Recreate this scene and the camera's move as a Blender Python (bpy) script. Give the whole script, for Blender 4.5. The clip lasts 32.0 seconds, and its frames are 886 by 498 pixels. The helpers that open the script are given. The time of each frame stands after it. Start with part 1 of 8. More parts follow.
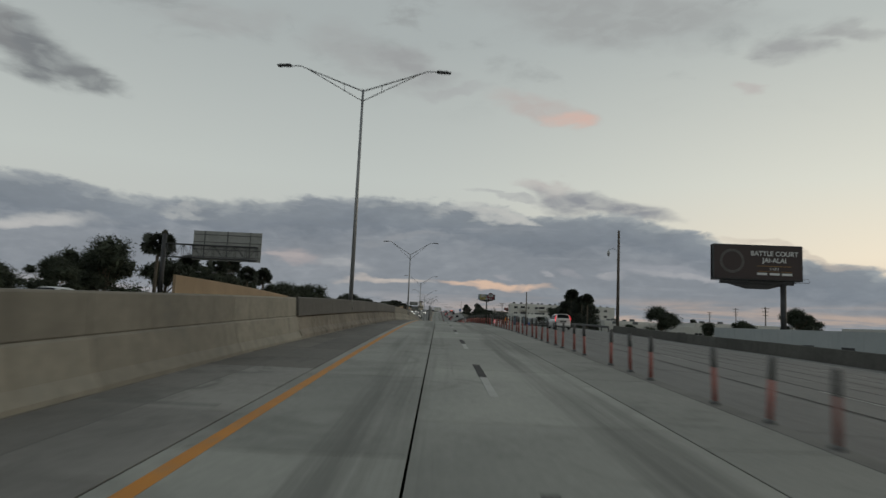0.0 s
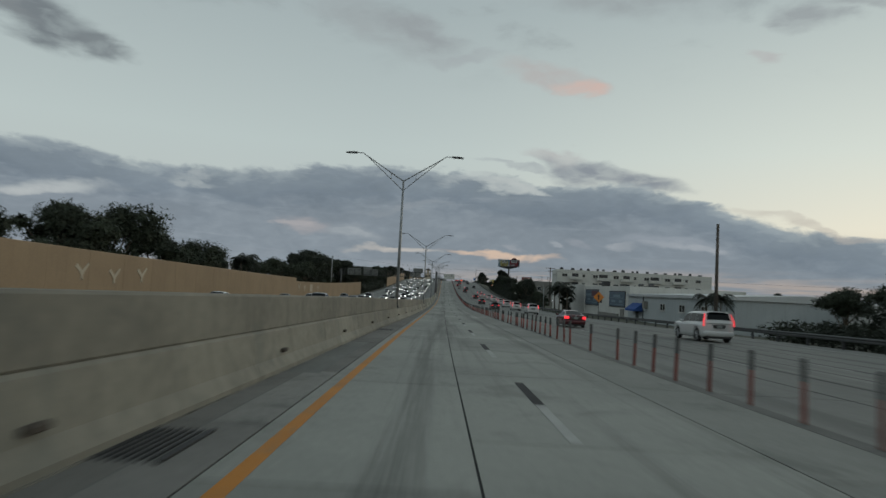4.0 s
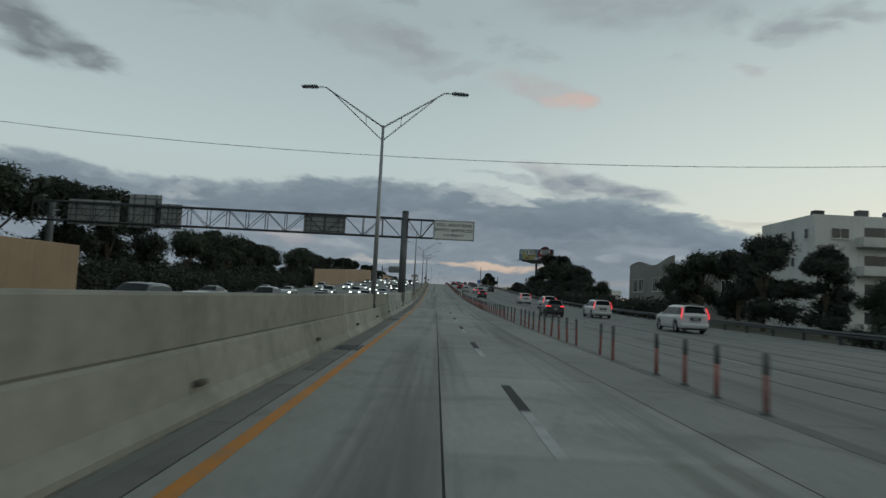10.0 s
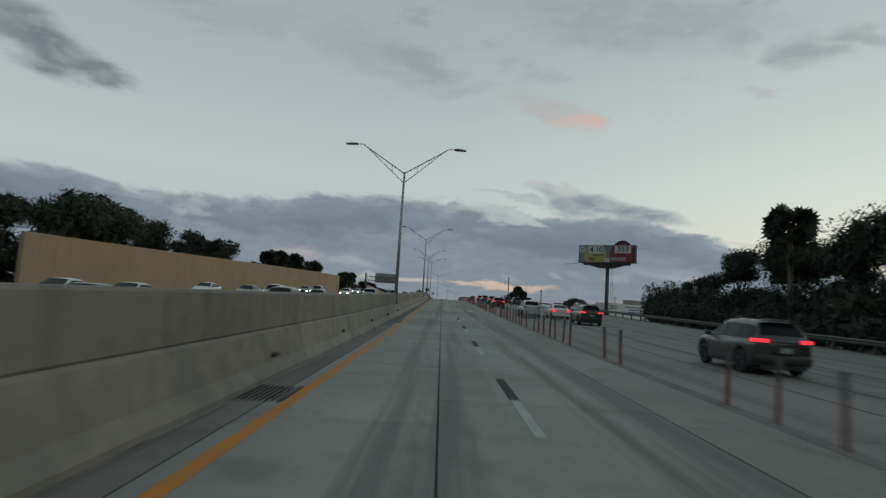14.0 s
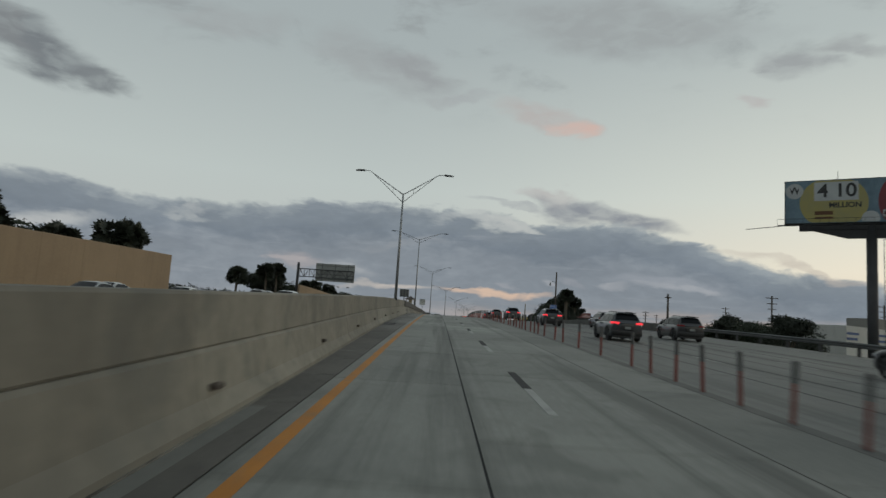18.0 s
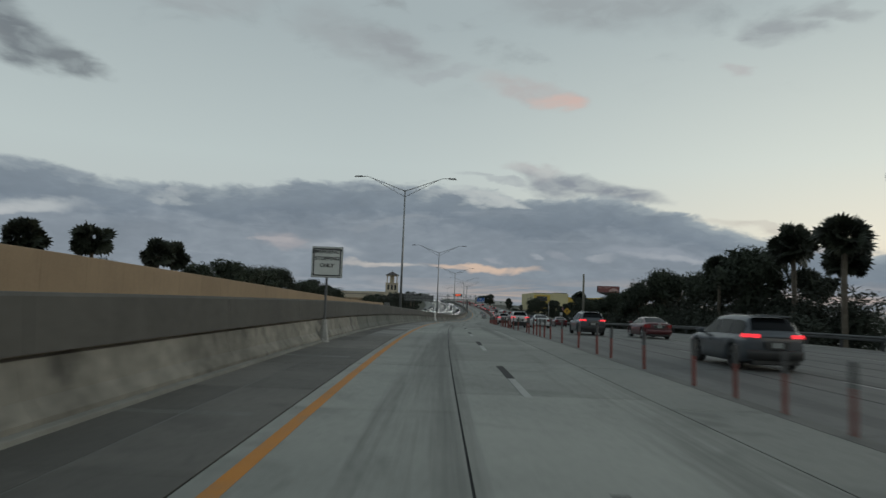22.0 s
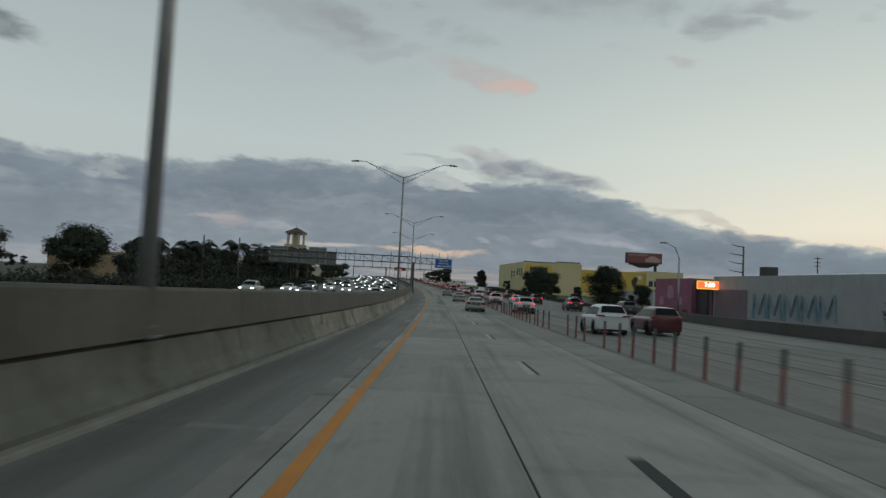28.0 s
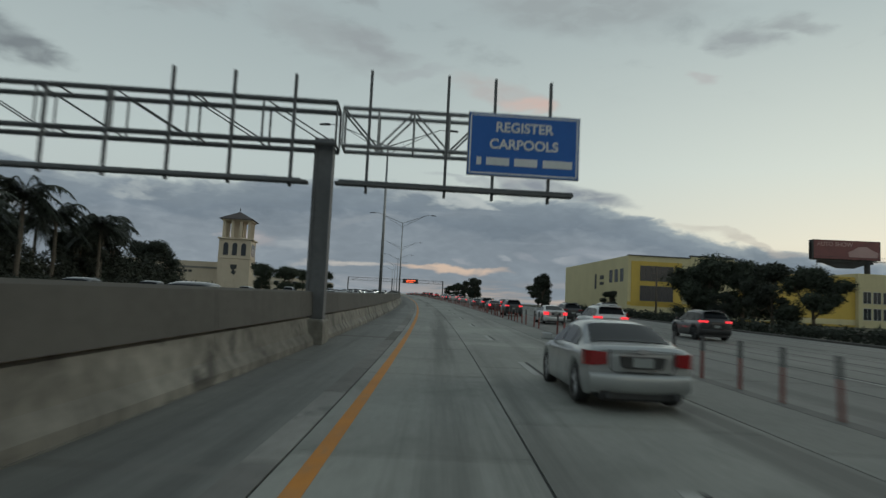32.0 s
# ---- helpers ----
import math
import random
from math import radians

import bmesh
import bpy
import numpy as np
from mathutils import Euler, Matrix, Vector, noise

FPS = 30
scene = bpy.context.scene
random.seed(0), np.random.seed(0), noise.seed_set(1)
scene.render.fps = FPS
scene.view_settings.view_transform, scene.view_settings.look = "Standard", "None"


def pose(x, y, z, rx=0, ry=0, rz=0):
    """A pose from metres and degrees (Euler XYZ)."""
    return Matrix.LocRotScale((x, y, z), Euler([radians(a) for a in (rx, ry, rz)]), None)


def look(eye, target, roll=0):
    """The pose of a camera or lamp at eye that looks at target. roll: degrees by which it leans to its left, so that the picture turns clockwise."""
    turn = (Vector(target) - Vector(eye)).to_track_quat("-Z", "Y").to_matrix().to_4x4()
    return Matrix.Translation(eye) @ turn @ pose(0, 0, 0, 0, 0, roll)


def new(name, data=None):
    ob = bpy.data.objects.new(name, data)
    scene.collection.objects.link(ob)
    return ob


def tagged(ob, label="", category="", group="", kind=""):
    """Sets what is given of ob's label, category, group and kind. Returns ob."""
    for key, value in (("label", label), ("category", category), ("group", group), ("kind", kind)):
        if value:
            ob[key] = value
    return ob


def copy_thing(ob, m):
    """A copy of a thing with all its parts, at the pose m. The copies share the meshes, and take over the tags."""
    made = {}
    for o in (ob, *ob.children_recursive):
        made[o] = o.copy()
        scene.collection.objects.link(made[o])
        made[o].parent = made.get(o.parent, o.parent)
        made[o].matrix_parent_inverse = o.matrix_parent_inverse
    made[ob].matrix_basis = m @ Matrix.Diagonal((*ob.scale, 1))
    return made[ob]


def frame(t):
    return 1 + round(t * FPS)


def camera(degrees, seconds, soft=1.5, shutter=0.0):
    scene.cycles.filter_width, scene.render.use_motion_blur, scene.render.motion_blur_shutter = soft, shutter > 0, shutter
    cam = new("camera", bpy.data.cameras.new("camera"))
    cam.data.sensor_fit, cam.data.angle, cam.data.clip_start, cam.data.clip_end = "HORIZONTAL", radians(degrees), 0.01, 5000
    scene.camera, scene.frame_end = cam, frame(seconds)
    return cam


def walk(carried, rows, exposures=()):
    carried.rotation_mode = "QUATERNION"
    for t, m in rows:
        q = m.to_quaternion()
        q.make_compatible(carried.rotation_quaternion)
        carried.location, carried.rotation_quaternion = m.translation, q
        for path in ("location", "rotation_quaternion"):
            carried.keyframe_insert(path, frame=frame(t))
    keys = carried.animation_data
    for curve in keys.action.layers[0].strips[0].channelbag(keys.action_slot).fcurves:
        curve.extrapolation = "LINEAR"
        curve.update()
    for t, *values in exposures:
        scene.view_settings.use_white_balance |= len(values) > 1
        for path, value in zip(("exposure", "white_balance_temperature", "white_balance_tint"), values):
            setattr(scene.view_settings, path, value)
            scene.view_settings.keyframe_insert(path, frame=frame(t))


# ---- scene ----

# The road runs along +y; every place along it is given by y, the offset to the right of the yellow line, and the height above the lanes.
STEP = 50.0
LINE_X = [-2.00, -2.29, -2.58, -2.91, -3.54, -4.41, -5.00, -5.57, -5.96, -6.36, -6.85, -7.46, -8.07, -8.53, -9.02, -9.48, -9.06, -7.30, -3.82, 0.80, 5.56, 9.85, 12.95, 14.80, 15.60, 15.40, 14.50, 13.30, 11.90, 10.30, 8.60, 6.80, 5.00, 3.00, 1.00, -1.00, -3.00, -5.00, -7.00]
LINE_Z = [-5.75, -3.75, -1.75, -0.49, -0.19, -0.81, -1.67, -2.42, -2.67, -2.26, -1.34, 0.20, 2.25, 4.45, 6.53, 7.98, 8.30, 7.62, 6.53, 5.52, 5.06, 5.26, 5.85, 6.65, 7.60, 8.65, 9.75, 10.85, 11.80, 12.50, 12.90, 13.00, 12.90, 12.60, 12.20, 11.80, 11.40, 11.00, 10.60]


def spline(table, y):
    u = min(max((y + 100.0) / STEP, 0.0), len(table) - 1.001)
    i = int(u)
    f = u - i
    a, b = table[i], table[i + 1]
    p = table[i - 1] if i else 2 * a - b
    q = table[i + 2] if i + 2 < len(table) else 2 * b - a
    return a + 0.5 * f * (b - p + f * (2 * p - 5 * a + 4 * b - q + f * (3 * (a - b) + q - p)))


def road_x(y):
    return spline(LINE_X, y)


def road_z(y):
    return spline(LINE_Z, y)


def heading(y):
    return math.atan((road_x(y + 2) - road_x(y - 2)) / 4)


def crossfall(y, off):
    """The right-hand lanes of the first bridge fall away to the right."""
    k = min(max((125.0 - y) / 75.0, 0.0), 1.0)
    return 0.05 * k * k * (3 - 2 * k) * min(max(off - 8.6, 0.0), 19.0)


def spot(y, off, up=0.0):
    """A point beside the road: off metres to the right of the yellow line, up above the lanes."""
    a = heading(y)
    return (road_x(y) + off * math.cos(a), y - off * math.sin(a), road_z(y) + up - crossfall(y, off))


def stand(y, off, up=0.0, turn=0.0, size=1.0, flat=True):
    x, yy, z = spot(y, off, up)
    grade = 0.0 if flat else math.degrees(math.atan((road_z(y + 2) - road_z(y - 2)) / 4))
    return pose(x, yy, z, grade, 0, -math.degrees(heading(y)) + turn) @ Matrix.Scale(size, 4)


def mix(y, table):
    """Straight lines between (y, value) pairs."""
    return float(np.interp(y, [k for k, _ in table], [v for _, v in table]))


# ---- camera ----
cam = camera(69.0, 32.0, soft=1.45, shutter=0.27)
PATH = [
    (0.0, -0.016, 0.000, 0.000, -0.064, 6.306, -2.514),
    (0.5, -0.156, 15.918, 0.463, 0.222, 6.055, -2.577),
    (1.0, -0.358, 31.777, 0.877, 0.290, 5.850, -2.628),
    (1.5, -0.567, 47.580, 1.214, 0.229, 5.486, -2.623),
    (2.0, -0.804, 63.329, 1.449, 0.329, 5.035, -2.707),
    (2.5, -1.129, 79.025, 1.572, 0.585, 4.666, -2.775),
    (3.0, -1.547, 94.669, 1.583, 0.772, 4.216, -2.927),
    (3.5, -1.932, 110.264, 1.490, 0.786, 3.819, -3.049),
    (4.0, -2.195, 125.812, 1.313, 0.665, 3.567, -3.016),
    (4.5, -2.449, 141.316, 1.083, 0.450, 3.450, -2.899),
    (5.0, -2.652, 156.779, 0.828, 0.236, 3.413, -2.844),
    (5.5, -2.793, 172.202, 0.563, 0.115, 3.402, -2.970),
    (6.0, -2.943, 187.588, 0.296, 0.114, 3.398, -3.164),
    (6.5, -3.125, 202.938, 0.034, 0.203, 3.416, -3.194),
    (7.0, -3.327, 218.255, -0.218, 0.254, 3.481, -3.158),
    (7.5, -3.508, 233.540, -0.451, 0.103, 3.532, -3.204),
    (8.0, -3.635, 248.796, -0.652, -0.085, 3.696, -3.298),
    (8.5, -3.720, 264.025, -0.804, -0.203, 3.916, -3.366),
    (9.0, -3.780, 279.230, -0.897, -0.286, 4.183, -3.310),
    (9.5, -3.831, 294.410, -0.927, -0.285, 4.399, -3.080),
    (10.0, -3.897, 309.568, -0.892, -0.217, 4.635, -2.898),
    (10.5, -3.971, 324.705, -0.793, -0.200, 4.952, -3.004),
    (11.0, -4.038, 339.822, -0.637, -0.183, 5.104, -3.165),
    (11.5, -4.107, 354.922, -0.440, -0.118, 5.197, -3.201),
    (12.0, -4.189, 370.006, -0.206, -0.085, 5.332, -3.283),
    (12.5, -4.295, 385.075, 0.076, 0.014, 5.582, -3.422),
    (13.0, -4.459, 400.130, 0.415, 0.201, 5.801, -3.545),
    (13.5, -4.692, 415.172, 0.811, 0.377, 6.008, -3.596),
    (14.0, -4.973, 430.203, 1.266, 0.452, 6.250, -3.602),
    (14.5, -5.260, 445.223, 1.779, 0.496, 6.491, -3.615),
    (15.0, -5.529, 460.235, 2.345, 0.516, 6.674, -3.662),
    (15.5, -5.807, 475.241, 2.951, 0.506, 6.794, -3.734),
    (16.0, -6.085, 490.241, 3.583, 0.466, 6.863, -3.785),
    (16.5, -6.363, 505.239, 4.229, 0.398, 6.894, -3.777),
    (17.0, -6.578, 520.235, 4.886, 0.266, 6.918, -3.753),
    (17.5, -6.721, 535.231, 5.547, 0.048, 6.968, -3.773),
    (18.0, -6.834, 550.229, 6.206, -0.004, 6.901, -3.773),
    (18.5, -6.956, 565.230, 6.851, -0.000, 6.815, -3.760),
    (19.0, -7.086, 580.235, 7.483, -0.001, 6.803, -3.847),
    (19.5, -7.215, 595.245, 8.094, 0.017, 6.756, -3.901),
    (20.0, -7.345, 610.262, 8.660, 0.085, 6.489, -3.633),
    (20.5, -7.475, 625.288, 9.148, 0.093, 6.103, -3.144),
    (21.0, -7.583, 640.324, 9.537, -0.079, 5.682, -2.609),
    (21.5, -7.610, 655.371, 9.817, -0.546, 5.233, -2.149),
    (22.0, -7.537, 670.429, 9.993, -0.920, 4.882, -2.048),
    (22.5, -7.385, 685.497, 10.069, -1.283, 4.500, -2.194),
    (23.0, -7.157, 700.575, 10.047, -1.599, 4.117, -2.319),
    (23.5, -6.853, 715.662, 9.931, -1.927, 3.781, -2.342),
    (24.0, -6.433, 730.757, 9.728, -2.444, 3.430, -2.302),
    (24.5, -5.824, 745.858, 9.456, -3.183, 3.211, -2.229),
    (25.0, -5.003, 760.963, 9.141, -3.872, 3.113, -2.251),
    (25.5, -4.012, 776.072, 8.809, -4.386, 3.116, -2.279),
    (26.0, -2.909, 791.187, 8.475, -4.819, 3.167, -2.363),
    (26.5, -1.725, 806.309, 8.141, -5.273, 3.119, -2.637),
    (27.0, -0.441, 821.437, 7.812, -5.589, 3.135, -2.877),
    (27.5, 0.908, 836.576, 7.504, -5.731, 3.266, -2.939),
    (28.0, 2.274, 851.731, 7.237, -5.759, 3.474, -2.910),
    (28.5, 3.645, 866.903, 7.028, -5.732, 3.723, -2.901),
    (29.0, 5.031, 882.093, 6.886, -5.670, 4.002, -2.961),
    (29.5, 6.412, 897.303, 6.812, -5.607, 4.271, -3.014),
    (30.0, 7.781, 912.532, 6.803, -5.556, 4.477, -2.982),
    (30.5, 9.107, 927.782, 6.852, -5.333, 4.697, -2.950),
    (31.0, 10.419, 943.057, 6.951, -4.820, 4.907, -2.873),
    (31.5, 11.620, 958.361, 7.083, -4.221, 4.959, -2.792),
    (32.0, 12.656, 973.692, 7.232, -3.820, 5.008, -2.748),
]
walk(cam, [(t, pose(x, y, z, 90 + pitch, roll, yaw)) for t, x, y, z, yaw, pitch, roll in PATH],
     exposures=[(0.0, 0.0, 6680, 9), (2.0, 0.0, 6450, 8), (3.0, 0.0, 6400, 6), (6.0, 0.0, 5980, 2), (8.0, 0.0, 6180, 3), (10.0, 0.0, 6080, 2), (12.0, 0.0, 6120, 0), (13.0, 0.0, 6450, 3), (14.0, 0.0, 6170, 3), (17.0, 0.0, 6380, 6), (19.0, 0.0, 6480, 7), (21.0, 0.0, 6400, 7), (23.0, 0.0, 6080, 3), (25.0, 0.0, 5980, 2), (28.7, 0.0, 6330, 5), (30.0, 0.0, 6380, 4), (31.0, 0.0, 6480, 4), (32.0, 0.0, 6250, 3)])

# ---- sky and light ----
world = bpy.data.worlds.new("sky")
scene.world = world
world.use_nodes = True
wt = world.node_tree
wt.nodes.clear()


def link(tree, a, b):
    tree.links.new(a, b)


def math_node(tree, op, a, b=None, clamp=False):
    n = tree.nodes.new("ShaderNodeMath")
    n.operation, n.use_clamp = op, clamp
    for i, v in enumerate((a, b)):
        if v is None:
            continue
        if isinstance(v, (int, float)):
            n.inputs[i].default_value = v
        else:
            link(tree, v, n.inputs[i])
    return n.outputs[0]


def mix_colour(tree, fac, a, b, how="MIX"):
    n = tree.nodes.new("ShaderNodeMix")
    n.data_type, n.blend_type = "RGBA", how
    for sock, v in ((n.inputs[0], fac), (n.inputs[6], a), (n.inputs[7], b)):
        if isinstance(v, (int, float)):
            sock.default_value = v
        elif isinstance(v, tuple):
            sock.default_value = (*v, 1)
        else:
            link(tree, v, sock)
    return n.outputs[2]


def smooth(tree, v, lo, hi):
    n = tree.nodes.new("ShaderNodeMapRange")
    n.interpolation_type = "SMOOTHSTEP"
    link(tree, v, n.inputs[0])
    n.inputs[1].default_value, n.inputs[2].default_value = lo, hi
    return n.outputs[0]


def noise_node(tree, vector, scale, detail=5, rough=0.55, distortion=0.0):
    n = tree.nodes.new("ShaderNodeTexNoise")
    if vector is not None:
        link(tree, vector, n.inputs["Vector"])
    n.inputs["Scale"].default_value, n.inputs["Detail"].default_value = scale, detail
    n.inputs["Roughness"].default_value, n.inputs["Distortion"].default_value = rough, distortion
    return n


def ramp_node(tree, fac, stops, how="LINEAR"):
    n = tree.nodes.new("ShaderNodeValToRGB")
    link(tree, fac, n.inputs[0])
    r = n.color_ramp
    r.interpolation = how
    while len(r.elements) < len(stops):
        r.elements.new(0.5)
    for e, (p, c) in zip(r.elements, sorted(stops)):
        e.position = p
        e.color = (*c, 1) if isinstance(c, tuple) else (c, c, c, 1)
    return n.outputs[0]


coord = wt.nodes.new("ShaderNodeTexCoord").outputs["Generated"]
split = wt.nodes.new("ShaderNodeSeparateXYZ")
link(wt, coord, split.inputs[0])
azimuth = math_node(wt, "MULTIPLY", math_node(wt, "ARCTAN2", split.outputs[0], split.outputs[1]), 57.2958)
height = math_node(wt, "MULTIPLY", math_node(wt, "ARCSINE", split.outputs[2]), 57.2958)
flatdir = wt.nodes.new("ShaderNodeCombineXYZ")
link(wt, azimuth, flatdir.inputs[0])
link(wt, math_node(wt, "MULTIPLY", height, 2.4), flatdir.inputs[1])
wisp = noise_node(wt, flatdir.outputs[0], 0.11, 6, 0.6, 0.4).outputs["Fac"]
fine = noise_node(wt, flatdir.outputs[0], 0.36, 4, 0.52, 0.5).outputs["Fac"]
broad = noise_node(wt, flatdir.outputs[0], 0.035, 4, 0.55).outputs["Fac"]
ragged = math_node(wt, "ADD", math_node(wt, "MULTIPLY", math_node(wt, "SUBTRACT", wisp, 0.5), 5.0),
                   math_node(wt, "MULTIPLY", math_node(wt, "SUBTRACT", fine, 0.5), 2.4))
# the outlines of single clouds are broken up by shifting the direction a little
swirl = noise_node(wt, flatdir.outputs[0], 0.14, 5, 0.52, 0.2)
swirl_split = wt.nodes.new("ShaderNodeSeparateXYZ")
link(wt, swirl.outputs["Color"], swirl_split.inputs[0])
az_shift = math_node(wt, "ADD", azimuth, math_node(wt, "MULTIPLY", math_node(wt, "SUBTRACT", swirl_split.outputs[0], 0.5), 9.0))
el_shift = math_node(wt, "ADD", height, math_node(wt, "MULTIPLY", math_node(wt, "SUBTRACT", swirl_split.outputs[1], 0.5), 4.2))
# clear evening sky: warm low on the sunset side, pale blue-grey above
up01 = math_node(wt, "DIVIDE", height, 60.0, True)
cool = ramp_node(wt, up01, [(0.0, (0.54, 0.50, 0.48)), (0.10, (0.56, 0.58, 0.57)), (0.2, (0.56, 0.605, 0.595)), (0.4, (0.425, 0.47, 0.48)), (1.0, (0.33, 0.375, 0.41))])
warm = ramp_node(wt, up01, [(0.0, (0.75, 0.57, 0.45)), (0.10, (0.93, 0.845, 0.70)), (0.2, (0.77, 0.78, 0.71)), (0.4, (0.51, 0.555, 0.55)), (1.0, (0.33, 0.375, 0.41))])
clear = mix_colour(wt, smooth(wt, azimuth, -10.0, 42.0), cool, warm)
nishita = wt.nodes.new("ShaderNodeTexSky")
nishita.sky_type, nishita.sun_disc = "NISHITA", False
nishita.sun_elevation, nishita.sun_rotation = radians(2.0), radians(62.0)
dusk = mix_colour(wt, 1.0, nishita.outputs[0], (0.10, 0.10, 0.10), "MULTIPLY")
clear = mix_colour(wt, 0.12, clear, dusk)
# thin high cloud
veil = smooth(wt, math_node(wt, "ADD", wisp, math_node(wt, "MULTIPLY", broad, 0.6)), 0.80, 1.02)
sky_colour = mix_colour(wt, math_node(wt, "MULTIPLY", math_node(wt, "MULTIPLY", veil, smooth(wt, height, 16.0, 26.0)), 0.75), clear, (0.285, 0.305, 0.315))
# single clouds: azimuth, elevation, half width, half height, slope, colour, strength
CLOUDS = [
    (-34.4, 18.7, 5.2, 1.95, -0.20, (0.175, 0.190, 0.207), 0.95),
    (-30.7, 17.3, 2.3, 1.05, -0.05, (0.19, 0.205, 0.22), 0.85),
    (-36.02, 19.33, 1.53, 1.63, -0.523, (0.24, 0.25, 0.26), 0.6),
    (8.25, 18.33, 4.54, 1.31, -0.245, (0.46, 0.40, 0.39), 0.6),
    (10.20, 17.61, 2.30, 0.85, -0.102, (0.66, 0.45, 0.39), 0.7),
    (9.06, 12.16, 3.29, 0.85, -0.042, (0.45, 0.42, 0.42), 0.75),
    (13.4, 10.6, 6.20, 1.2, -0.175, (0.25, 0.265, 0.30), 0.95),
    (5.2, 10.9, 3.6, 0.34, -0.06, (0.36, 0.375, 0.395), 0.7),
    (-7.0, 22.0, 7.4, 2.1, -0.165, (0.33, 0.34, 0.35), 0.55),
    (-4.45, 22.15, 4.26, 1.18, -0.232, (0.30, 0.31, 0.325), 0.6),
    (14.30, 25.9, 13.0, 2.6, -0.111, (0.30, 0.31, 0.32), 0.6),
    (28.91, 21.99, 2.62, 1.37, -0.132, (0.30, 0.31, 0.325), 0.75),
    (32.55, 22.57, 2.22, 1.11, -0.347, (0.32, 0.33, 0.34), 0.65),
    (24.77, 19.24, 1.23, 0.85, -0.348, (0.46, 0.42, 0.42), 0.6),
    (-21.53, 23.8, 7.0, 1.3, 0.10, (0.34, 0.35, 0.36), 0.45),
    (0.90, 19.95, 2.95, 0.52, 0.141, (0.36, 0.37, 0.385), 0.5)
]
def cloud_on(base, az, el, wide, tall, slope, colour, strength, torn=0.15):
    dx = math_node(wt, "SUBTRACT", az_shift, az)
    dy = math_node(wt, "SUBTRACT", math_node(wt, "SUBTRACT", el_shift, el), math_node(wt, "MULTIPLY", dx, slope))
    dx, dy = math_node(wt, "DIVIDE", dx, wide), math_node(wt, "DIVIDE", dy, tall)
    r = math_node(wt, "SQRT", math_node(wt, "ADD", math_node(wt, "MULTIPLY", dx, dx), math_node(wt, "MULTIPLY", dy, dy)))
    r = math_node(wt, "ADD", r, math_node(wt, "MULTIPLY", ragged, torn))
    return mix_colour(wt, math_node(wt, "MULTIPLY", smooth(wt, r, 1.2, 0.42), math_node(wt, "MULTIPLY", patchy, strength)), base, colour)


patchy = math_node(wt, "ADD", math_node(wt, "MULTIPLY", smooth(wt, fine, 0.34, 0.62), 0.4), 0.62, True)
for row in CLOUDS:
    sky_colour = cloud_on(sky_colour, *row)
# the long bank of cloud over the horizon: its upper edge against azimuth
edge = ramp_node(wt, math_node(wt, "DIVIDE", math_node(wt, "ADD", azimuth, 60.0), 120.0, True), [(0.0000, 0.4300), (0.2014, 0.4980), (0.2474, 0.4880), (0.2782, 0.4500), (0.3102, 0.4600), (0.3440, 0.4700), (0.3992, 0.5120), (0.4404, 0.5360), (0.4828, 0.5330), (0.5296, 0.5150), (0.5675, 0.4820), (0.6000, 0.4860), (0.6300, 0.4960), (0.6590, 0.4520), (0.6957, 0.3834), (0.7266, 0.3253), (0.7553, 0.2890), (0.7844, 0.2630), (1.0000, 0.1600)])
edge = math_node(wt, "MULTIPLY", edge, 20.0)
crisp = noise_node(wt, flatdir.outputs[0], 0.7, 4, 0.52, 0.5).outputs["Fac"]
over = math_node(wt, "SUBTRACT", math_node(wt, "ADD", edge, math_node(wt, "ADD", math_node(wt, "MULTIPLY", ragged, 0.40), math_node(wt, "MULTIPLY", math_node(wt, "SUBTRACT", crisp, 0.5), 1.1))), height)
bank = smooth(wt, over, -0.1, 0.55)
depth = smooth(wt, math_node(wt, "ADD", over, math_node(wt, "MULTIPLY", ragged, 0.5)), 0.0, 4.5)
bank_colour = ramp_node(wt, depth, [(0.0, (0.28, 0.30, 0.32)), (0.14, (0.195, 0.217, 0.247)), (0.6, (0.170, 0.192, 0.225)), (1.0, (0.21, 0.228, 0.258))])
streak = noise_node(wt, flatdir.outputs[0], 0.17, 6, 0.62, 0.5)
stretched = wt.nodes.new("ShaderNodeVectorMath")
stretched.operation = "MULTIPLY"
link(wt, flatdir.outputs[0], stretched.inputs[0])
stretched.inputs[1].default_value = (0.45, 2.4, 1)
link(wt, stretched.outputs[0], streak.inputs["Vector"])
bank_colour = mix_colour(wt, math_node(wt, "MULTIPLY", smooth(wt, streak.outputs["Fac"], 0.55, 0.74), 0.6), bank_colour, (0.27, 0.285, 0.315))
billow = math_node(wt, "ADD", math_node(wt, "MULTIPLY", noise_node(wt, flatdir.outputs[0], 0.10, 4, 0.52, 0.5).outputs["Fac"], 0.65), math_node(wt, "MULTIPLY", crisp, 0.35))
bank_colour = mix_colour(wt, 1.0, bank_colour, ramp_node(wt, billow, [(0.36, (1.0, 1.03, 1.04)), (0.50, (1.10, 1.13, 1.14)), (0.68, (1.32, 1.34, 1.33))]), "MULTIPLY")
sky_colour = mix_colour(wt, bank, sky_colour, bank_colour)
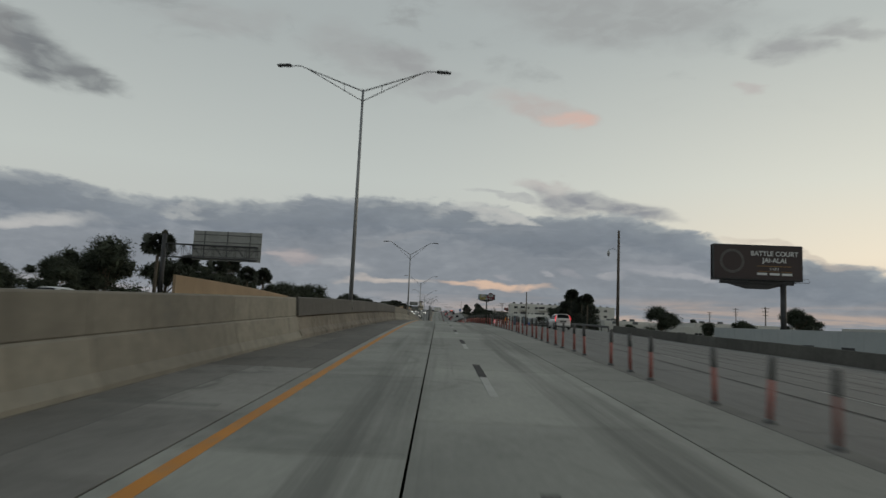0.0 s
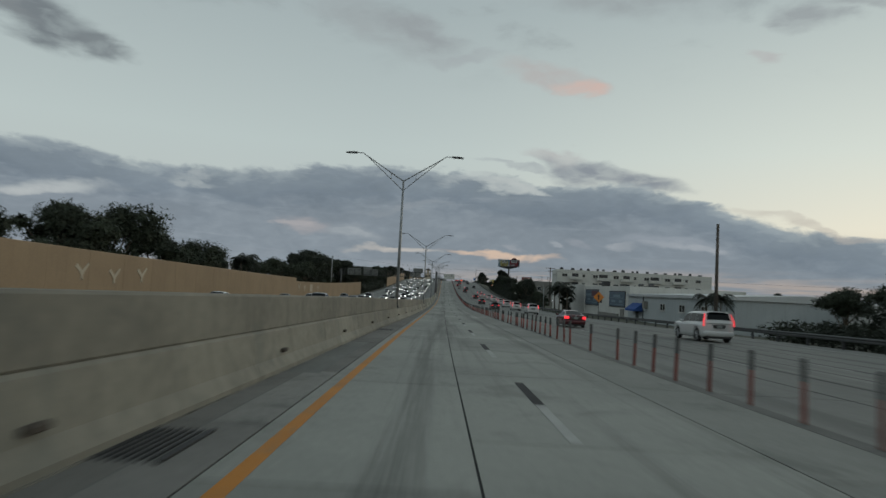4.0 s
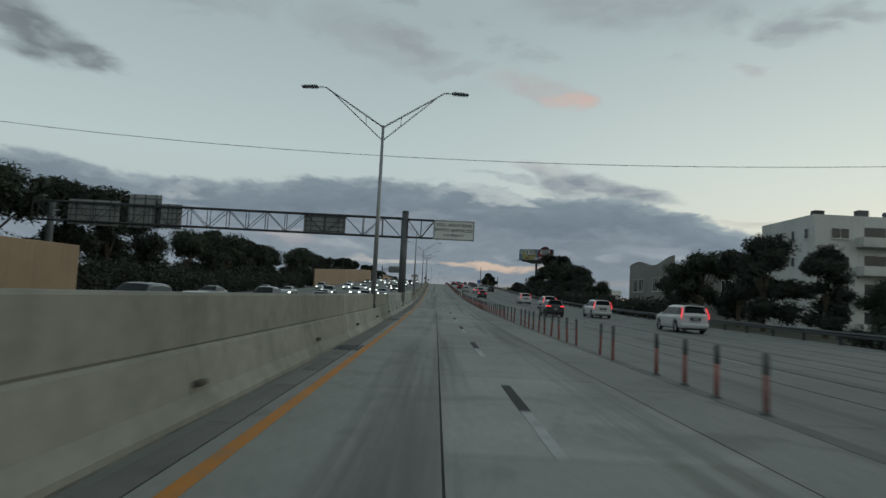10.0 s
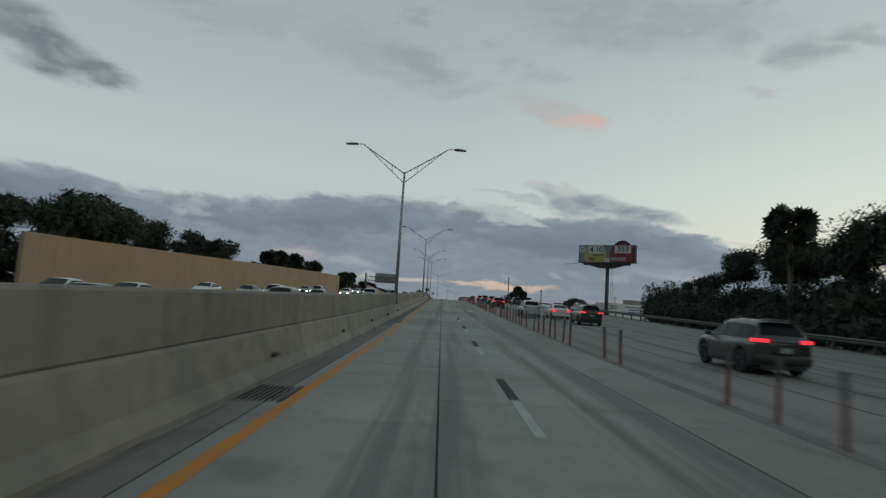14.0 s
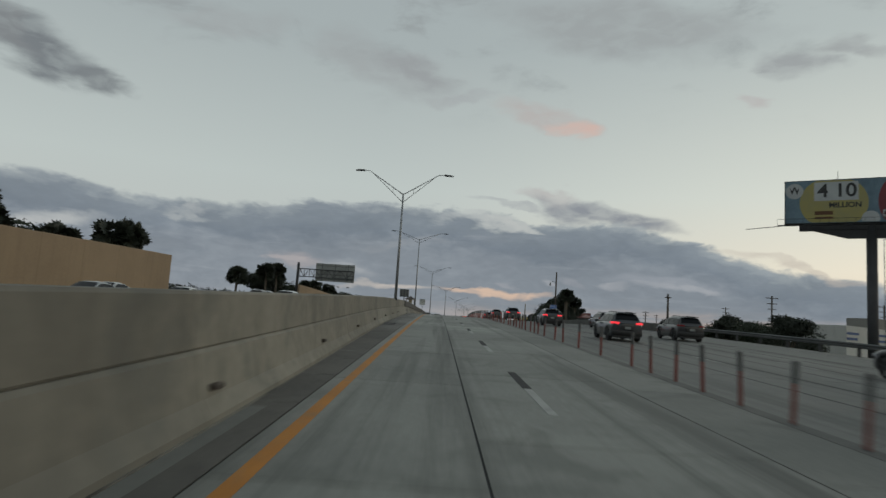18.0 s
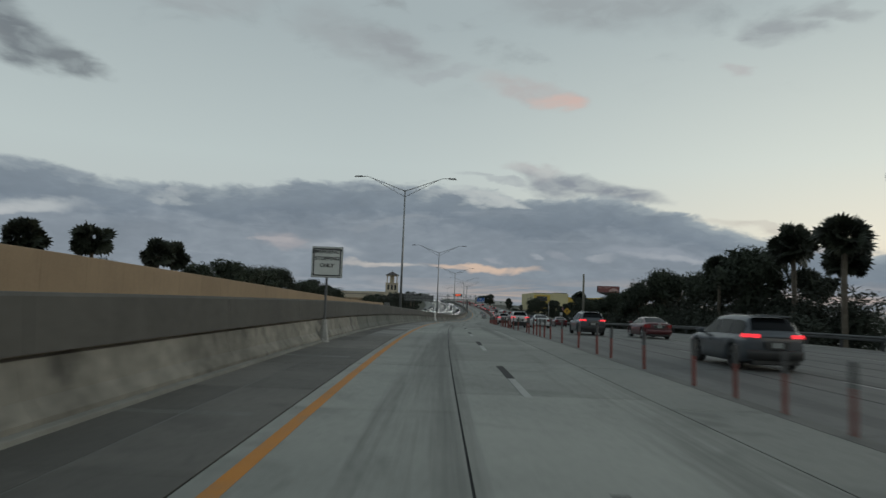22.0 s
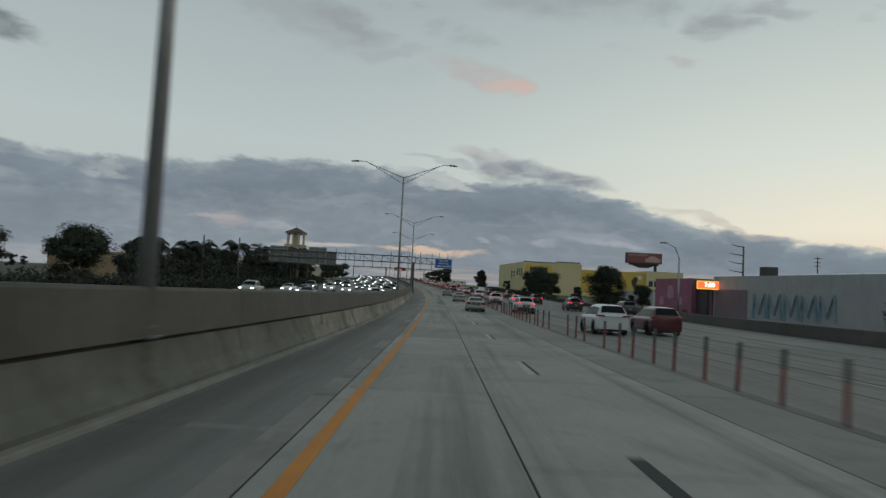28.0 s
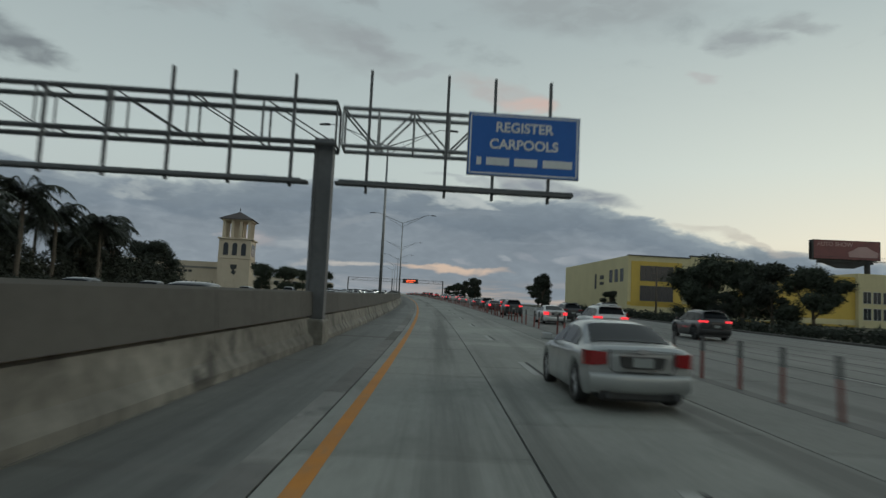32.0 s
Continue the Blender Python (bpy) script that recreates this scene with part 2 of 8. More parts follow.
# lit heads and gaps within the bank
for row in [
    (-31.71, 6.51, 4.28, 0.65, 0.025, (0.46, 0.47, 0.475), 0.85),
    (-33.24, 6.23, 2.47, 0.46, 0.103, (0.5, 0.5, 0.5), 0.6),
    (-12.89, 4.89, 1.70, 0.98, -0.218, (0.40, 0.355, 0.36), 0.7),
    (-9.16, 4.19, 2.86, 0.85, -0.106, (0.31, 0.33, 0.36), 0.7),
    (-3.86, 6.97, 4.62, 0.39, 0.056, (0.27, 0.29, 0.32), 0.7),
    (3.54, 9.66, 5.25, 0.39, -0.060, (0.46, 0.48, 0.48), 0.75),
    (4.63, 4.03, 0.87, 0.39, -0.208, (0.36, 0.36, 0.39), 0.6),
    (11.00, 4.71, 1.40, 0.46, -0.155, (0.30, 0.31, 0.345), 0.6),
    (19.28, 4.74, 4.88, 0.65, -0.114, (0.30, 0.32, 0.36), 0.75),
    (-13.3, 4.9, 1.5, 0.55, 0.10, (0.40, 0.37, 0.38), 0.85),
    (-9.6, 4.2, 1.8, 0.45, -0.05, (0.36, 0.375, 0.40), 0.8),
    (8.0, 4.2, 1.0, 0.35, -0.15, (0.37, 0.38, 0.41), 0.8),
    (15.5, 4.4, 1.6, 0.35, -0.12, (0.35, 0.36, 0.39), 0.8),
    (20.5, 4.3, 3.2, 0.40, -0.12, (0.37, 0.38, 0.41), 0.85),
    (-22.5, 7.9, 2.2, 0.28, 0.05, (0.40, 0.42, 0.43), 0.7),
    (5.6, 9.5, 3.6, 0.30, -0.05, (0.50, 0.51, 0.50), 0.8),
    (-5.34, 2.96, 4.31, 0.39, -0.000, (0.56, 0.50, 0.46), 0.8),
    (4.15, 3.05, 4.89, 0.42, -0.048, (0.70, 0.50, 0.38), 0.85),
    (28.81, 6.46, 6.13, 0.46, -0.164, (0.5, 0.44, 0.39), 0.6)
]:
    sky_colour = cloud_on(sky_colour, *row, 0.2)
# light showing under the bank
low = math_node(wt, "MULTIPLY", smooth(wt, math_node(wt, "ADD", height, math_node(wt, "MULTIPLY", ragged, 0.3)), 2.9, 1.0),
                smooth(wt, streak.outputs["Fac"], 0.40, 0.60))
glow = mix_colour(wt, smooth(wt, azimuth, -4.0, 8.0), (0.42, 0.40, 0.41), (0.62, 0.44, 0.33))
sky_colour = mix_colour(wt, math_node(wt, "MULTIPLY", low, 0.55), sky_colour, glow)
sky_colour = mix_colour(wt, smooth(wt, height, 0.6, -1.0), sky_colour, (0.20, 0.20, 0.21))
background = wt.nodes.new("ShaderNodeBackground")
link(wt, sky_colour, background.inputs[0])
background.inputs[1].default_value = 1.0
link(wt, background.outputs[0], wt.nodes.new("ShaderNodeOutputWorld").inputs[0])

sun_data = bpy.data.lights.new("sun", "SUN")
sun_data.energy, sun_data.angle, sun_data.color = 0.28, radians(14), (1.0, 0.86, 0.70)
sun = new("sun", sun_data)
sun.matrix_world = look((0, 0, 60), (-0.88 * 60, -0.47 * 60, 60 - 0.22 * 60))

# ---- materials ----
MATS = {}


def surface(name, a, b=None, rough=0.8, metal=0.0, scale=6.0, large=0.35, bump=0.15, streak=0.0, spread=0.0, dirt=None, dirt_amount=0.0, coat=0.0, island=False, wheel=0.0):
    """A procedural surface: two colours mixed by fine and broad noise in world metres, with bump, streaks running down, stains, and a tone of its own for each piece."""
    if name in MATS:
        return MATS[name]
    m = MATS[name] = bpy.data.materials.new(name)
    m.use_nodes = True
    t = m.node_tree
    bsdf = t.nodes["Principled BSDF"]
    geo = t.nodes.new("ShaderNodeNewGeometry")
    obj = t.nodes.new("ShaderNodeObjectInfo")
    place = t.nodes.new("ShaderNodeVectorMath")
    place.operation = "ADD"
    link(t, geo.outputs["Position"], place.inputs[0])
    place.inputs[1].default_value = (13.7, 5.1, 2.3)
    b = b or tuple(c * 0.75 for c in a)
    f1 = noise_node(t, place.outputs[0], scale, 6, 0.65)
    f2 = noise_node(t, place.outputs[0], large, 5, 0.6, 0.3)
    fac = math_node(t, "ADD", math_node(t, "MULTIPLY", f1.outputs["Fac"], 0.45), math_node(t, "MULTIPLY", f2.outputs["Fac"], 0.75), True)
    col = mix_colour(t, smooth(t, fac, 0.38, 0.82), a, b)
    if streak:
        sv = t.nodes.new("ShaderNodeVectorMath")
        sv.operation = "MULTIPLY"
        link(t, place.outputs[0], sv.inputs[0])
        sv.inputs[1].default_value = (1.3, 1.3, 0.12)
        s = noise_node(t, sv.outputs[0], 1.6, 5, 0.65)
        col = mix_colour(t, math_node(t, "MULTIPLY", smooth(t, s.outputs["Fac"], 0.48, 0.72), streak), col, tuple(c * 0.38 for c in a))
    if wheel:
        lane = t.nodes.new("ShaderNodeAttribute")
        lane.attribute_name = "lane"
        sep = t.nodes.new("ShaderNodeSeparateXYZ")
        link(t, geo.outputs["Position"], sep.inputs[0])
        across = t.nodes.new("ShaderNodeCombineXYZ")
        link(t, math_node(t, "MULTIPLY", lane.outputs["Fac"], 1.1), across.inputs[0])
        link(t, math_node(t, "MULTIPLY", sep.outputs[1], 0.028), across.inputs[1])
        wn = noise_node(t, across.outputs[0], 1.0, 5, 0.62, 0.25)
        lines = t.nodes.new("ShaderNodeCombineXYZ")
        link(t, math_node(t, "MULTIPLY", lane.outputs["Fac"], 6.0), lines.inputs[0])
        link(t, math_node(t, "MULTIPLY", sep.outputs[1], 0.05), lines.inputs[1])
        ln = noise_node(t, lines.outputs[0], 1.0, 3, 0.6, 0.2)
        # the dark middle of each lane, where oil drips
        oil = math_node(t, "COSINE", math_node(t, "MULTIPLY", math_node(t, "SUBTRACT", lane.outputs["Fac"], 1.85), 2 * math.pi / 3.66))
        oil = math_node(t, "ADD", math_node(t, "MULTIPLY", oil, 0.10), math_node(t, "ADD", wn.outputs["Fac"], math_node(t, "MULTIPLY", math_node(t, "SUBTRACT", ln.outputs["Fac"], 0.5), 0.10)))
        col = mix_colour(t, math_node(t, "MULTIPLY", smooth(t, oil, 0.47, 0.74), wheel), col, tuple(c * 0.36 for c in a))
    if dirt:
        d = noise_node(t, place.outputs[0], large * 3.1, 6, 0.7, 0.8)
        col = mix_colour(t, math_node(t, "MULTIPLY", smooth(t, d.outputs["Fac"], 0.52, 0.66), dirt_amount), col, dirt)
    if spread:
        rnd = geo.outputs["Random Per Island"] if island else obj.outputs["Random"]
        k = math_node(t, "ADD", math_node(t, "MULTIPLY", rnd, 2 * spread), 1 - spread)
        grey = t.nodes.new("ShaderNodeCombineColor")
        for i in range(3):
            link(t, k, grey.inputs[i])
        col = mix_colour(t, 1.0, col, grey.outputs[0], "MULTIPLY")
    link(t, col, bsdf.inputs["Base Color"])
    bsdf.inputs["Metallic"].default_value = metal
    bsdf.inputs["Coat Weight"].default_value = coat
    bsdf.inputs["Coat Roughness"].default_value = 0.08
    link(t, math_node(t, "ADD", math_node(t, "MULTIPLY", f1.outputs["Fac"], 0.22), rough - 0.11, True), bsdf.inputs["Roughness"])
    if bump:
        bn = t.nodes.new("ShaderNodeBump")
        bn.inputs["Strength"].default_value, bn.inputs["Distance"].default_value = bump, 0.02
        link(t, f1.outputs["Fac"], bn.inputs["Height"])
        link(t, bn.outputs[0], bsdf.inputs["Normal"])
    return m


def lit(name, colour, strength, base=(0.3, 0.3, 0.3)):
    if name in MATS:
        return MATS[name]
    m = surface(name, base, rough=0.3, bump=0.0)
    p = m.node_tree.nodes["Principled BSDF"]
    p.inputs["Emission Color"].default_value = (*colour, 1)
    p.inputs["Emission Strength"].default_value = strength
    return m


slab_mat = surface("lane_concrete", (0.275, 0.28, 0.25), (0.18, 0.186, 0.167), 0.74, 0, 9, 0.16, 0.12, spread=0.14, dirt=(0.115, 0.12, 0.105), dirt_amount=0.5, wheel=0.9)
shoulder_mat = surface("shoulder_concrete", (0.25, 0.245, 0.222), (0.155, 0.153, 0.14), 0.8, 0, 7, 0.22, 0.15, spread=0.12, dirt=(0.085, 0.085, 0.08), dirt_amount=0.7, island=True)
strip_mat = surface("post_strip_concrete", (0.215, 0.218, 0.196), (0.145, 0.15, 0.135), 0.78, 0, 9, 0.16, 0.12, spread=0.08, dirt=(0.095, 0.098, 0.088), dirt_amount=0.6, island=True)
mid_shoulder = surface("worn_shoulder_concrete", (0.185, 0.18, 0.165), (0.125, 0.122, 0.112), 0.85, 0, 7, 0.22, 0.15, spread=0.12, dirt=(0.075, 0.074, 0.068), dirt_amount=0.55, island=True)
dark_shoulder = surface("grimy_shoulder_concrete", (0.135, 0.128, 0.112), (0.085, 0.082, 0.073), 0.85, 0, 7, 0.22, 0.15, spread=0.2, dirt=(0.055, 0.053, 0.048), dirt_amount=0.5, island=True)
far_lane_mat = surface("far_lane_concrete", (0.165, 0.168, 0.152), (0.112, 0.115, 0.105), 0.72, 0, 6, 0.11, 0.1, dirt=(0.12, 0.122, 0.12), dirt_amount=0.4, wheel=0.65)
deck_lane_mat = surface("bridge_deck_concrete", (0.118, 0.119, 0.112), (0.08, 0.081, 0.078), 0.72, 0, 6, 0.11, 0.1, dirt=(0.07, 0.07, 0.068), dirt_amount=0.5, wheel=0.65)
joint_mat = surface("joint_tar", (0.035, 0.035, 0.034), (0.06, 0.06, 0.058), 0.9, 0, 20, 1.0)
yellow_mat = surface("yellow_paint", (0.51, 0.195, 0.008), (0.37, 0.145, 0.014), 0.7, 0, 14, 0.8, 0.1, dirt=(0.22, 0.16, 0.09), dirt_amount=0.6)
dirt_mat = surface("road_edge_dirt", (0.085, 0.085, 0.078), (0.14, 0.14, 0.13), 0.9, 0, 9, 0.7, 0.15)
white_paint = surface("white_road_paint", (0.37, 0.37, 0.35), (0.28, 0.28, 0.265), 0.7, 0, 14, 0.8, 0.1, dirt=(0.2, 0.2, 0.19), dirt_amount=0.6)
black_paint = surface("black_road_paint", (0.014, 0.014, 0.015), (0.028, 0.028, 0.029), 0.9, 0, 14, 0.8, 0.1)
barrier_mat = surface("barrier_concrete", (0.268, 0.252, 0.205), (0.155, 0.147, 0.122), 0.85, 0, 4, 0.16, 0.2, streak=0.45, spread=0.15, dirt=(0.13, 0.132, 0.115), dirt_amount=0.55)
pale_barrier = surface("pale_barrier_concrete", (0.30, 0.295, 0.245), (0.165, 0.168, 0.137), 0.85, 0, 4, 0.16, 0.2, streak=0.4, spread=0.22, dirt=(0.13, 0.137, 0.112), dirt_amount=0.6)
chalky_barrier = surface("chalky_barrier_concrete", (0.40, 0.41, 0.375), (0.27, 0.28, 0.25), 0.85, 0, 4, 0.16, 0.2, streak=0.35, spread=0.14, dirt=(0.17, 0.18, 0.15), dirt_amount=0.5)
stained_mat = surface("stained_concrete", (0.29, 0.278, 0.238), (0.10, 0.096, 0.082), 0.88, 0, 3, 0.2, 0.25, streak=0.6, spread=0.10, dirt=(0.045, 0.043, 0.038), dirt_amount=0.92)
brown_concrete = surface("brown_stained_concrete", (0.20, 0.18, 0.145), (0.085, 0.076, 0.06), 0.88, 0, 3, 0.25, 0.25, streak=0.3, spread=0.12, dirt=(0.05, 0.045, 0.037), dirt_amount=0.8)
mossy_concrete = surface("mossy_concrete", (0.165, 0.17, 0.15), (0.085, 0.088, 0.075), 0.88, 0, 3, 0.2, 0.25, streak=0.45, spread=0.12, dirt=(0.045, 0.047, 0.038), dirt_amount=0.7)
kerb_mat = surface("pale_kerb_concrete", (0.23, 0.23, 0.205), (0.14, 0.14, 0.125), 0.85, 0, 5, 0.4, 0.2)
# barrier concrete times 0.88: the upright screen's shade put into the colour, plus stains
screen_mat = surface("shaded_screen_concrete", (0.235, 0.220, 0.180), (0.135, 0.128, 0.106), 0.85, 0, 4, 0.16, 0.2, streak=0.5, spread=0.13, dirt=(0.11, 0.11, 0.095), dirt_amount=0.55)
dark_concrete = surface("dark_concrete", (0.092, 0.089, 0.080), (0.064, 0.062, 0.056), 0.85, 0, 5, 0.3, 0.15, streak=0.25, spread=0.06)
tan_mat = surface("tan_wall_paint", (0.315, 0.232, 0.148), (0.26, 0.19, 0.122), 0.9, 0, 6, 0.2, 0.15, streak=0.15, spread=0.035)
relief_mat = surface("pale_wall_relief", (0.46, 0.40, 0.31), (0.40, 0.34, 0.26), 0.9)
steel_mat = surface("galvanised_steel", (0.30, 0.31, 0.315), (0.22, 0.225, 0.23), 0.5, 0.6, 5, 0.6, 0.05)
parapet_mat = surface("parapet_concrete", (0.085, 0.083, 0.074), (0.052, 0.05, 0.045), 0.85, 0, 4, 0.3, 0.2, streak=0.4, spread=0.15)
dull_steel = surface("dull_grey_steel", (0.125, 0.13, 0.135), (0.09, 0.094, 0.098), 0.6, 0.4, 5, 0.6, 0.05)
truss_steel = surface("dark_grey_truss_steel", (0.072, 0.075, 0.078), (0.05, 0.052, 0.055), 0.6, 0.3, 5, 0.6, 0.05)
slot_mat = surface("slot_grime", (0.075, 0.062, 0.05), (0.05, 0.043, 0.036), 0.9, 0, 8, 1.0)
dark_steel = surface("dark_steel", (0.05, 0.052, 0.055), (0.035, 0.036, 0.038), 0.6, 0.3, 5, 0.6, 0.05)
rail_mat = surface("weathered_rail_steel", (0.105, 0.108, 0.108), (0.07, 0.072, 0.073), 0.65, 0.3, 5, 0.6, 0.05)
sign_back = surface("aluminium_sign_back", (0.29, 0.30, 0.29), (0.22, 0.23, 0.22), 0.55, 0.1, 3, 0.5, 0.03)
white_sign = surface("white_sign_sheet", (0.62, 0.63, 0.60), (0.55, 0.56, 0.53), 0.5, 0, 4, 0.5, 0.02)
blue_sign = surface("blue_sign_sheet", (0.010, 0.105, 0.40), (0.010, 0.09, 0.34), 0.6, 0, 4, 0.5, 0.02)
ink = surface("black_lettering", (0.02, 0.02, 0.022), (0.03, 0.03, 0.03), 0.6, bump=0)
letter_white = surface("white_lettering", (0.62, 0.64, 0.64), (0.5, 0.52, 0.52), 0.5, bump=0)
bark_mat = surface("bark", (0.12, 0.095, 0.07), (0.07, 0.055, 0.04), 0.95, 0, 9, 1.0, 0.5)
palm_bark = surface("palm_bark", (0.15, 0.13, 0.10), (0.09, 0.075, 0.06), 0.95, 0, 12, 1.5, 0.5)
leaf_mat = surface("leaves", (0.042, 0.054, 0.032), (0.024, 0.032, 0.02), 0.85, 0, 1.5, 0.3, 0, spread=0.2, island=True)
leaf_dark = surface("dark_leaves", (0.034, 0.042, 0.028), (0.020, 0.026, 0.018), 0.85, 0, 1.5, 0.3, 0, spread=0.2, island=True)
palm_leaf = surface("palm_fronds", (0.034, 0.041, 0.026), (0.02, 0.026, 0.016), 0.6, 0, 2, 0.4, 0, spread=0.3, island=True)
grass_mat = surface("roadside_grass", (0.035, 0.042, 0.024), (0.055, 0.053, 0.034), 0.95, 0, 3, 0.08, 0.4, dirt=(0.085, 0.08, 0.06), dirt_amount=0.5)
wood_mat = surface("weathered_pole_wood", (0.10, 0.085, 0.07), (0.065, 0.055, 0.048), 0.9, 0, 8, 1.0, 0.3)
post_mat = surface("orange_plastic", (0.27, 0.075, 0.060), (0.18, 0.055, 0.045), 0.6, 0, 8, 0.7, 0.05, spread=0.25)
sleeve_mat = surface("black_plastic_sleeve", (0.055, 0.055, 0.057), (0.075, 0.075, 0.075), 0.6, 0, 8, 0.7, 0.05)
white_wall = surface("white_stucco", (0.60, 0.60, 0.57), (0.52, 0.52, 0.49), 0.9, 0, 5, 0.2, 0.1, streak=0.2)
cream_wall = surface("cream_stucco", (0.56, 0.49, 0.38), (0.49, 0.42, 0.32), 0.9, 0, 5, 0.2, 0.1, streak=0.12)
grey_wall = surface("grey_stucco", (0.24, 0.235, 0.215), (0.19, 0.185, 0.17), 0.9, 0, 5, 0.2, 0.1, streak=0.2)
yellow_wall = surface("yellow_stucco", (0.60, 0.43, 0.095), (0.52, 0.375, 0.085), 0.9, 0, 5, 0.2, 0.1, streak=0.1)
pale_yellow = surface("pale_yellow_stucco", (0.60, 0.54, 0.32), (0.53, 0.47, 0.28), 0.9, 0, 5, 0.2, 0.1, streak=0.1)
pink_wall = surface("pink_painted_wall", (0.30, 0.115, 0.17), (0.235, 0.09, 0.135), 0.85, 0, 4, 0.4, 0.1, streak=0.15)
roof_mat = surface("roof_felt", (0.20, 0.20, 0.20), (0.14, 0.14, 0.14), 0.9)
pane_mat = surface("dark_window_glass", (0.03, 0.035, 0.04), (0.02, 0.024, 0.028), 0.15, 0, 2, 0.3, 0)
tower_roof = surface("dark_roof_tile", (0.09, 0.075, 0.07), (0.06, 0.05, 0.047), 0.8, 0, 4, 0.5, 0.3)
awning_mat = surface("blue_canvas", (0.03, 0.09, 0.30), (0.024, 0.07, 0.24), 0.8)
orange_sign = surface("orange_sign_sheet", (0.62, 0.22, 0.03), (0.52, 0.18, 0.03), 0.5)
amber_sign = surface("amber_sign_sheet", (0.62, 0.36, 0.04), (0.52, 0.30, 0.03), 0.5)
rubber = surface("rubber", (0.018, 0.018, 0.018), (0.03, 0.03, 0.03), 0.85, 0, 12, 1, 0.1)
alloy = surface("alloy_rim", (0.38, 0.385, 0.39), (0.28, 0.28, 0.285), 0.35, 0.8, 6, 1, 0)
car_glass = surface("tinted_glass", (0.008, 0.010, 0.012), (0.006, 0.007, 0.008), 0.16, 0, 2, 0.5, 0)
car_glass.node_tree.nodes["Principled BSDF"].inputs["Specular IOR Level"].default_value = 0.12
trim_black = surface("black_trim", (0.02, 0.02, 0.021), (0.03, 0.03, 0.03), 0.55, 0, 8, 1, 0)
tail_dim = surface("red_tail_lens", (0.26, 0.018, 0.02), (0.2, 0.014, 0.016), 0.2, 0, 5, 1, 0, coat=0.5)
tail_lit = lit("lit_tail_lens", (1.0, 0.035, 0.05), 1.25, (0.4, 0.02, 0.02))
head_lit = lit("lit_headlamp", (1.0, 0.97, 0.90), 6.0)
plate_mat = surface("pale_plate", (0.26, 0.275, 0.27), (0.2, 0.215, 0.21), 0.5)
led_red = lit("red_display", (1.0, 0.12, 0.04), 1.6, (0.1, 0.02, 0.01))
led_yellow = lit("yellow_display", (1.0, 0.55, 0.06), 1.0, (0.2, 0.1, 0.02))
lamp_glass = surface("lamp_lens", (0.35, 0.36, 0.36), (0.28, 0.29, 0.29), 0.3)
lamp_on = lit("lit_security_lamp", (1.0, 0.97, 0.9), 12.0)


def paint(name, c, metal=0.35):
    return surface(name + "_car_paint", c, tuple(v * 0.9 for v in c), 0.38, metal, 3, 0.5, 0, coat=0.8)


PAINTS = {"white": paint("white", (0.56, 0.57, 0.57), 0.0), "silver": paint("silver", (0.36, 0.375, 0.37), 0.4), "black": paint("black", (0.018, 0.018, 0.02), 0.1),
          "charcoal": paint("charcoal", (0.036, 0.042, 0.048), 0.3), "grey": paint("grey", (0.062, 0.072, 0.084), 0.35), "red": paint("red", (0.085, 0.012, 0.018), 0.3),
          "navy": paint("navy", (0.025, 0.035, 0.06), 0.3)}


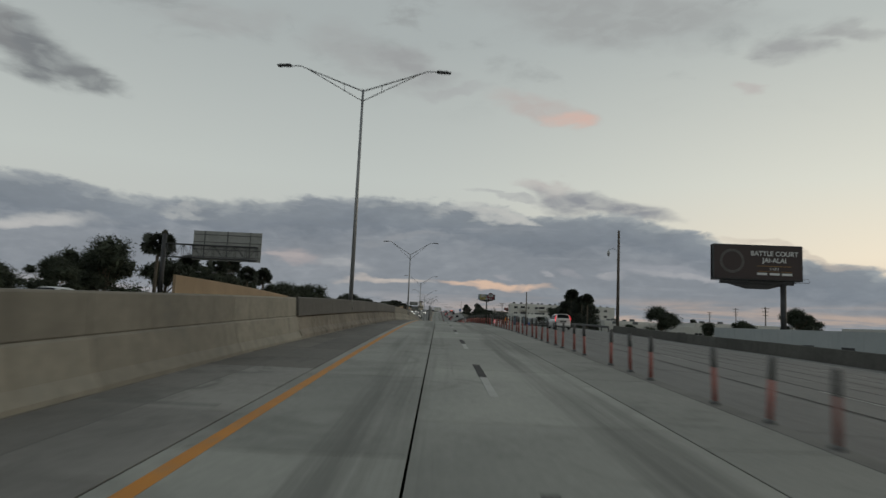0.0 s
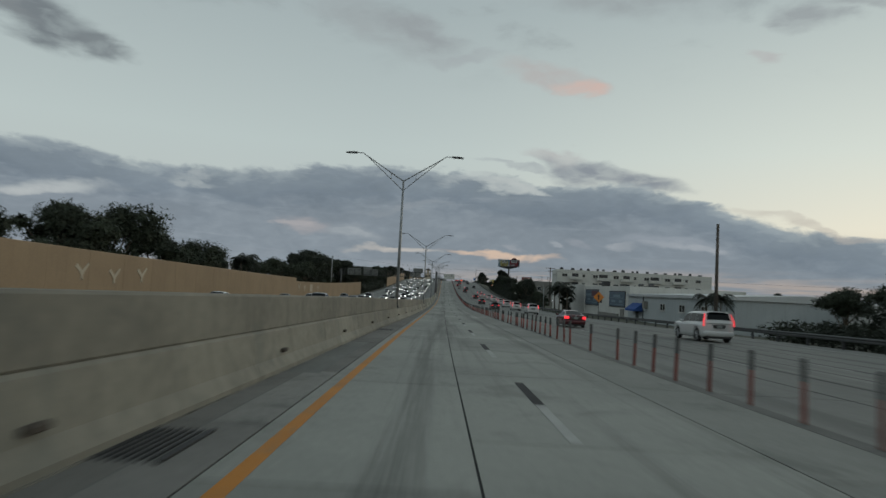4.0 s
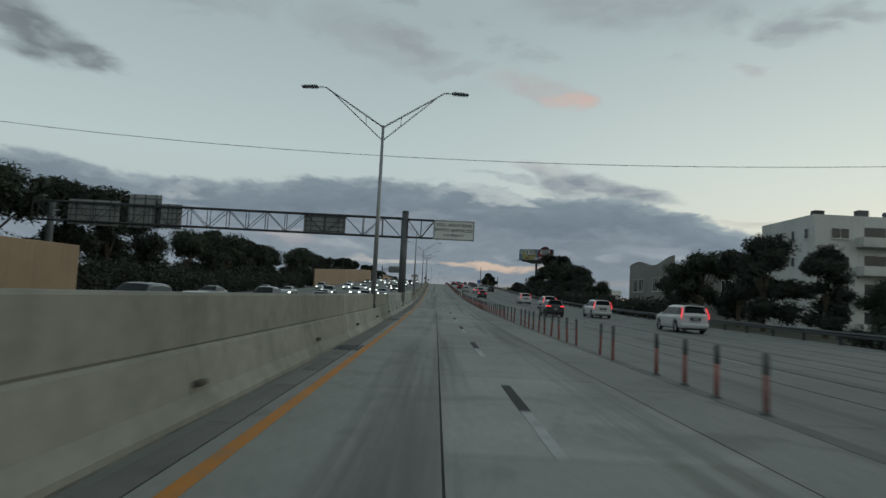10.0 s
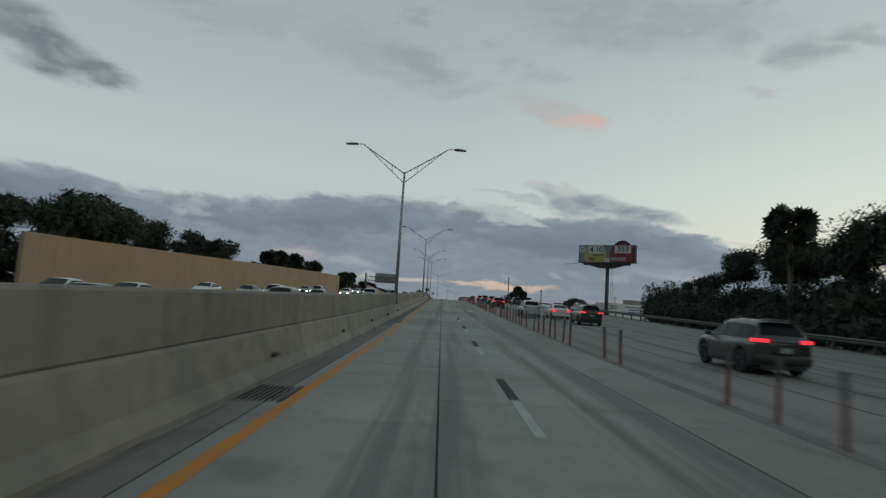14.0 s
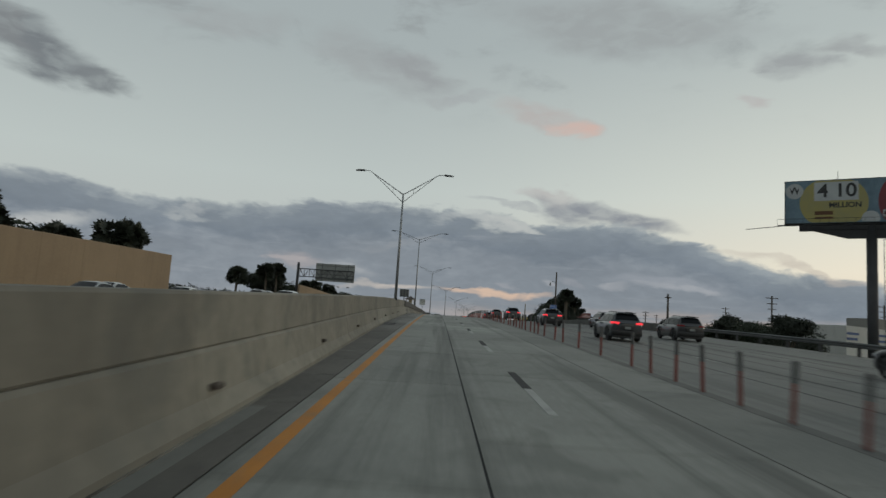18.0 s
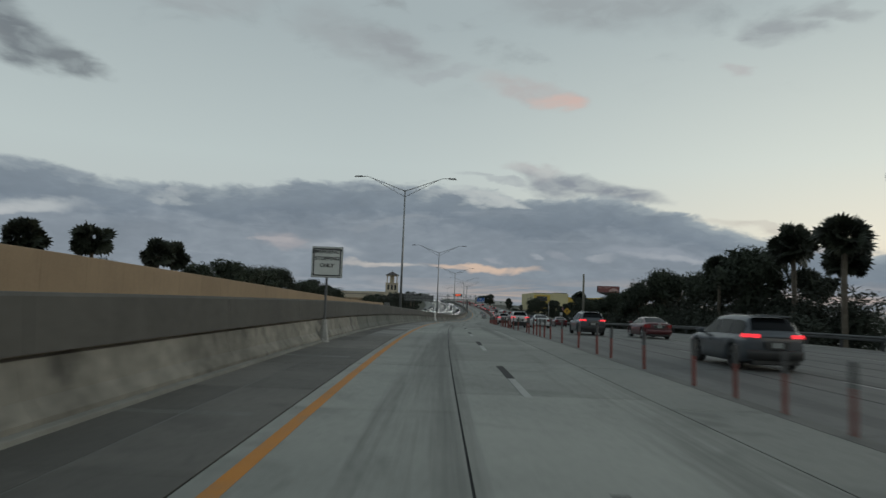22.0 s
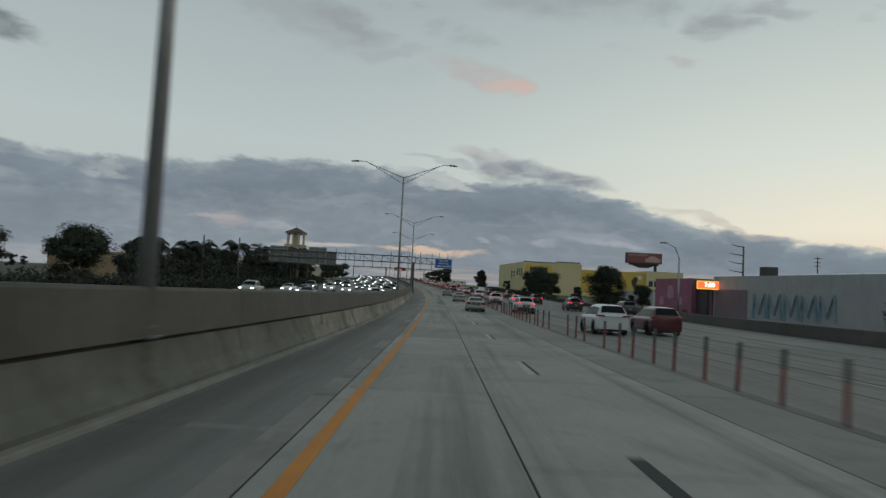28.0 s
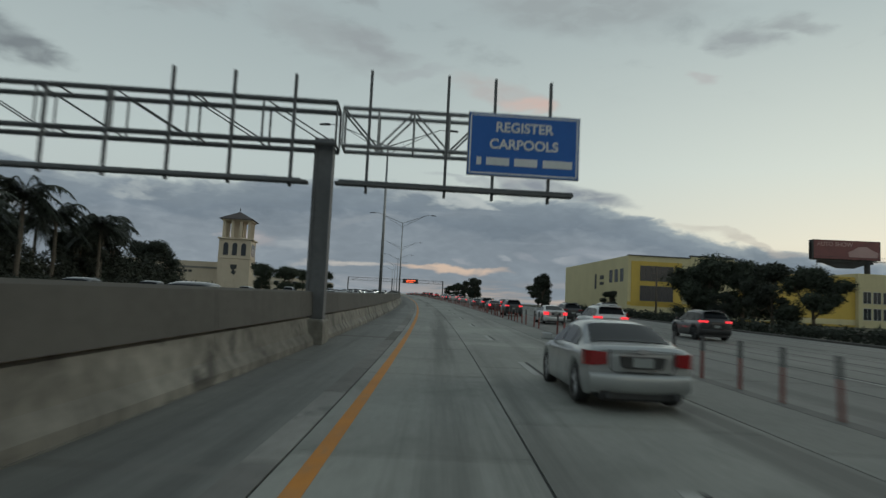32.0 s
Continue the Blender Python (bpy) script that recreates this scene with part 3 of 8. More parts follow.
# ---- building tools ----
class Geo:
    """Vertices and faces gathered for one mesh."""

    def __init__(self):
        self.v, self.f = [], []

    def add(self, verts, faces):
        n = len(self.v)
        self.v += [tuple(p) for p in verts]
        self.f += [tuple(i + n for i in f) for f in faces]
        return self

    def box(self, x, y, z, sx, sy, sz, turn=0.0, chamfer=0.0):
        """A box round its centre; chamfer cuts its upright and lying edges by that much."""
        hx, hy, hz = sx / 2, sy / 2, sz / 2
        c, s = math.cos(radians(turn)), math.sin(radians(turn))
        if chamfer:
            k = min(chamfer, hx * 0.45, hy * 0.45, hz * 0.45)
            rings = [(hx - k, hy - k, -hz), (hx, hy, -hz + k), (hx, hy, hz - k), (hx - k, hy - k, hz)]
        else:
            rings = [(hx, hy, -hz), (hx, hy, hz)]
        verts = []
        for ax, ay, az in rings:
            for px, py in ((-ax, -ay), (ax, -ay), (ax, ay), (-ax, ay)):
                verts.append((x + px * c - py * s, y + px * s + py * c, z + az))
        n = len(rings)
        faces = [(3, 2, 1, 0), tuple(range(4 * n - 4, 4 * n))]
        for r in range(n - 1):
            for i in range(4):
                j = (i + 1) % 4
                faces.append((r * 4 + i, r * 4 + j, r * 4 + 4 + j, r * 4 + 4 + i))
        return self.add(verts, faces)

    def tube(self, points, radii, n=8, caps=True):
        """A round bar through the points, with a radius at each."""
        pts = [Vector(p) for p in points]
        if isinstance(radii, (int, float)):
            radii = [radii] * len(pts)
        base = len(self.v)
        for i, p in enumerate(pts):
            d = (pts[min(i + 1, len(pts) - 1)] - pts[max(i - 1, 0)]).normalized()
            side = d.cross(Vector((0, 0, 1)) if abs(d.z) < 0.9 else Vector((0, 1, 0))).normalized()
            other = d.cross(side)
            for k in range(n):
                a = 2 * math.pi * k / n
                self.v.append(tuple(p + radii[i] * (math.cos(a) * side + math.sin(a) * other)))
        for i in range(len(pts) - 1):
            for k in range(n):
                j = (k + 1) % n
                a = base + i * n
                self.f.append((a + k, a + j, a + n + j, a + n + k))
        if caps:
            self.f.append(tuple(base + k for k in range(n))[::-1])
            self.f.append(tuple(base + (len(pts) - 1) * n + k for k in range(n)))
        return self

    def prism(self, outline, lo, hi, axis="z"):
        """An outline in a plane, given thickness along the third axis."""
        n = len(outline)
        put = {"z": lambda a, b, c: (a, b, c), "y": lambda a, b, c: (a, c, b), "x": lambda a, b, c: (c, a, b)}[axis]
        verts = [put(a, b, lo) for a, b in outline] + [put(a, b, hi) for a, b in outline]
        faces = [tuple(range(n))[::-1], tuple(range(n, 2 * n))]
        faces += [(i, (i + 1) % n, n + (i + 1) % n, n + i) for i in range(n)]
        return self.add(verts, faces)

    def mesh(self, name, material, smooth_faces=False):
        me = bpy.data.meshes.new(name)
        me.from_pydata(self.v, [], self.f)
        bm = bmesh.new()
        bm.from_mesh(me)
        bmesh.ops.recalc_face_normals(bm, faces=bm.faces)
        bm.to_mesh(me)
        bm.free()
        me.materials.append(material)
        if smooth_faces:
            me.shade_smooth()
        return me


def lane_marked(me):
    """Stores each vertex's offset from the yellow line, for wear that follows the lanes."""
    at = me.attributes.new("lane", "FLOAT", "POINT")
    at.data.foreach_set("value", [(v.co.x - road_x(v.co.y)) * math.cos(heading(v.co.y)) for v in me.vertices])


def part(name, geo, material, parent, label="", smooth_faces=False):
    me = geo if isinstance(geo, bpy.types.Mesh) else geo.mesh(name, material, smooth_faces)
    if material.name in ("lane_concrete", "far_lane_concrete", "bridge_deck_concrete"):
        lane_marked(me)
    ob = new(name, me)
    ob.parent = parent
    return tagged(ob, label)


def thing(name, label, category, m=None, group="", kind=""):
    ob = new(name)
    ob.empty_display_size = 0.3
    if m is not None:
        ob.matrix_basis = m
    return tagged(ob, label, category, group, kind)


def structure(name, geo, material, label="", category=""):
    return tagged(new(name, geo.mesh(name, material)), label, category, kind="structure")


def sweep(profile, y0, y1, step=5.0, shift=None, closed=False, geo=None):
    """A profile of (offset, height) drawn along the road; shift(y) moves it sideways."""
    geo = geo or Geo()
    n = max(2, int(math.ceil((y1 - y0) / step)) + 1)
    base, k = len(geo.v), len(profile)
    for i in range(n):
        y = y0 + (y1 - y0) * i / (n - 1)
        s = shift(y) if shift else 0.0
        geo.v += [spot(y, o + s, u) for o, u in profile]
    for i in range(n - 1):
        for j in range(k if closed else k - 1):
            a, b = base + i * k + j, base + i * k + (j + 1) % k
            geo.f.append((a, b, b + k, a + k))
    if closed:
        geo.f.append(tuple(base + j for j in range(k))[::-1])
        geo.f.append(tuple(base + (n - 1) * k + j for j in range(k)))
    return geo


def words(text, size, material, parent, m, name="lettering", bold=0.0):
    """Raised lettering as a mesh, facing -y, centred on the pose."""
    cu = bpy.data.curves.new("text", "FONT")
    cu.body, cu.size, cu.align_x, cu.align_y, cu.extrude, cu.offset = text, size, "CENTER", "CENTER", 0.004, bold
    tmp = bpy.data.objects.new("text", cu)
    scene.collection.objects.link(tmp)
    me = bpy.data.meshes.new_from_object(tmp.evaluated_get(bpy.context.evaluated_depsgraph_get()))
    bpy.data.objects.remove(tmp)
    me.materials.clear()
    me.materials.append(material)
    ob = new(name, me)
    ob.parent = parent
    ob.matrix_basis = m
    return ob

# ---- road and ground ----
TOE = [(-60, -2.9), (20, -2.9), (40, -2.55), (80, -2.3), (86, -2.0), (140, -1.5), (193, -1.1), (285, -0.9), (440, -0.85), (535, -0.8), (560, -1.0), (588, -1.6), (617, -2.0), (650, -2.5), (680, -2.8), (760, -2.85), (880, -2.7), (1900, -2.7)]


def toe(y):
    return mix(y, TOE)


def on_bridge(y):
    return 24 < y < 77 or y > 632


ROAD_END = 1780.0
BASE = [(-300, -3.0), (0, -2.6), (280, -2.9), (420, -1.6), (520, -0.9), (650, 0.3), (740, 3.2), (800, 4.2), (900, 4.6), (1000, 5.3), (1100, 6.6), (1300, 9.5), (1500, 11.5), (5000, 11.5)]


def land_z(y, off):
    """Height of the land beside the road."""
    near = road_z(y) - 0.22 - crossfall(y, off)
    far = mix(y, BASE)
    k = min(max((abs(off) - 30.0) / 16.0, 0.0), 1.0)
    return near + (min(far, near) - near) * k * k * (3 - 2 * k)


land = Geo()
OFFS = [-3500, -1500, -500, -200, -90, -46, -40, -36, -32, -28, 0, 26.6, 30, 34, 38, 42, 46, 90, 200, 500, 1500, 3500]
ROWS = [-300, -150] + [-100 + 20 * i for i in range(95)] + [1900, 2200, 2800, 3600, 4800]
for y in ROWS:
    for o in OFFS:
        land.v.append((road_x(y) + o, y, land_z(y, o) + (0.0 if abs(o) < 60 else 0.35 * noise.noise((o * 0.01, y * 0.01, 0)))))
W = len(OFFS)
for i in range(len(ROWS) - 1):
    for j in range(W - 1):
        land.f.append((i * W + j, i * W + j + 1, (i + 1) * W + j + 1, (i + 1) * W + j))
structure("ground", land, grass_mat, "dry roadside grass and bare earth beyond the motorway", "ground")

bed = sweep([(-28.4, -0.02), (-28.4, -0.12), (26.5, -0.12), (26.5, -0.02)], -100, ROAD_END, 10, closed=True)
road = structure("road", bed, joint_mat, "grey concrete motorway with tarred joints between its slabs", "road")
SLAB = 7.32


def slab_geo(o0, o1, y0, y1, geo=None):
    """One paving slab whose two side edges may follow functions of y."""
    e0 = o0 if callable(o0) else (lambda y: o0)
    e1 = o1 if callable(o1) else (lambda y: o1)
    geo = geo or Geo()
    g = 0.016
    ys = (y0 + g, (y0 + y1) / 2, y1 - g)
    v = []
    for y in ys:
        v += [spot(y, e0(y) + g, -0.022), spot(y, e0(y) + g, 0), spot(y, e1(y) - g, 0), spot(y, e1(y) - g, -0.022)]
    return geo.add(v, [(0, 1, 5, 4), (1, 2, 6, 5), (2, 3, 7, 6), (4, 5, 9, 8), (5, 6, 10, 9), (6, 7, 11, 10), (0, 3, 2, 1), (8, 9, 10, 11)])


# lanes to the right of the posts, and the other carriageway
rest, deck_rest = Geo(), Geo()
for i in range(16, 185):
    y = -110 + 10.0 * i - 60
    for a, b in ((7.95, 12.9), (12.9, 16.55), (16.55, 20.2), (20.2, 23.8), (23.8, 26.45)):
        slab_geo(a, b, y, y + 10, deck_rest if y < 96 or 605 < y < 705 else rest)
part("slab", deck_rest, deck_lane_mat, road, "dark worn concrete of the bridge lanes")["kind"] = "stuff"
part("slab", rest, far_lane_mat, road, "pale worn concrete of the general lanes")["kind"] = "stuff"
rest = Geo()
for i in range(18):
    y = -100 + 100.0 * i
    for a, b in ((-27.9, -20.6), (-20.6, -13.4), (-13.4, -6.2)):
        sweep([(a + 0.02, 0), (b - 0.02, 0)], y, y + 100, 10, geo=rest)
    sweep([(-6.16, 0), (-0.72, 0)], y, y + 100, 10, shift=lambda q: toe(q) * 0.0, geo=rest)
part("slab", rest, far_lane_mat, road, "pale concrete of the opposite carriageway")["kind"] = "stuff"
rest, mid_rest, dark_rest = Geo(), Geo(), Geo()
y = -60.0
shade = random.Random(4)
while y < 1500:
    n = shade.choice((2.4, 3.6, 3.6, 4.8, 6.0))
    mid = (lambda q: toe(q) + 0.95) if y > 702 else (lambda q: (toe(q) - 0.42) * 0.5 - 0.1)
    if toe(y) < -1.5:
        deck = 14 < y < 88 or 640 < y < 702 or (y > 702 and shade.random() < 0.06)
        slab_geo(lambda q: toe(q) - 0.1, mid, y, y + n, dark_rest if deck or y > 702 else mid_rest)
        slab_geo(mid, -0.34, y, y + n, dark_rest if deck else mid_rest if shade.random() < 0.45 else rest)
    else:
        slab_geo(lambda q: toe(q) - 0.1, -0.34, y, y + n, dark_rest if y > 470 else mid_rest)
    y += n
part("slab", rest, shoulder_mat, road, "patched and stained shoulder concrete")["kind"] = "stuff"
part("slab", mid_rest, mid_shoulder, road, "worn grey shoulder concrete")["kind"] = "stuff"
part("slab", dark_rest, dark_shoulder, road, "dark grimy shoulder concrete")["kind"] = "stuff"
rest, strip = Geo(), Geo()
for i in range(-9, 215):
    slab_geo(6.02, 7.95, i * SLAB + 1.1, (i + 1) * SLAB + 1.1, strip)
for i in range(138, 215):
    slab_geo(-0.34, 2.30, i * SLAB, (i + 1) * SLAB, rest)
    slab_geo(2.30, 6.02, i * SLAB + 2.2, (i + 1) * SLAB + 2.2, rest)
for i in range(-9, 0):
    slab_geo(-0.34, 2.30, i * SLAB, (i + 1) * SLAB, rest)
    slab_geo(2.30, 6.02, i * SLAB + 2.2, (i + 1) * SLAB + 2.2, rest)
part("slab", strip, strip_mat, road, "darker worn concrete beside the lane posts")["kind"] = "stuff"
rest_me = part("slab", rest, slab_mat, road)
rest_me["kind"] = "stuff"

# paint
for name, a, b, m, end in (("edge_line", -0.09, 0.10, yellow_mat, 1500), ("lane_line", 23.75, 23.87, white_paint, ROAD_END),
                           ("edge_dirt", 7.70, 8.06, dirt_mat, 1500), ("edge_line", -25.6, -25.48, white_paint, ROAD_END)):
    part(name, sweep([(a, 0.001), (a, 0.005), (b, 0.005), (b, 0.001)], -60, end, 5, shift=(lambda q: 0.02 * noise.noise((q * 0.4, 0, 0))) if m != white_paint else None), m, road)
for off, w in ((10.9, 0.07), (12.9, 0.13), (14.7, 0.06), (16.55, 0.13), (18.4, 0.06), (20.2, 0.12)):
    part("tar_joint", sweep([(off - w / 2, 0.001), (off - w / 2, 0.005), (off + w / 2, 0.005), (off + w / 2, 0.001)], -60, 1300, 6, shift=lambda q: 0.03 * noise.noise((q * 0.15, off, 0))), joint_mat, road)
for k in range(-28, 96):
    y = 323.0 + 12.19 * k
    if not -20 < y < 1100:
        continue
    late = y > 868
    def dash(a, b, o, w, m, name):
        part(name, sweep([(o - w / 2, 0.001), (o - w / 2, 0.006), (o + w / 2, 0.006), (o + w / 2, 0.001)], a, b, 4), m, road)
    if not late:
        dash(y - 6.05, y - 3.05, 3.66, 0.16, white_paint, "white_dash")
        dash(y - 3.02, y, 3.66, 0.19, black_paint, "black_dash")
    else:
        dash(y - 4.35, y - 1.3, 3.60, 0.17, white_paint, "white_dash")
        dash(y - 4.35, y - 1.3, 3.76, 0.07, black_paint, "black_dash")
marks = Geo()
for k in range(-4, 140):
    y = 2.0 + 12.19 * k
    for o in (12.68, 16.33, 19.98, -9.6, -13.3, -17.0, -20.7):
        sweep([(o - 0.06, 0.006), (o + 0.06, 0.006)], y, y + 3.0, 3, geo=marks)
part("white_dash", marks, white_paint, road)["kind"] = "stuff"

# ---- median barrier: sloped lower wall, taller screen set back behind it ----
LOWER = [(0.0, -0.05), (0.0, 0.09), (-0.14, 0.30), (-0.24, 0.86), (-0.29, 0.90), (-0.72, 0.90), (-0.72, -0.05)]
UPPER = [(-0.33, 0.90), (-0.31, 0.93), (-0.34, 1.60), (-0.37, 1.64), (-0.69, 1.64), (-0.72, 1.60), (-0.72, 0.90)]
LOWER_BRIDGE = [(0.0, -0.05), (0.0, 0.16), (-0.16, 0.38), (-0.27, 0.85), (-0.42, 0.865), (-0.42, 0.92), (-0.72, 0.92), (-0.72, -0.05)]
UPPER_BRIDGE = [(-0.20, 0.92), (-0.20, 0.925), (-0.25, 1.62), (-0.29, 1.67), (-0.69, 1.67), (-0.72, 1.62), (-0.72, 0.92)]
footing = sweep([(0.03, -0.04), (0.03, 0.012), (-0.75, 0.012), (-0.75, -0.04)], -60, 1500, 5, shift=toe, closed=True)
median = structure("median_barrier", footing, stained_mat, "tall two-step concrete median barrier, stained along its foot", "barrier")
PANEL = 7.5
for i in range(-8, 200):
    y0, y1 = 3.3 + i * PANEL + 0.012, 3.3 + (i + 1) * PANEL - 0.012
    bridge = on_bridge((y0 + y1) / 2)
    lo, hi = (LOWER_BRIDGE, UPPER_BRIDGE) if bridge else (LOWER, UPPER)
    if y0 > 900:
        hi = [(o, u * 1.06 - 0.054) for o, u in hi]
    part("wall_panel", sweep(lo, y0, y1, 4, shift=toe, closed=True), brown_concrete if y0 < 100 and bridge else mossy_concrete if 702 < y0 < 872 else stained_mat if bridge else chalky_barrier if 355 < y0 < 400 else pale_barrier if 250 < y0 < 395 else barrier_mat, median)
    # plain screens get screen_mat, the sloped wall's concrete with shade painted in
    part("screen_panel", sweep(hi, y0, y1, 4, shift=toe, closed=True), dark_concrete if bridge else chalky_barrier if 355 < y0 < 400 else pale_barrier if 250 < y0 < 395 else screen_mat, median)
part("foot_kerb", sweep([(0.0, 0.0), (0.12, 0.0), (0.11, 0.06), (0.09, 0.075), (0.0, 0.09)], 632, 905, 5, shift=toe, closed=True), kerb_mat, median, "pale concrete kerb along the foot")
scupper = Geo().box(0, 0, 0, 0.10, 0.34, 0.085, chamfer=0.02).mesh("drain_slot", slot_mat)
for k in range(60):
    y = 96 + 8.9 * k
    if y > 615:
        break
    ob = part("drain_slot", scupper, slot_mat, median)
    ob.matrix_basis = stand(y, toe(y) - 0.125, 0.42)
grate = Geo()
for k in range(9):
    grate.box(-0.36 + 0.09 * k, 0, 0, 0.03, 1.5, 0.03)
grate.box(-0.40, 0, 0, 0.05, 1.6, 0.035).box(0.40, 0, 0, 0.05, 1.6, 0.035).box(0, 0, -0.02, 0.8, 1.55, 0.012)
grate_mesh = grate.mesh("drain_grate", dark_steel)
for y in (104, 133, 160, 206, 232, 258, 289.5, 297, 330, 352, 377, 383, 412, 441, 470, 500, 548, 590, 592):
    g = part("drain_grate", grate_mesh, dark_steel, road, "dark iron drain grating")
    g.matrix_basis = stand(y, toe(y) + 0.32, 0.012, flat=False)

# ---- sound walls on the far side ----
def sound_wall(name, y0, y1, tops, label):
    foot = sweep([(-29.0, -0.2), (-29.0, 0.35), (-29.45, 0.35), (-29.45, -0.2)], y0, y1, 6, closed=True)
    wall = structure(name, foot, tan_mat, label, "wall")
    n = round((y1 - y0) / 6.1)
    for i in range(n):
        a, b = y0 + (y1 - y0) * i / n, y0 + (y1 - y0) * (i + 1) / n
        top = mix((a + b) / 2, tops)
        part("panel", sweep([(-29.06, 0.3), (-29.06, top), (-29.10, top + 0.05), (-29.36, top + 0.05), (-29.4, top), (-29.4, 0.3)], a + 0.01, b - 0.01, 6, closed=True), tan_mat, wall)
    return wall


wall_a = sound_wall("wall_west_1", 78, 366, [(78, 4.2), (261, 4.6), (263, 3.85), (366, 4.35)], "tan painted sound wall with pale reliefs")
sound_wall("wall_west_2", 478, 624, [(478, 4.5), (624, 4.95)], "tan painted sound wall in tall plain panels")
wall_c = sound_wall("wall_west_3", 689, 889, [(689, 4.9), (776, 4.8), (889, 4.6)], "tan painted sound wall with bird reliefs")
bird = Geo().prism([(-1.1, 0.35), (-0.75, 0.62), (-0.3, 0.3), (0.0, 0.05), (0.35, 0.35), (0.9, 0.75), (1.1, 0.6), (0.55, 0.05), (0.2, -0.35), (0.3, -0.8), (0.0, -0.62), (-0.2, -0.85), (-0.15, -0.3), (-0.6, 0.1)], -0.02, 0.03, "x").mesh("bird_relief", relief_mat)
for y, u, wall in ((181, 2.6, wall_a), (186.5, 2.4, wall_a), (192, 2.7, wall_a), (264.5, 2.7, wall_a), (270, 2.6, wall_a), (285, 2.6, wall_a), (801, 2.6, wall_c), (807, 2.5, wall_c), (796, 2.7, wall_c)):
    b = part("bird_relief", bird, relief_mat, wall, "pale bird-shaped relief")
    b.matrix_basis = stand(y, -29.03, u)
plaque = part("plaque", Geo().box(0, 0, 0, 0.05, 3.0, 1.7, chamfer=0.03), relief_mat, wall_a, "pale rectangular relief")
plaque.matrix_basis = stand(277, -29.03, 2.6)

# ---- right-hand guard rail and parapets ----
RAIL_OFF = 26.0
def guard_rail(y0, y1):
    g = thing("guard_rail", "galvanised W-beam guard rail on steel posts", "guard rail", kind="structure")
    part("beam", sweep([(RAIL_OFF, 0.50), (RAIL_OFF - 0.07, 0.55), (RAIL_OFF - 0.07, 0.60), (RAIL_OFF, 0.65), (RAIL_OFF - 0.07, 0.70), (RAIL_OFF - 0.07, 0.76), (RAIL_OFF, 0.81), (RAIL_OFF + 0.02, 0.65)], y0, y1, 5, closed=True), rail_mat, g)
    me = Geo().box(0, 0, -0.15, 0.12, 0.18, 1.8, chamfer=0.01).mesh("post", dark_steel)
    y = y0 + 0.5
    while y < y1:
        ob = part("post", me, dark_steel, g)
        ob.matrix_basis = stand(y, RAIL_OFF + 0.13, 0.0)
        y += 3.81
    return g


def parapet(name, y0, y1):
    base = structure(name, sweep([(26.55, -0.12), (26.55, 0.03), (27.0, 0.03), (27.0, -0.12)], y0, y1, 6, closed=True), dark_concrete, "grey concrete bridge parapet", "parapet")
    n = round((y1 - y0) / 6.5)
    for i in range(n):
        a, b = y0 + (y1 - y0) * i / n, y0 + (y1 - y0) * (i + 1) / n
        part("panel", sweep([(26.56, 0.02), (26.6, 0.3), (26.68, 0.85), (26.72, 0.9), (26.92, 0.9), (26.96, 0.85), (26.98, 0.02)], a + 0.012, b - 0.012, 6, closed=True), parapet_mat, base)


parapet("wall_east_1", -60, 88)
guard_rail(88, 612)
parapet("wall_east_2", 612, 702)
guard_rail(702, 884)
parapet("wall_east_3", 884, 946)
structure("kerb_east", sweep([(26.5, -0.12), (26.5, 0.1), (26.54, 0.14), (26.76, 0.14), (26.8, 0.1), (26.8, -0.12)], 946.02, 1180, 6, closed=True), parapet_mat, "low concrete kerb along the motorway verge", "kerb")

# ---- lane posts ----
post = thing("lane_post", "orange plastic lane post with a black upper sleeve", "lane post", group="posts between the lanes")
part("tube", Geo().tube([(0, 0, 0.05), (0, 0, 0.70)], [0.050, 0.048], 8), post_mat, post, smooth_faces=True)
part("sleeve", Geo().tube([(0, 0, 0.70), (0, 0, 1.04), (0, 0, 1.08)], [0.054, 0.052, 0.03], 8), sleeve_mat, post, smooth_faces=True)
part("base", Geo().tube([(0, 0, 0.004), (0, 0, 0.04), (0, 0, 0.07)], [0.10, 0.09, 0.055], 8), sleeve_mat, post)
POSTS = []
pick = random.Random(11)
y = -12.0
while y < 1400:
    y += 1.88
    if pick.random() < 0.16:
        continue
    POSTS.append((y, 7.9 + pick.uniform(-0.06, 0.06), pick.uniform(-2.5, 2.5), pick.uniform(-2.5, 2.5)))
rest_o, rest_s = Geo(), Geo()
made = 0
for i, (y, o, ta, tb) in enumerate(POSTS):
    if made < 150 and (y < 130 or 160 < y < 200 or 240 < y < 330 or 380 < y < 450 or 545 < y < 600 or 700 < y < 760 or 890 < y < 1000):
        m = stand(y, o) @ pose(0, 0, 0, ta, tb, 0)
        if made == 0:
            post.matrix_basis = m
        else:
            copy_thing(post, m)
        made += 1
    else:
        p = Vector(spot(y, o))
        d = Vector((math.sin(radians(tb)), -math.sin(radians(ta)), 1))
        rest_o.tube([p + 0.02 * d, p + 0.70 * d], [0.050, 0.048], 6)
        rest_s.tube([p + 0.70 * d, p + 1.08 * d], [0.054, 0.052], 6)
rest_posts = thing("lane_posts", "long row of orange plastic lane posts with black sleeves", "lane post", kind="stuff")
part("tube", rest_o, post_mat, rest_posts)["kind"] = "stuff"
part("sleeve", rest_s, sleeve_mat, rest_posts)["kind"] = "stuff"


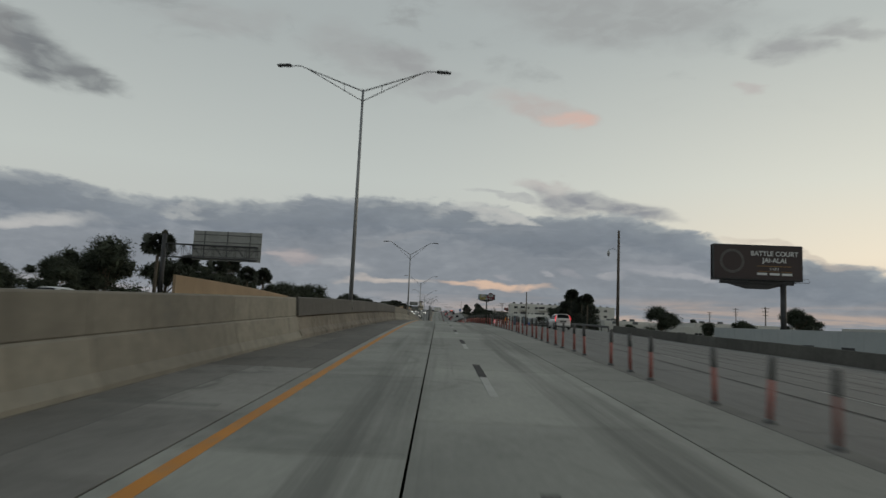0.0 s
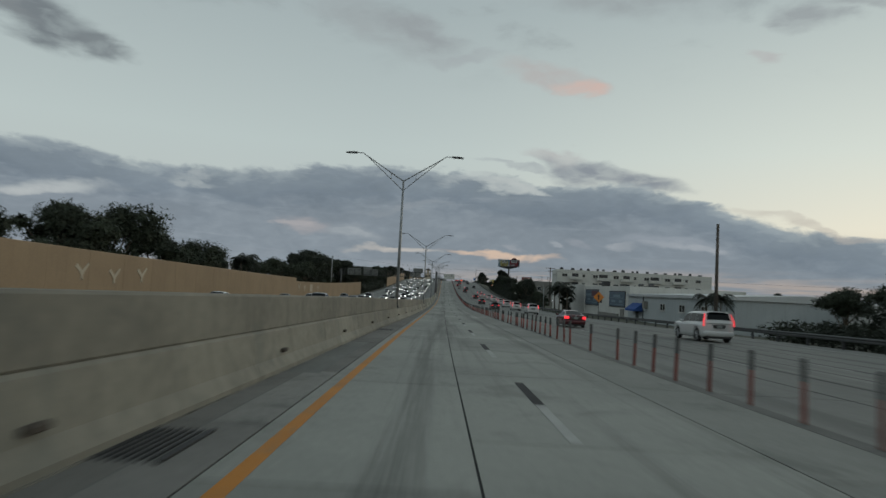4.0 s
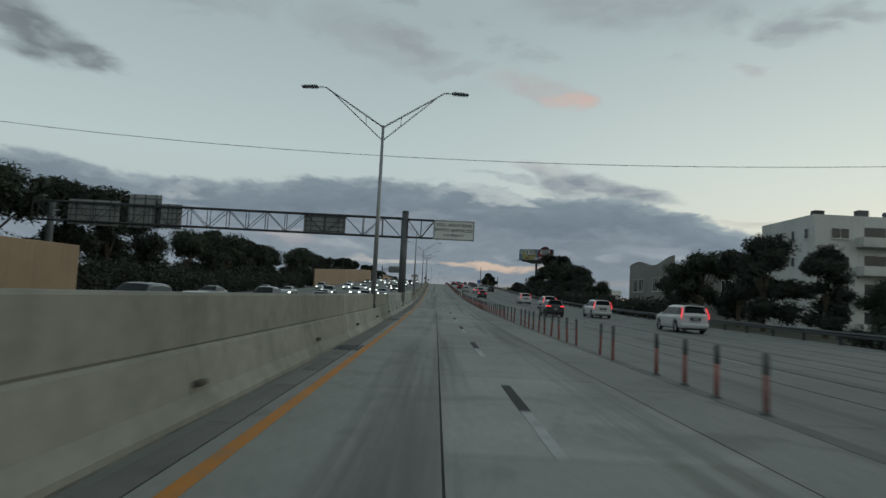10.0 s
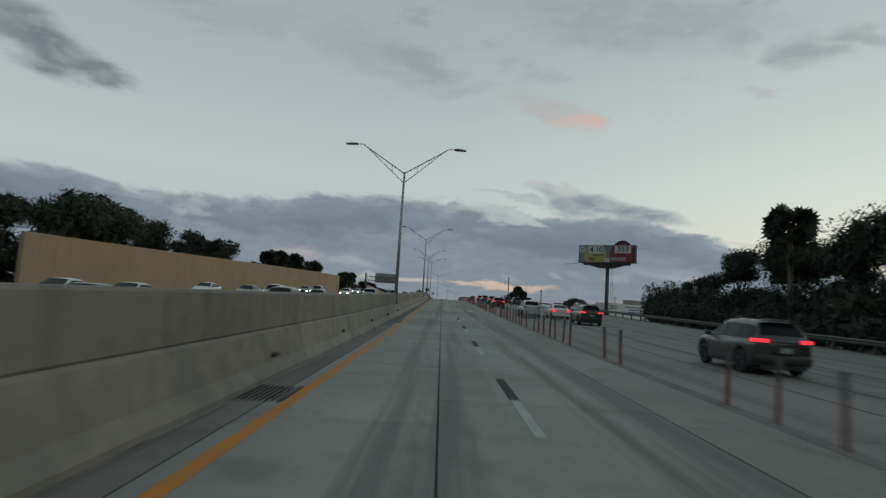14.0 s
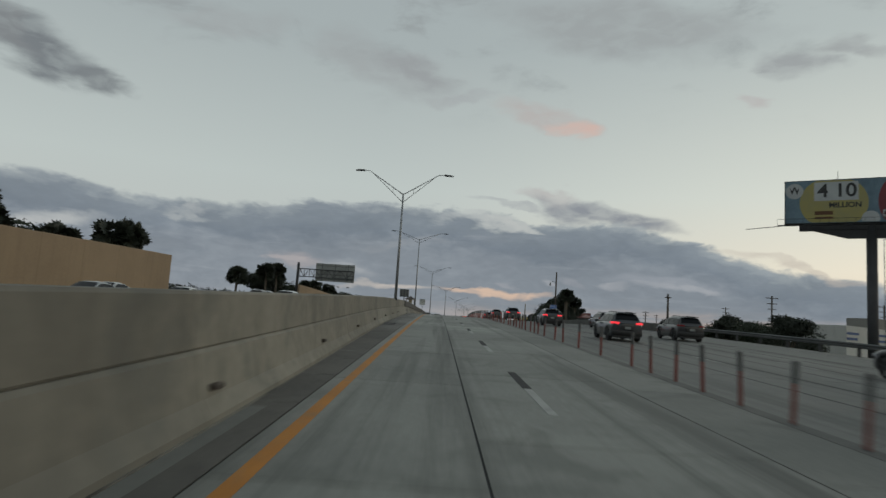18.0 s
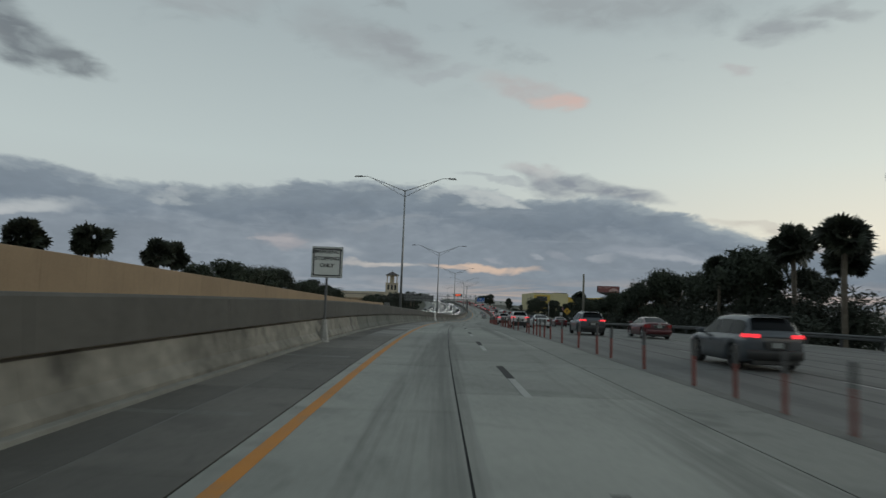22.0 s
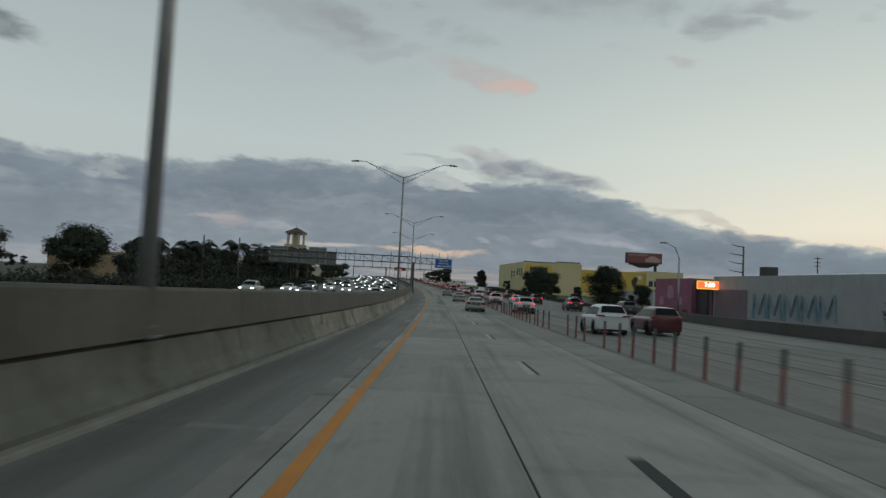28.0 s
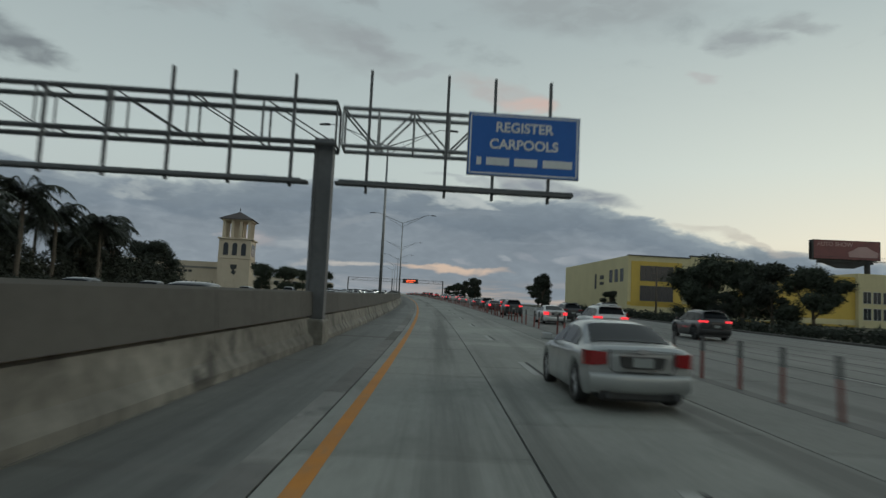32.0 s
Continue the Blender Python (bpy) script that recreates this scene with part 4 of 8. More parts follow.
# ---- street lamps on the median ----
def street_lamp(tall, reach, rise, label, m, drop):
    """A tapered pole on the barrier with two trussed arms and flat lanterns."""
    lamp = thing("street_lamp", label, "street lamp", m, group="twin-arm lamps along the median")
    part("pole", Geo().tube([(0, 0, 0), (0, 0, tall * 0.5), (0, 0, tall)], [0.135, 0.11, 0.075], 12), steel_mat, lamp, smooth_faces=True)
    part("base_plate", Geo().box(0, 0, 0.03, 0.42, 0.5, 0.06, chamfer=0.02).box(0, 0, 0.14, 0.3, 0.34, 0.18, chamfer=0.03), dull_steel, lamp)
    for s in (-1, 1):
        pts = []
        for k in range(13):
            u = k / 12
            v = min(u / 0.84, 1.0)
            pts.append((s * reach * u, 0, tall - 0.1 + rise * (v if v < 0.9 else 0.9 + 0.1 * math.sin((v - 0.9) * 5 * math.pi))))
        g = Geo().tube(pts, [0.048 - 0.014 * k / 12 for k in range(13)], 7)
        g.tube([(0, 0, tall - drop), pts[9]], 0.030, 6)
        low = Vector((0, 0, tall - drop)).lerp(Vector(pts[9]), 0.32)
        g.tube([pts[3], low], 0.018, 5)
        arm = part("arm", g, steel_mat, lamp, smooth_faces=True)
        x0, z0 = pts[-1][0], pts[-1][2]
        head = part("lantern", Geo().prism([(-0.12, 0.03), (0.0, 0.06), (0.55, 0.03), (0.80, -0.03), (0.76, -0.08), (0.0, -0.06), (-0.12, -0.03)], -0.16, 0.16, "y"), truss_steel, arm)
        head.matrix_basis = pose(x0 - s * 0.1, 0, z0, 0, 0, 0 if s > 0 else 180)
    return lamp


LAMPS_A = [107.2, 176, 237.8, 291.5, 344.6, 411.1, 478.7, 542.8, 610]
LIFT = {610: 0.6, 40: 0.22, 674.8: -0.35, 739.8: -0.5, 804.7: 0.35}  # a few stand higher or lower on the barrier
LAMPS_B = [804.7, 861.5, 920.6, 974.6, 1026, 1085, 1150, 1215, 1280, 1345]
def lamp_spot(y, up=0.9):
    return stand(y, toe(y) - 0.36, up + LIFT.get(y, 0.0))


first = street_lamp(10.05, 3.95, 2.1, "galvanised lamp post with two raised trussed arms", lamp_spot(LAMPS_A[0]), 0.85)
for y in LAMPS_A[1:]:
    copy_thing(first, lamp_spot(y))
first = street_lamp(13.0, 5.05, 1.6, "tall grey lamp post with two long trussed arms", lamp_spot(LAMPS_B[0]), 0.75)
for y in LAMPS_B[1:]:
    copy_thing(first, lamp_spot(y))
first = street_lamp(14.0, 4.9, 1.5, "very tall grey lamp post with two trussed arms on the bridge", lamp_spot(40), 0.75)
for y in (674.8, 739.8):
    copy_thing(first, lamp_spot(y))


# ---- overhead sign gantries ----
def sign_panel(parent, name, x, y, z, w, h, face, back=sign_back, border=None):
    """A sheet sign with a rim; its face looks towards -y."""
    s = part(name, Geo().box(x, y, z, w, 0.06, h), back, parent)
    part("face", Geo().box(x, y - 0.04, z, w - 0.06, 0.012, h - 0.06), face, s)
    if border:
        rim = Geo()
        for sx, sz, ww, hh in ((0, h / 2 - 0.09, w - 0.14, 0.05), (0, -h / 2 + 0.09, w - 0.14, 0.05), (w / 2 - 0.09, 0, 0.05, h - 0.14), (-w / 2 + 0.09, 0, 0.05, h - 0.14)):
            rim.box(x + sx, y - 0.05, z + sz, ww, 0.008, hh)
        part("border", rim, border, s)
    return s


def sign_rear(parent, name, x, y, z, w, h):
    """A sheet sign seen from behind, with its stiffening ribs."""
    s = part(name, Geo().box(x, y, z, w, 0.05, h), sign_back, parent)
    ribs = Geo()
    for k in range(4):
        ribs.box(x, y - 0.06, z - h / 2 + h * (k + 0.5) / 4, w - 0.1, 0.05, 0.09)
    for k in range(3):
        ribs.box(x - w / 2 + w * (k + 0.5) / 3, y - 0.10, z, 0.1, 0.08, h)
    part("ribs", ribs, dull_steel, s)
    return s


def truss(parent, x0, x1, y, z0, z1, m, bay=1.9, deep=0.9, name="truss", one_way=False):
    g = Geo()
    for yy in (y - deep / 2, y + deep / 2):
        for z in (z0, z1):
            g.tube([(x0, yy, z), (x1, yy, z)], 0.095 if one_way else 0.075, 7)
        n = max(1, round(abs(x1 - x0) / bay))
        for k in range(n + 1):
            x = x0 + (x1 - x0) * k / n
            g.tube([(x, yy, z0), (x, yy, z1)], 0.04, 5)
            if k < n:
                xn = x0 + (x1 - x0) * (k + 1) / n
                low = k % 2 and not one_way
                g.tube([(x, yy, z0 if low else z1), (xn, yy, z1 if low else z0)], 0.025 if one_way else 0.035, 5)
    n = max(1, round(abs(x1 - x0) / (2 * bay)))
    for k in range(n + 1):
        x = x0 + (x1 - x0) * k / n
        for z in (z0, z1):
            g.tube([(x, y - deep / 2, z), (x, y + deep / 2, z)], 0.035, 5)
    return part(name, g, m, parent)


GA = 374.3
gx, gy, gz = spot(GA, toe(GA) - 0.42, 0)
gantry = thing("sign_gantry", "grey tubular sign gantry over the opposite lanes", "gantry", Matrix.Translation((gx, gy, gz)))
part("column", Geo().tube([(0, 0, 0.6), (0, 0, 9.75)], [0.37, 0.33], 16), dull_steel, gantry, smooth_faces=True)
part("cap", Geo().tube([(0, 0, 9.75), (0, 0, 9.9)], [0.37, 0.28], 16), dull_steel, gantry)
part("pedestal", Geo().box(0, 0, 0.72, 0.6, 1.4, 1.9, chamfer=0.05), barrier_mat, gantry)
part("column", Geo().tube([(-37.2, 2.4, -0.5), (-37.2, 2.4, 9.4)], [0.38, 0.34], 16), dull_steel, gantry, smooth_faces=True)
truss(gantry, -37.4, -0.3, 0, 7.2, 9.1, truss_steel, 1.95)
truss(gantry, 0.3, 3.0, 0, 7.25, 9.05, truss_steel, 1.4, 0.6)
for x, w, h in ((-31.8, 5.2, 2.6), (-26.6, 3.3, 3.4), (-24.2, 2.8, 2.5), (-8.2, 4.2, 1.9)):
    sign_rear(gantry, "sign", x, 0.62, 8.1 + (0.5 if h > 3 else 0.1), w, h)
toll = sign_panel(gantry, "toll_sign", 4.95, -0.42, 8.1, 4.1, 2.0, white_sign, border=ink)
for text, z, size in (("TOLL VIOLATIONS", 8.60, 0.42), ("PHOTO ENFORCED", 8.09, 0.42), ("$150 PENALTY", 7.60, 0.32)):
    words(text, size, ink, toll, pose(4.95, -0.475, z, 90, 0, 0), bold=0.008)

GB = 995.5
gx, gy, gz = spot(GB, toe(GB) - 0.2, -0.3)
gantry = thing("sign_gantry", "grey box-truss sign gantry with walkway rails", "gantry", Matrix.Translation((gx, gy, gz)))
part("column", Geo().box(0, 0, 4.0, 0.52, 0.62, 6.4, chamfer=0.06), dull_steel, gantry)
part("column", Geo().box(-0.26, 0, 4.0, 0.1, 0.74, 6.4, chamfer=0.02).box(0.26, 0, 4.0, 0.1, 0.74, 6.4, chamfer=0.02), dull_steel, gantry)
part("pedestal", Geo().box(0, 0, 0.5, 0.8, 1.8, 1.2, chamfer=0.06), stained_mat, gantry)
part("column", Geo().box(-35.8, 0, 3.6, 0.5, 0.6, 8.2, chamfer=0.06), dull_steel, gantry)
truss(gantry, -36.2, 0.4, 0, 6.95, 8.35, dull_steel, 2.4, 1.2, one_way=True)
truss(gantry, 0.6, 5.4, 0, 6.95, 8.25, steel_mat, 1.2, 0.9)
rails = Geo()
rails.tube([(-35.6, -1.0, 5.6), (-0.6, -1.0, 5.6)], 0.06, 6).tube([(0.6, -0.9, 5.65), (8.4, -0.9, 5.65)], 0.06, 6)
part("walkway", Geo().box(-18, -0.85, 5.55, 35.2, 0.5, 0.08).box(4.45, -0.8, 5.58, 7.9, 0.45, 0.08), dull_steel, gantry)
part("rail", rails, dull_steel, gantry)
for k in range(18):
    x = -35 + 2.0 * k
    top = 9.2 if k % 6 in (3, 4, 5) else 8.3
    part("hanger", Geo().box(x, -0.72, (5.4 + top) / 2, 0.1, 0.12, top - 5.4, chamfer=0.01), dull_steel, gantry)
for x in (1.5, 4.1, 5.7, 7.6):
    part("hanger", Geo().box(x, -0.72, 7.4, 0.09, 0.12, 4.2, chamfer=0.01), dull_steel, gantry)
for x, w, h, z in ((-29.6, 4.0, 3.4, 7.55), (-25.3, 4.5, 2.6, 7.1), (-21.25, 3.9, 3.7, 7.55), (-18.2, 2.1, 3.0, 7.1)):
    sign_rear(gantry, "sign", x, 0.75, z, w, h)
pool = sign_panel(gantry, "carpool_sign", 6.7, -0.85, 7.2, 3.8, 2.15, blue_sign, border=letter_white)
for text, z, size in (("REGISTER", 7.78, 0.46), ("CARPOOLS", 7.20, 0.46)):
    words(text, size, letter_white, pool, pose(6.7, -0.915, z, 90, 0, 0), bold=0.012)
for x, w in ((5.2, 0.16), (5.83, 0.78), (6.78, 0.78), (7.86, 1.0)):
    part("lettering_bar", Geo().box(x, -0.905, 6.62, w, 0.02, 0.26), letter_white, pool)

# far gantry with a lit board
GC = 1330.0
gx, gy, gz = spot(GC, -3.2, 0)
gantry = thing("sign_gantry", "distant sign gantry with a lit message board", "gantry", Matrix.Translation((gx, gy, gz)))
truss(gantry, -24, 28, 0, 6.6, 8.2, dull_steel, 2.6)
for x in (-24, 0, 28):
    part("column", Geo().box(x, 0, 3.8, 0.6, 0.6, 8.8, chamfer=0.06), dull_steel, gantry)
board = part("message_board", Geo().box(10, -0.9, 7.4, 8.5, 0.5, 2.4, chamfer=0.05), dark_steel, gantry, "black message board with lit amber text")
for k in range(2):
    part("lit_text", Geo().box(10.3 - 0.6 * k, -1.17, 7.8 - 0.85 * k, 5.0 - k, 0.02, 0.42), led_red, board)


# ---- cantilever signs of the other carriageway ----
def cantilever_sign(y, post_off, label, wide=8.6, mid=8.1):
    g = thing("overhead_sign", label, "road sign", stand(y, post_off, 0))
    part("column", Geo().tube([(0, 0, -0.6), (0, 0, 9.9)], [0.34, 0.28], 14), dark_steel, g, smooth_faces=True)
    truss(g, 0.3, 3.6, 0, 6.9, 8.6, truss_steel, 1.1, 0.7)
    truss(g, 3.6, 12.2, 0, 6.9, 8.6, dull_steel, 1.4, 0.7)
    sign_rear(g, "sign", 8.1, 0.5, mid, wide, 3.9)
    for k in range(4):
        part("floodlight", Geo().box(5.0 + 2.1 * k, -0.75, 5.0, 0.6, 0.3, 0.16, chamfer=0.03).box(5.0 + 2.1 * k, -0.2, 5.1, 0.06, 1.2, 0.06), dull_steel, g)
    return g


cantilever_sign(84.5, -33.6, "back of a wide overhead sign on one dark post", 9.0, 8.6)
cantilever_sign(691, -30.2, "back of a wide overhead sign on a cantilever post")
small = thing("road_sign", "back of a square road sign on a steel post", "road sign", stand(634.5, -2.75, 0.9))
part("post", Geo().tube([(0, 0, 0), (0, 0, 2.3)], 0.06, 8), dull_steel, small)
sign_rear(small, "sign", 0, 0.1, 1.75, 1.2, 1.0)
stop = thing("road_sign", "white emergency stopping only sign beside the barrier", "road sign", stand(696.5, -2.72, 0.2))
part("post", Geo().tube([(0, 0, 0), (0, 0, 3.1)], 0.05, 8), dull_steel, stop)
part("foot", Geo().tube([(0, 0, -0.2), (0, 0, 0.7)], [0.22, 0.09], 8), white_paint, stop)
em = sign_panel(stop, "sign", 0, -0.06, 3.0, 1.25, 1.25, white_sign, border=ink)
for text, z in (("EMERGENCY", 3.42), ("STOPPING", 3.14), ("ONLY", 2.86)):
    words(text, 0.21, ink, em, pose(0, -0.115, z, 90, 0, 0), bold=0.004)
chalky = surface("chalky_white_paint", (0.52, 0.53, 0.53), (0.36, 0.37, 0.37), 0.8, 0, 3, 0.7, 0.1, dirt=(0.25, 0.25, 0.25), dirt_amount=0.6)
block = thing("barrier_end", "white painted panel on the end of the bridge barrier", "barrier", stand(798.4, toe(798.4), 0))
part("lower_panel", Geo().prism([(-0.05, 0.02), (0.03, 0.02), (0.03, 0.17), (-0.13, 0.39), (-0.24, 0.925), (-0.30, 0.925)], -2.1, 2.1, "y"), chalky, block)
part("upper_panel", Geo().prism([(-0.30, 0.93), (-0.17, 0.93), (-0.22, 1.62), (-0.27, 1.70), (-0.70, 1.70), (-0.70, 1.675), (-0.30, 1.675)], -2.1, 2.1, "y"), chalky, block)

# ---- vehicles ----
SHAPES = {  # length, width, belt height, wheel radius, ground clearance, heights along the middle line from tail to nose, tumblehome, door cuts
    "sedan": (4.75, 1.84, 0.95, 0.33, 0.20, [(-2.375, 0.90), (-2.33, 1.02), (-2.20, 1.05), (-1.72, 1.06), (-0.85, 1.38), (-0.55, 1.425), (-0.1, 1.44), (0.30, 1.41), (1.22, 0.97), (2.05, 0.80), (2.30, 0.70), (2.375, 0.58)], 0.50, (-1.28, -0.82, 0.05, 0.95)),
    "suv": (4.60, 1.90, 1.02, 0.36, 0.24, [(-2.30, 0.98), (-2.24, 1.10), (-1.86, 1.54), (-1.75, 1.62), (-1.3, 1.665), (-0.3, 1.69), (0.28, 1.64), (1.15, 1.08), (2.0, 0.95), (2.22, 0.86), (2.30, 0.70)], 0.36, (-1.95, -1.05, -0.10, 0.90)),
    "large_suv": (5.2, 2.05, 1.15, 0.40, 0.28, [(-2.60, 1.05), (-2.56, 1.25), (-2.36, 1.78), (-2.28, 1.84), (-1.8, 1.89), (-0.3, 1.90), (0.42, 1.84), (1.12, 1.24), (2.35, 1.12), (2.54, 1.0), (2.60, 0.80)], 0.27, (-2.28, -1.25, -0.20, 0.88)),
    "pickup": (5.6, 2.0, 1.13, 0.40, 0.30, [(-2.80, 1.05), (-2.76, 1.12), (-0.95, 1.13), (-0.80, 1.16), (-0.60, 1.74), (-0.4, 1.83), (0.4, 1.85), (0.85, 1.78), (1.5, 1.18), (2.5, 1.08), (2.74, 0.98), (2.80, 0.8)], 0.28, (-0.72, -0.60, 0.15, 1.20))}


class Shell:
    """The skin of a car body: sections across it, from the sill over the shoulder and window line to the middle of the roof."""

    def __init__(self, kind):
        self.L, self.W, self.belt, self.wr, self.clear, self.line, self.tumble, self.cuts = SHAPES[kind]
        self.axles = (-self.L * 0.295, self.L * 0.315)
        ys = [k for k, _ in self.line]
        self.top = lambda y: float(np.mean(np.interp([y + d for d in (-0.09, -0.05, 0, 0.05, 0.09)], ys, [v for _, v in self.line])))
        arch = [a + (self.wr + 0.07) * d for a in self.axles for d in (-1.0, -0.97, -0.86, -0.6, -0.3, 0, 0.3, 0.6, 0.86, 0.97, 1.0)]
        ends = [s * (self.L / 2 - d) for s in (-1, 1) for d in (0, 0.02, 0.06, 0.12, 0.2, 0.32)]
        self.ys = sorted({round(v, 3) for v in ys + arch + ends + [k * 0.2 for k in range(-14, 15)] if abs(v) <= self.L / 2 + 1e-6})

    def section(self, y):
        top, e = self.top(y), abs(y) / (self.L / 2)
        w = self.W / 2 * (1 - 0.07 * e ** 5 - 0.05 * e ** 24)
        low = self.clear + 0.10 * e ** 10
        for a in self.axles:
            d = abs(y - a) / (self.wr + 0.07)
            if d < 1:
                low = max(low, self.wr + (self.wr + 0.07) * math.sqrt(1 - d * d))
        sh = min(self.belt - 0.012 * y, top - 0.025)
        h = max(top - sh - 0.03, 0.0)
        low = min(low, sh - 0.14)
        t = self.tumble * h
        out = [(w - 0.07, low), (w - 0.018, low + 0.03), (w, low + 0.32 * (sh - low)), (w - 0.003, low + 0.62 * (sh - low)), (w - 0.022, low + 0.80 * (sh - low)), (w - 0.035, sh - 0.035), (w - 0.075, sh),
               (w - 0.085 - 0.93 * t, sh + 0.86 * h), (w - 0.14 - t, sh + 0.97 * h + 0.004), (0.72 * (w - 0.12 - t), top - 0.008), (0.36 * w, top), (0, top + 0.004)]
        fade = max(0.0, (e - 0.76) / 0.24)
        return [(x, y - math.copysign(0.13 * fade * (x / w) ** 2, y), z) for x, z in out]

    def at(self, y, v, s):
        row = self.section(y)
        i = min(int(v), len(row) - 2)
        p = Vector(row[i]).lerp(Vector(row[i + 1]), v - i)
        return Vector((p.x * s, p.y, p.z))

    def body(self):
        g = Geo()
        for y in self.ys:
            row = self.section(y)
            g.v += [(-x, yy, z) for x, yy, z in row] + [(x, yy, z) for x, yy, z in row[-2::-1]]
        n = 2 * len(self.section(0)) - 1
        for i in range(len(self.ys) - 1):
            g.f += [(i * n + j, i * n + j + 1, (i + 1) * n + j + 1, (i + 1) * n + j) for j in range(n - 1)]
        last = (len(self.ys) - 1) * n
        g.f += [(j, n - 1 - j, n - 2 - j, j + 1) for j in range(n // 2)] + [(last + j, last + j + 1, last + n - 2 - j, last + n - 1 - j) for j in range(n // 2)]
        return g

    def patch(self, y0, y1, v0, v1, s, push, ny=6, nv=3, both=False, slant=0.0):
        """A sheet lying on the skin between two places along it and two heights in its section."""
        g, rows = Geo(), []
        for i in range(ny + 1):
            row = []
            for j in range(nv + 1):
                f = j / nv
                y = y0 + (y1 - y0) * i / ny + slant * f
                row.append(self.at(y, v0 + (v1 - v0) * f, s) + Vector(push))
            if both:
                row += [Vector((-p.x, p.y, p.z)) for p in row[-2::-1]]
            rows.append(row)
        n = len(rows[0])
        g.v = [tuple(p) for r in rows for p in r]
        g.f = [(i * n + j, i * n + j + 1, (i + 1) * n + j + 1, (i + 1) * n + j) for i in range(ny) for j in range(n - 1)]
        return g


def end_strip(shell, z0, z1, x0, x1, wrap, s, push=0.012, taper=0.0):
    """A lamp that lies across the tail from x0 to x1 and wraps round the corner."""
    g, k = Geo(), 5
    L, pts = shell.L, []
    w = shell.section(-L / 2)[3][0]
    for i in range(k + 1):
        x = x0 + (min(x1, w) - x0) * i / k
        pts.append((x, -L / 2 + 0.13 * (x / w) ** 2 - push, i / k * 0.7))
    if wrap:
        for i in range(1, 4):
            y = -L / 2 + 0.13 + wrap * i / 3
            pts.append((shell.section(min(y, -L / 2 + 0.6))[3][0] + push, y, 0.7 + 0.1 * i))
    for x, y, f in pts:
        g.v += [(s * x, y, z0 + taper * f), (s * x, y, z1 - 0.4 * taper * f), (s * (x - 0.02), y + 0.05, z1), (s * (x - 0.02), y + 0.05, z0)]
    n = len(pts)
    for i in range(n - 1):
        g.f += [(4 * i + a, 4 * i + (a + 1) % 4, 4 * i + 4 + (a + 1) % 4, 4 * i + 4 + a) for a in range(4)]
    g.f += [(0, 1, 2, 3), tuple(4 * (n - 1) + a for a in (3, 2, 1, 0))]
    return g


KIT = {}


def kit(key, make):
    """Meshes that several cars share."""
    if key not in KIT:
        KIT[key] = make()
    return KIT[key]


def wheel_meshes(wr, rim_mat=alloy):
    tyre, k = Geo(), 22
    prof = [(wr - 0.11, -0.10), (wr - 0.02, -0.11), (wr, -0.07), (wr, 0.07), (wr - 0.02, 0.11), (wr - 0.11, 0.10)]
    for r, x in prof:
        tyre.v += [(x, r * math.cos(2 * math.pi * i / k), r * math.sin(2 * math.pi * i / k)) for i in range(k)]
    for a in range(len(prof) - 1):
        tyre.f += [(a * k + i, a * k + (i + 1) % k, (a + 1) * k + (i + 1) % k, (a + 1) * k + i) for i in range(k)]
    tyre.f.append(tuple(range(k)))
    rim = Geo().tube([(0.02, 0, 0), (0.09, 0, 0)], 0.07, 10)
    for i in range(7):
        a = 2 * math.pi * i / 7
        for d in (-0.10, 0.10):
            rim.tube([(0.08, 0.05 * math.cos(a), 0.05 * math.sin(a)), (0.065, (wr - 0.10) * math.cos(a + d), (wr - 0.10) * math.sin(a + d))], 0.024, 4)
    rim.tube([(0.0, 0, 0), (0.02, 0, 0)], wr - 0.11, 16)
    ring = [(wr - 0.115, 0.095), (wr - 0.075, 0.105)]
    b = len(rim.v)
    for r, x in ring:
        rim.v += [(x, r * math.cos(2 * math.pi * i / k), r * math.sin(2 * math.pi * i / k)) for i in range(k)]
    rim.f += [(b + i, b + (i + 1) % k, b + k + (i + 1) % k, b + k + i) for i in range(k)]
    return tyre.mesh("wheel", rubber, True), rim.mesh("rim", rim_mat)


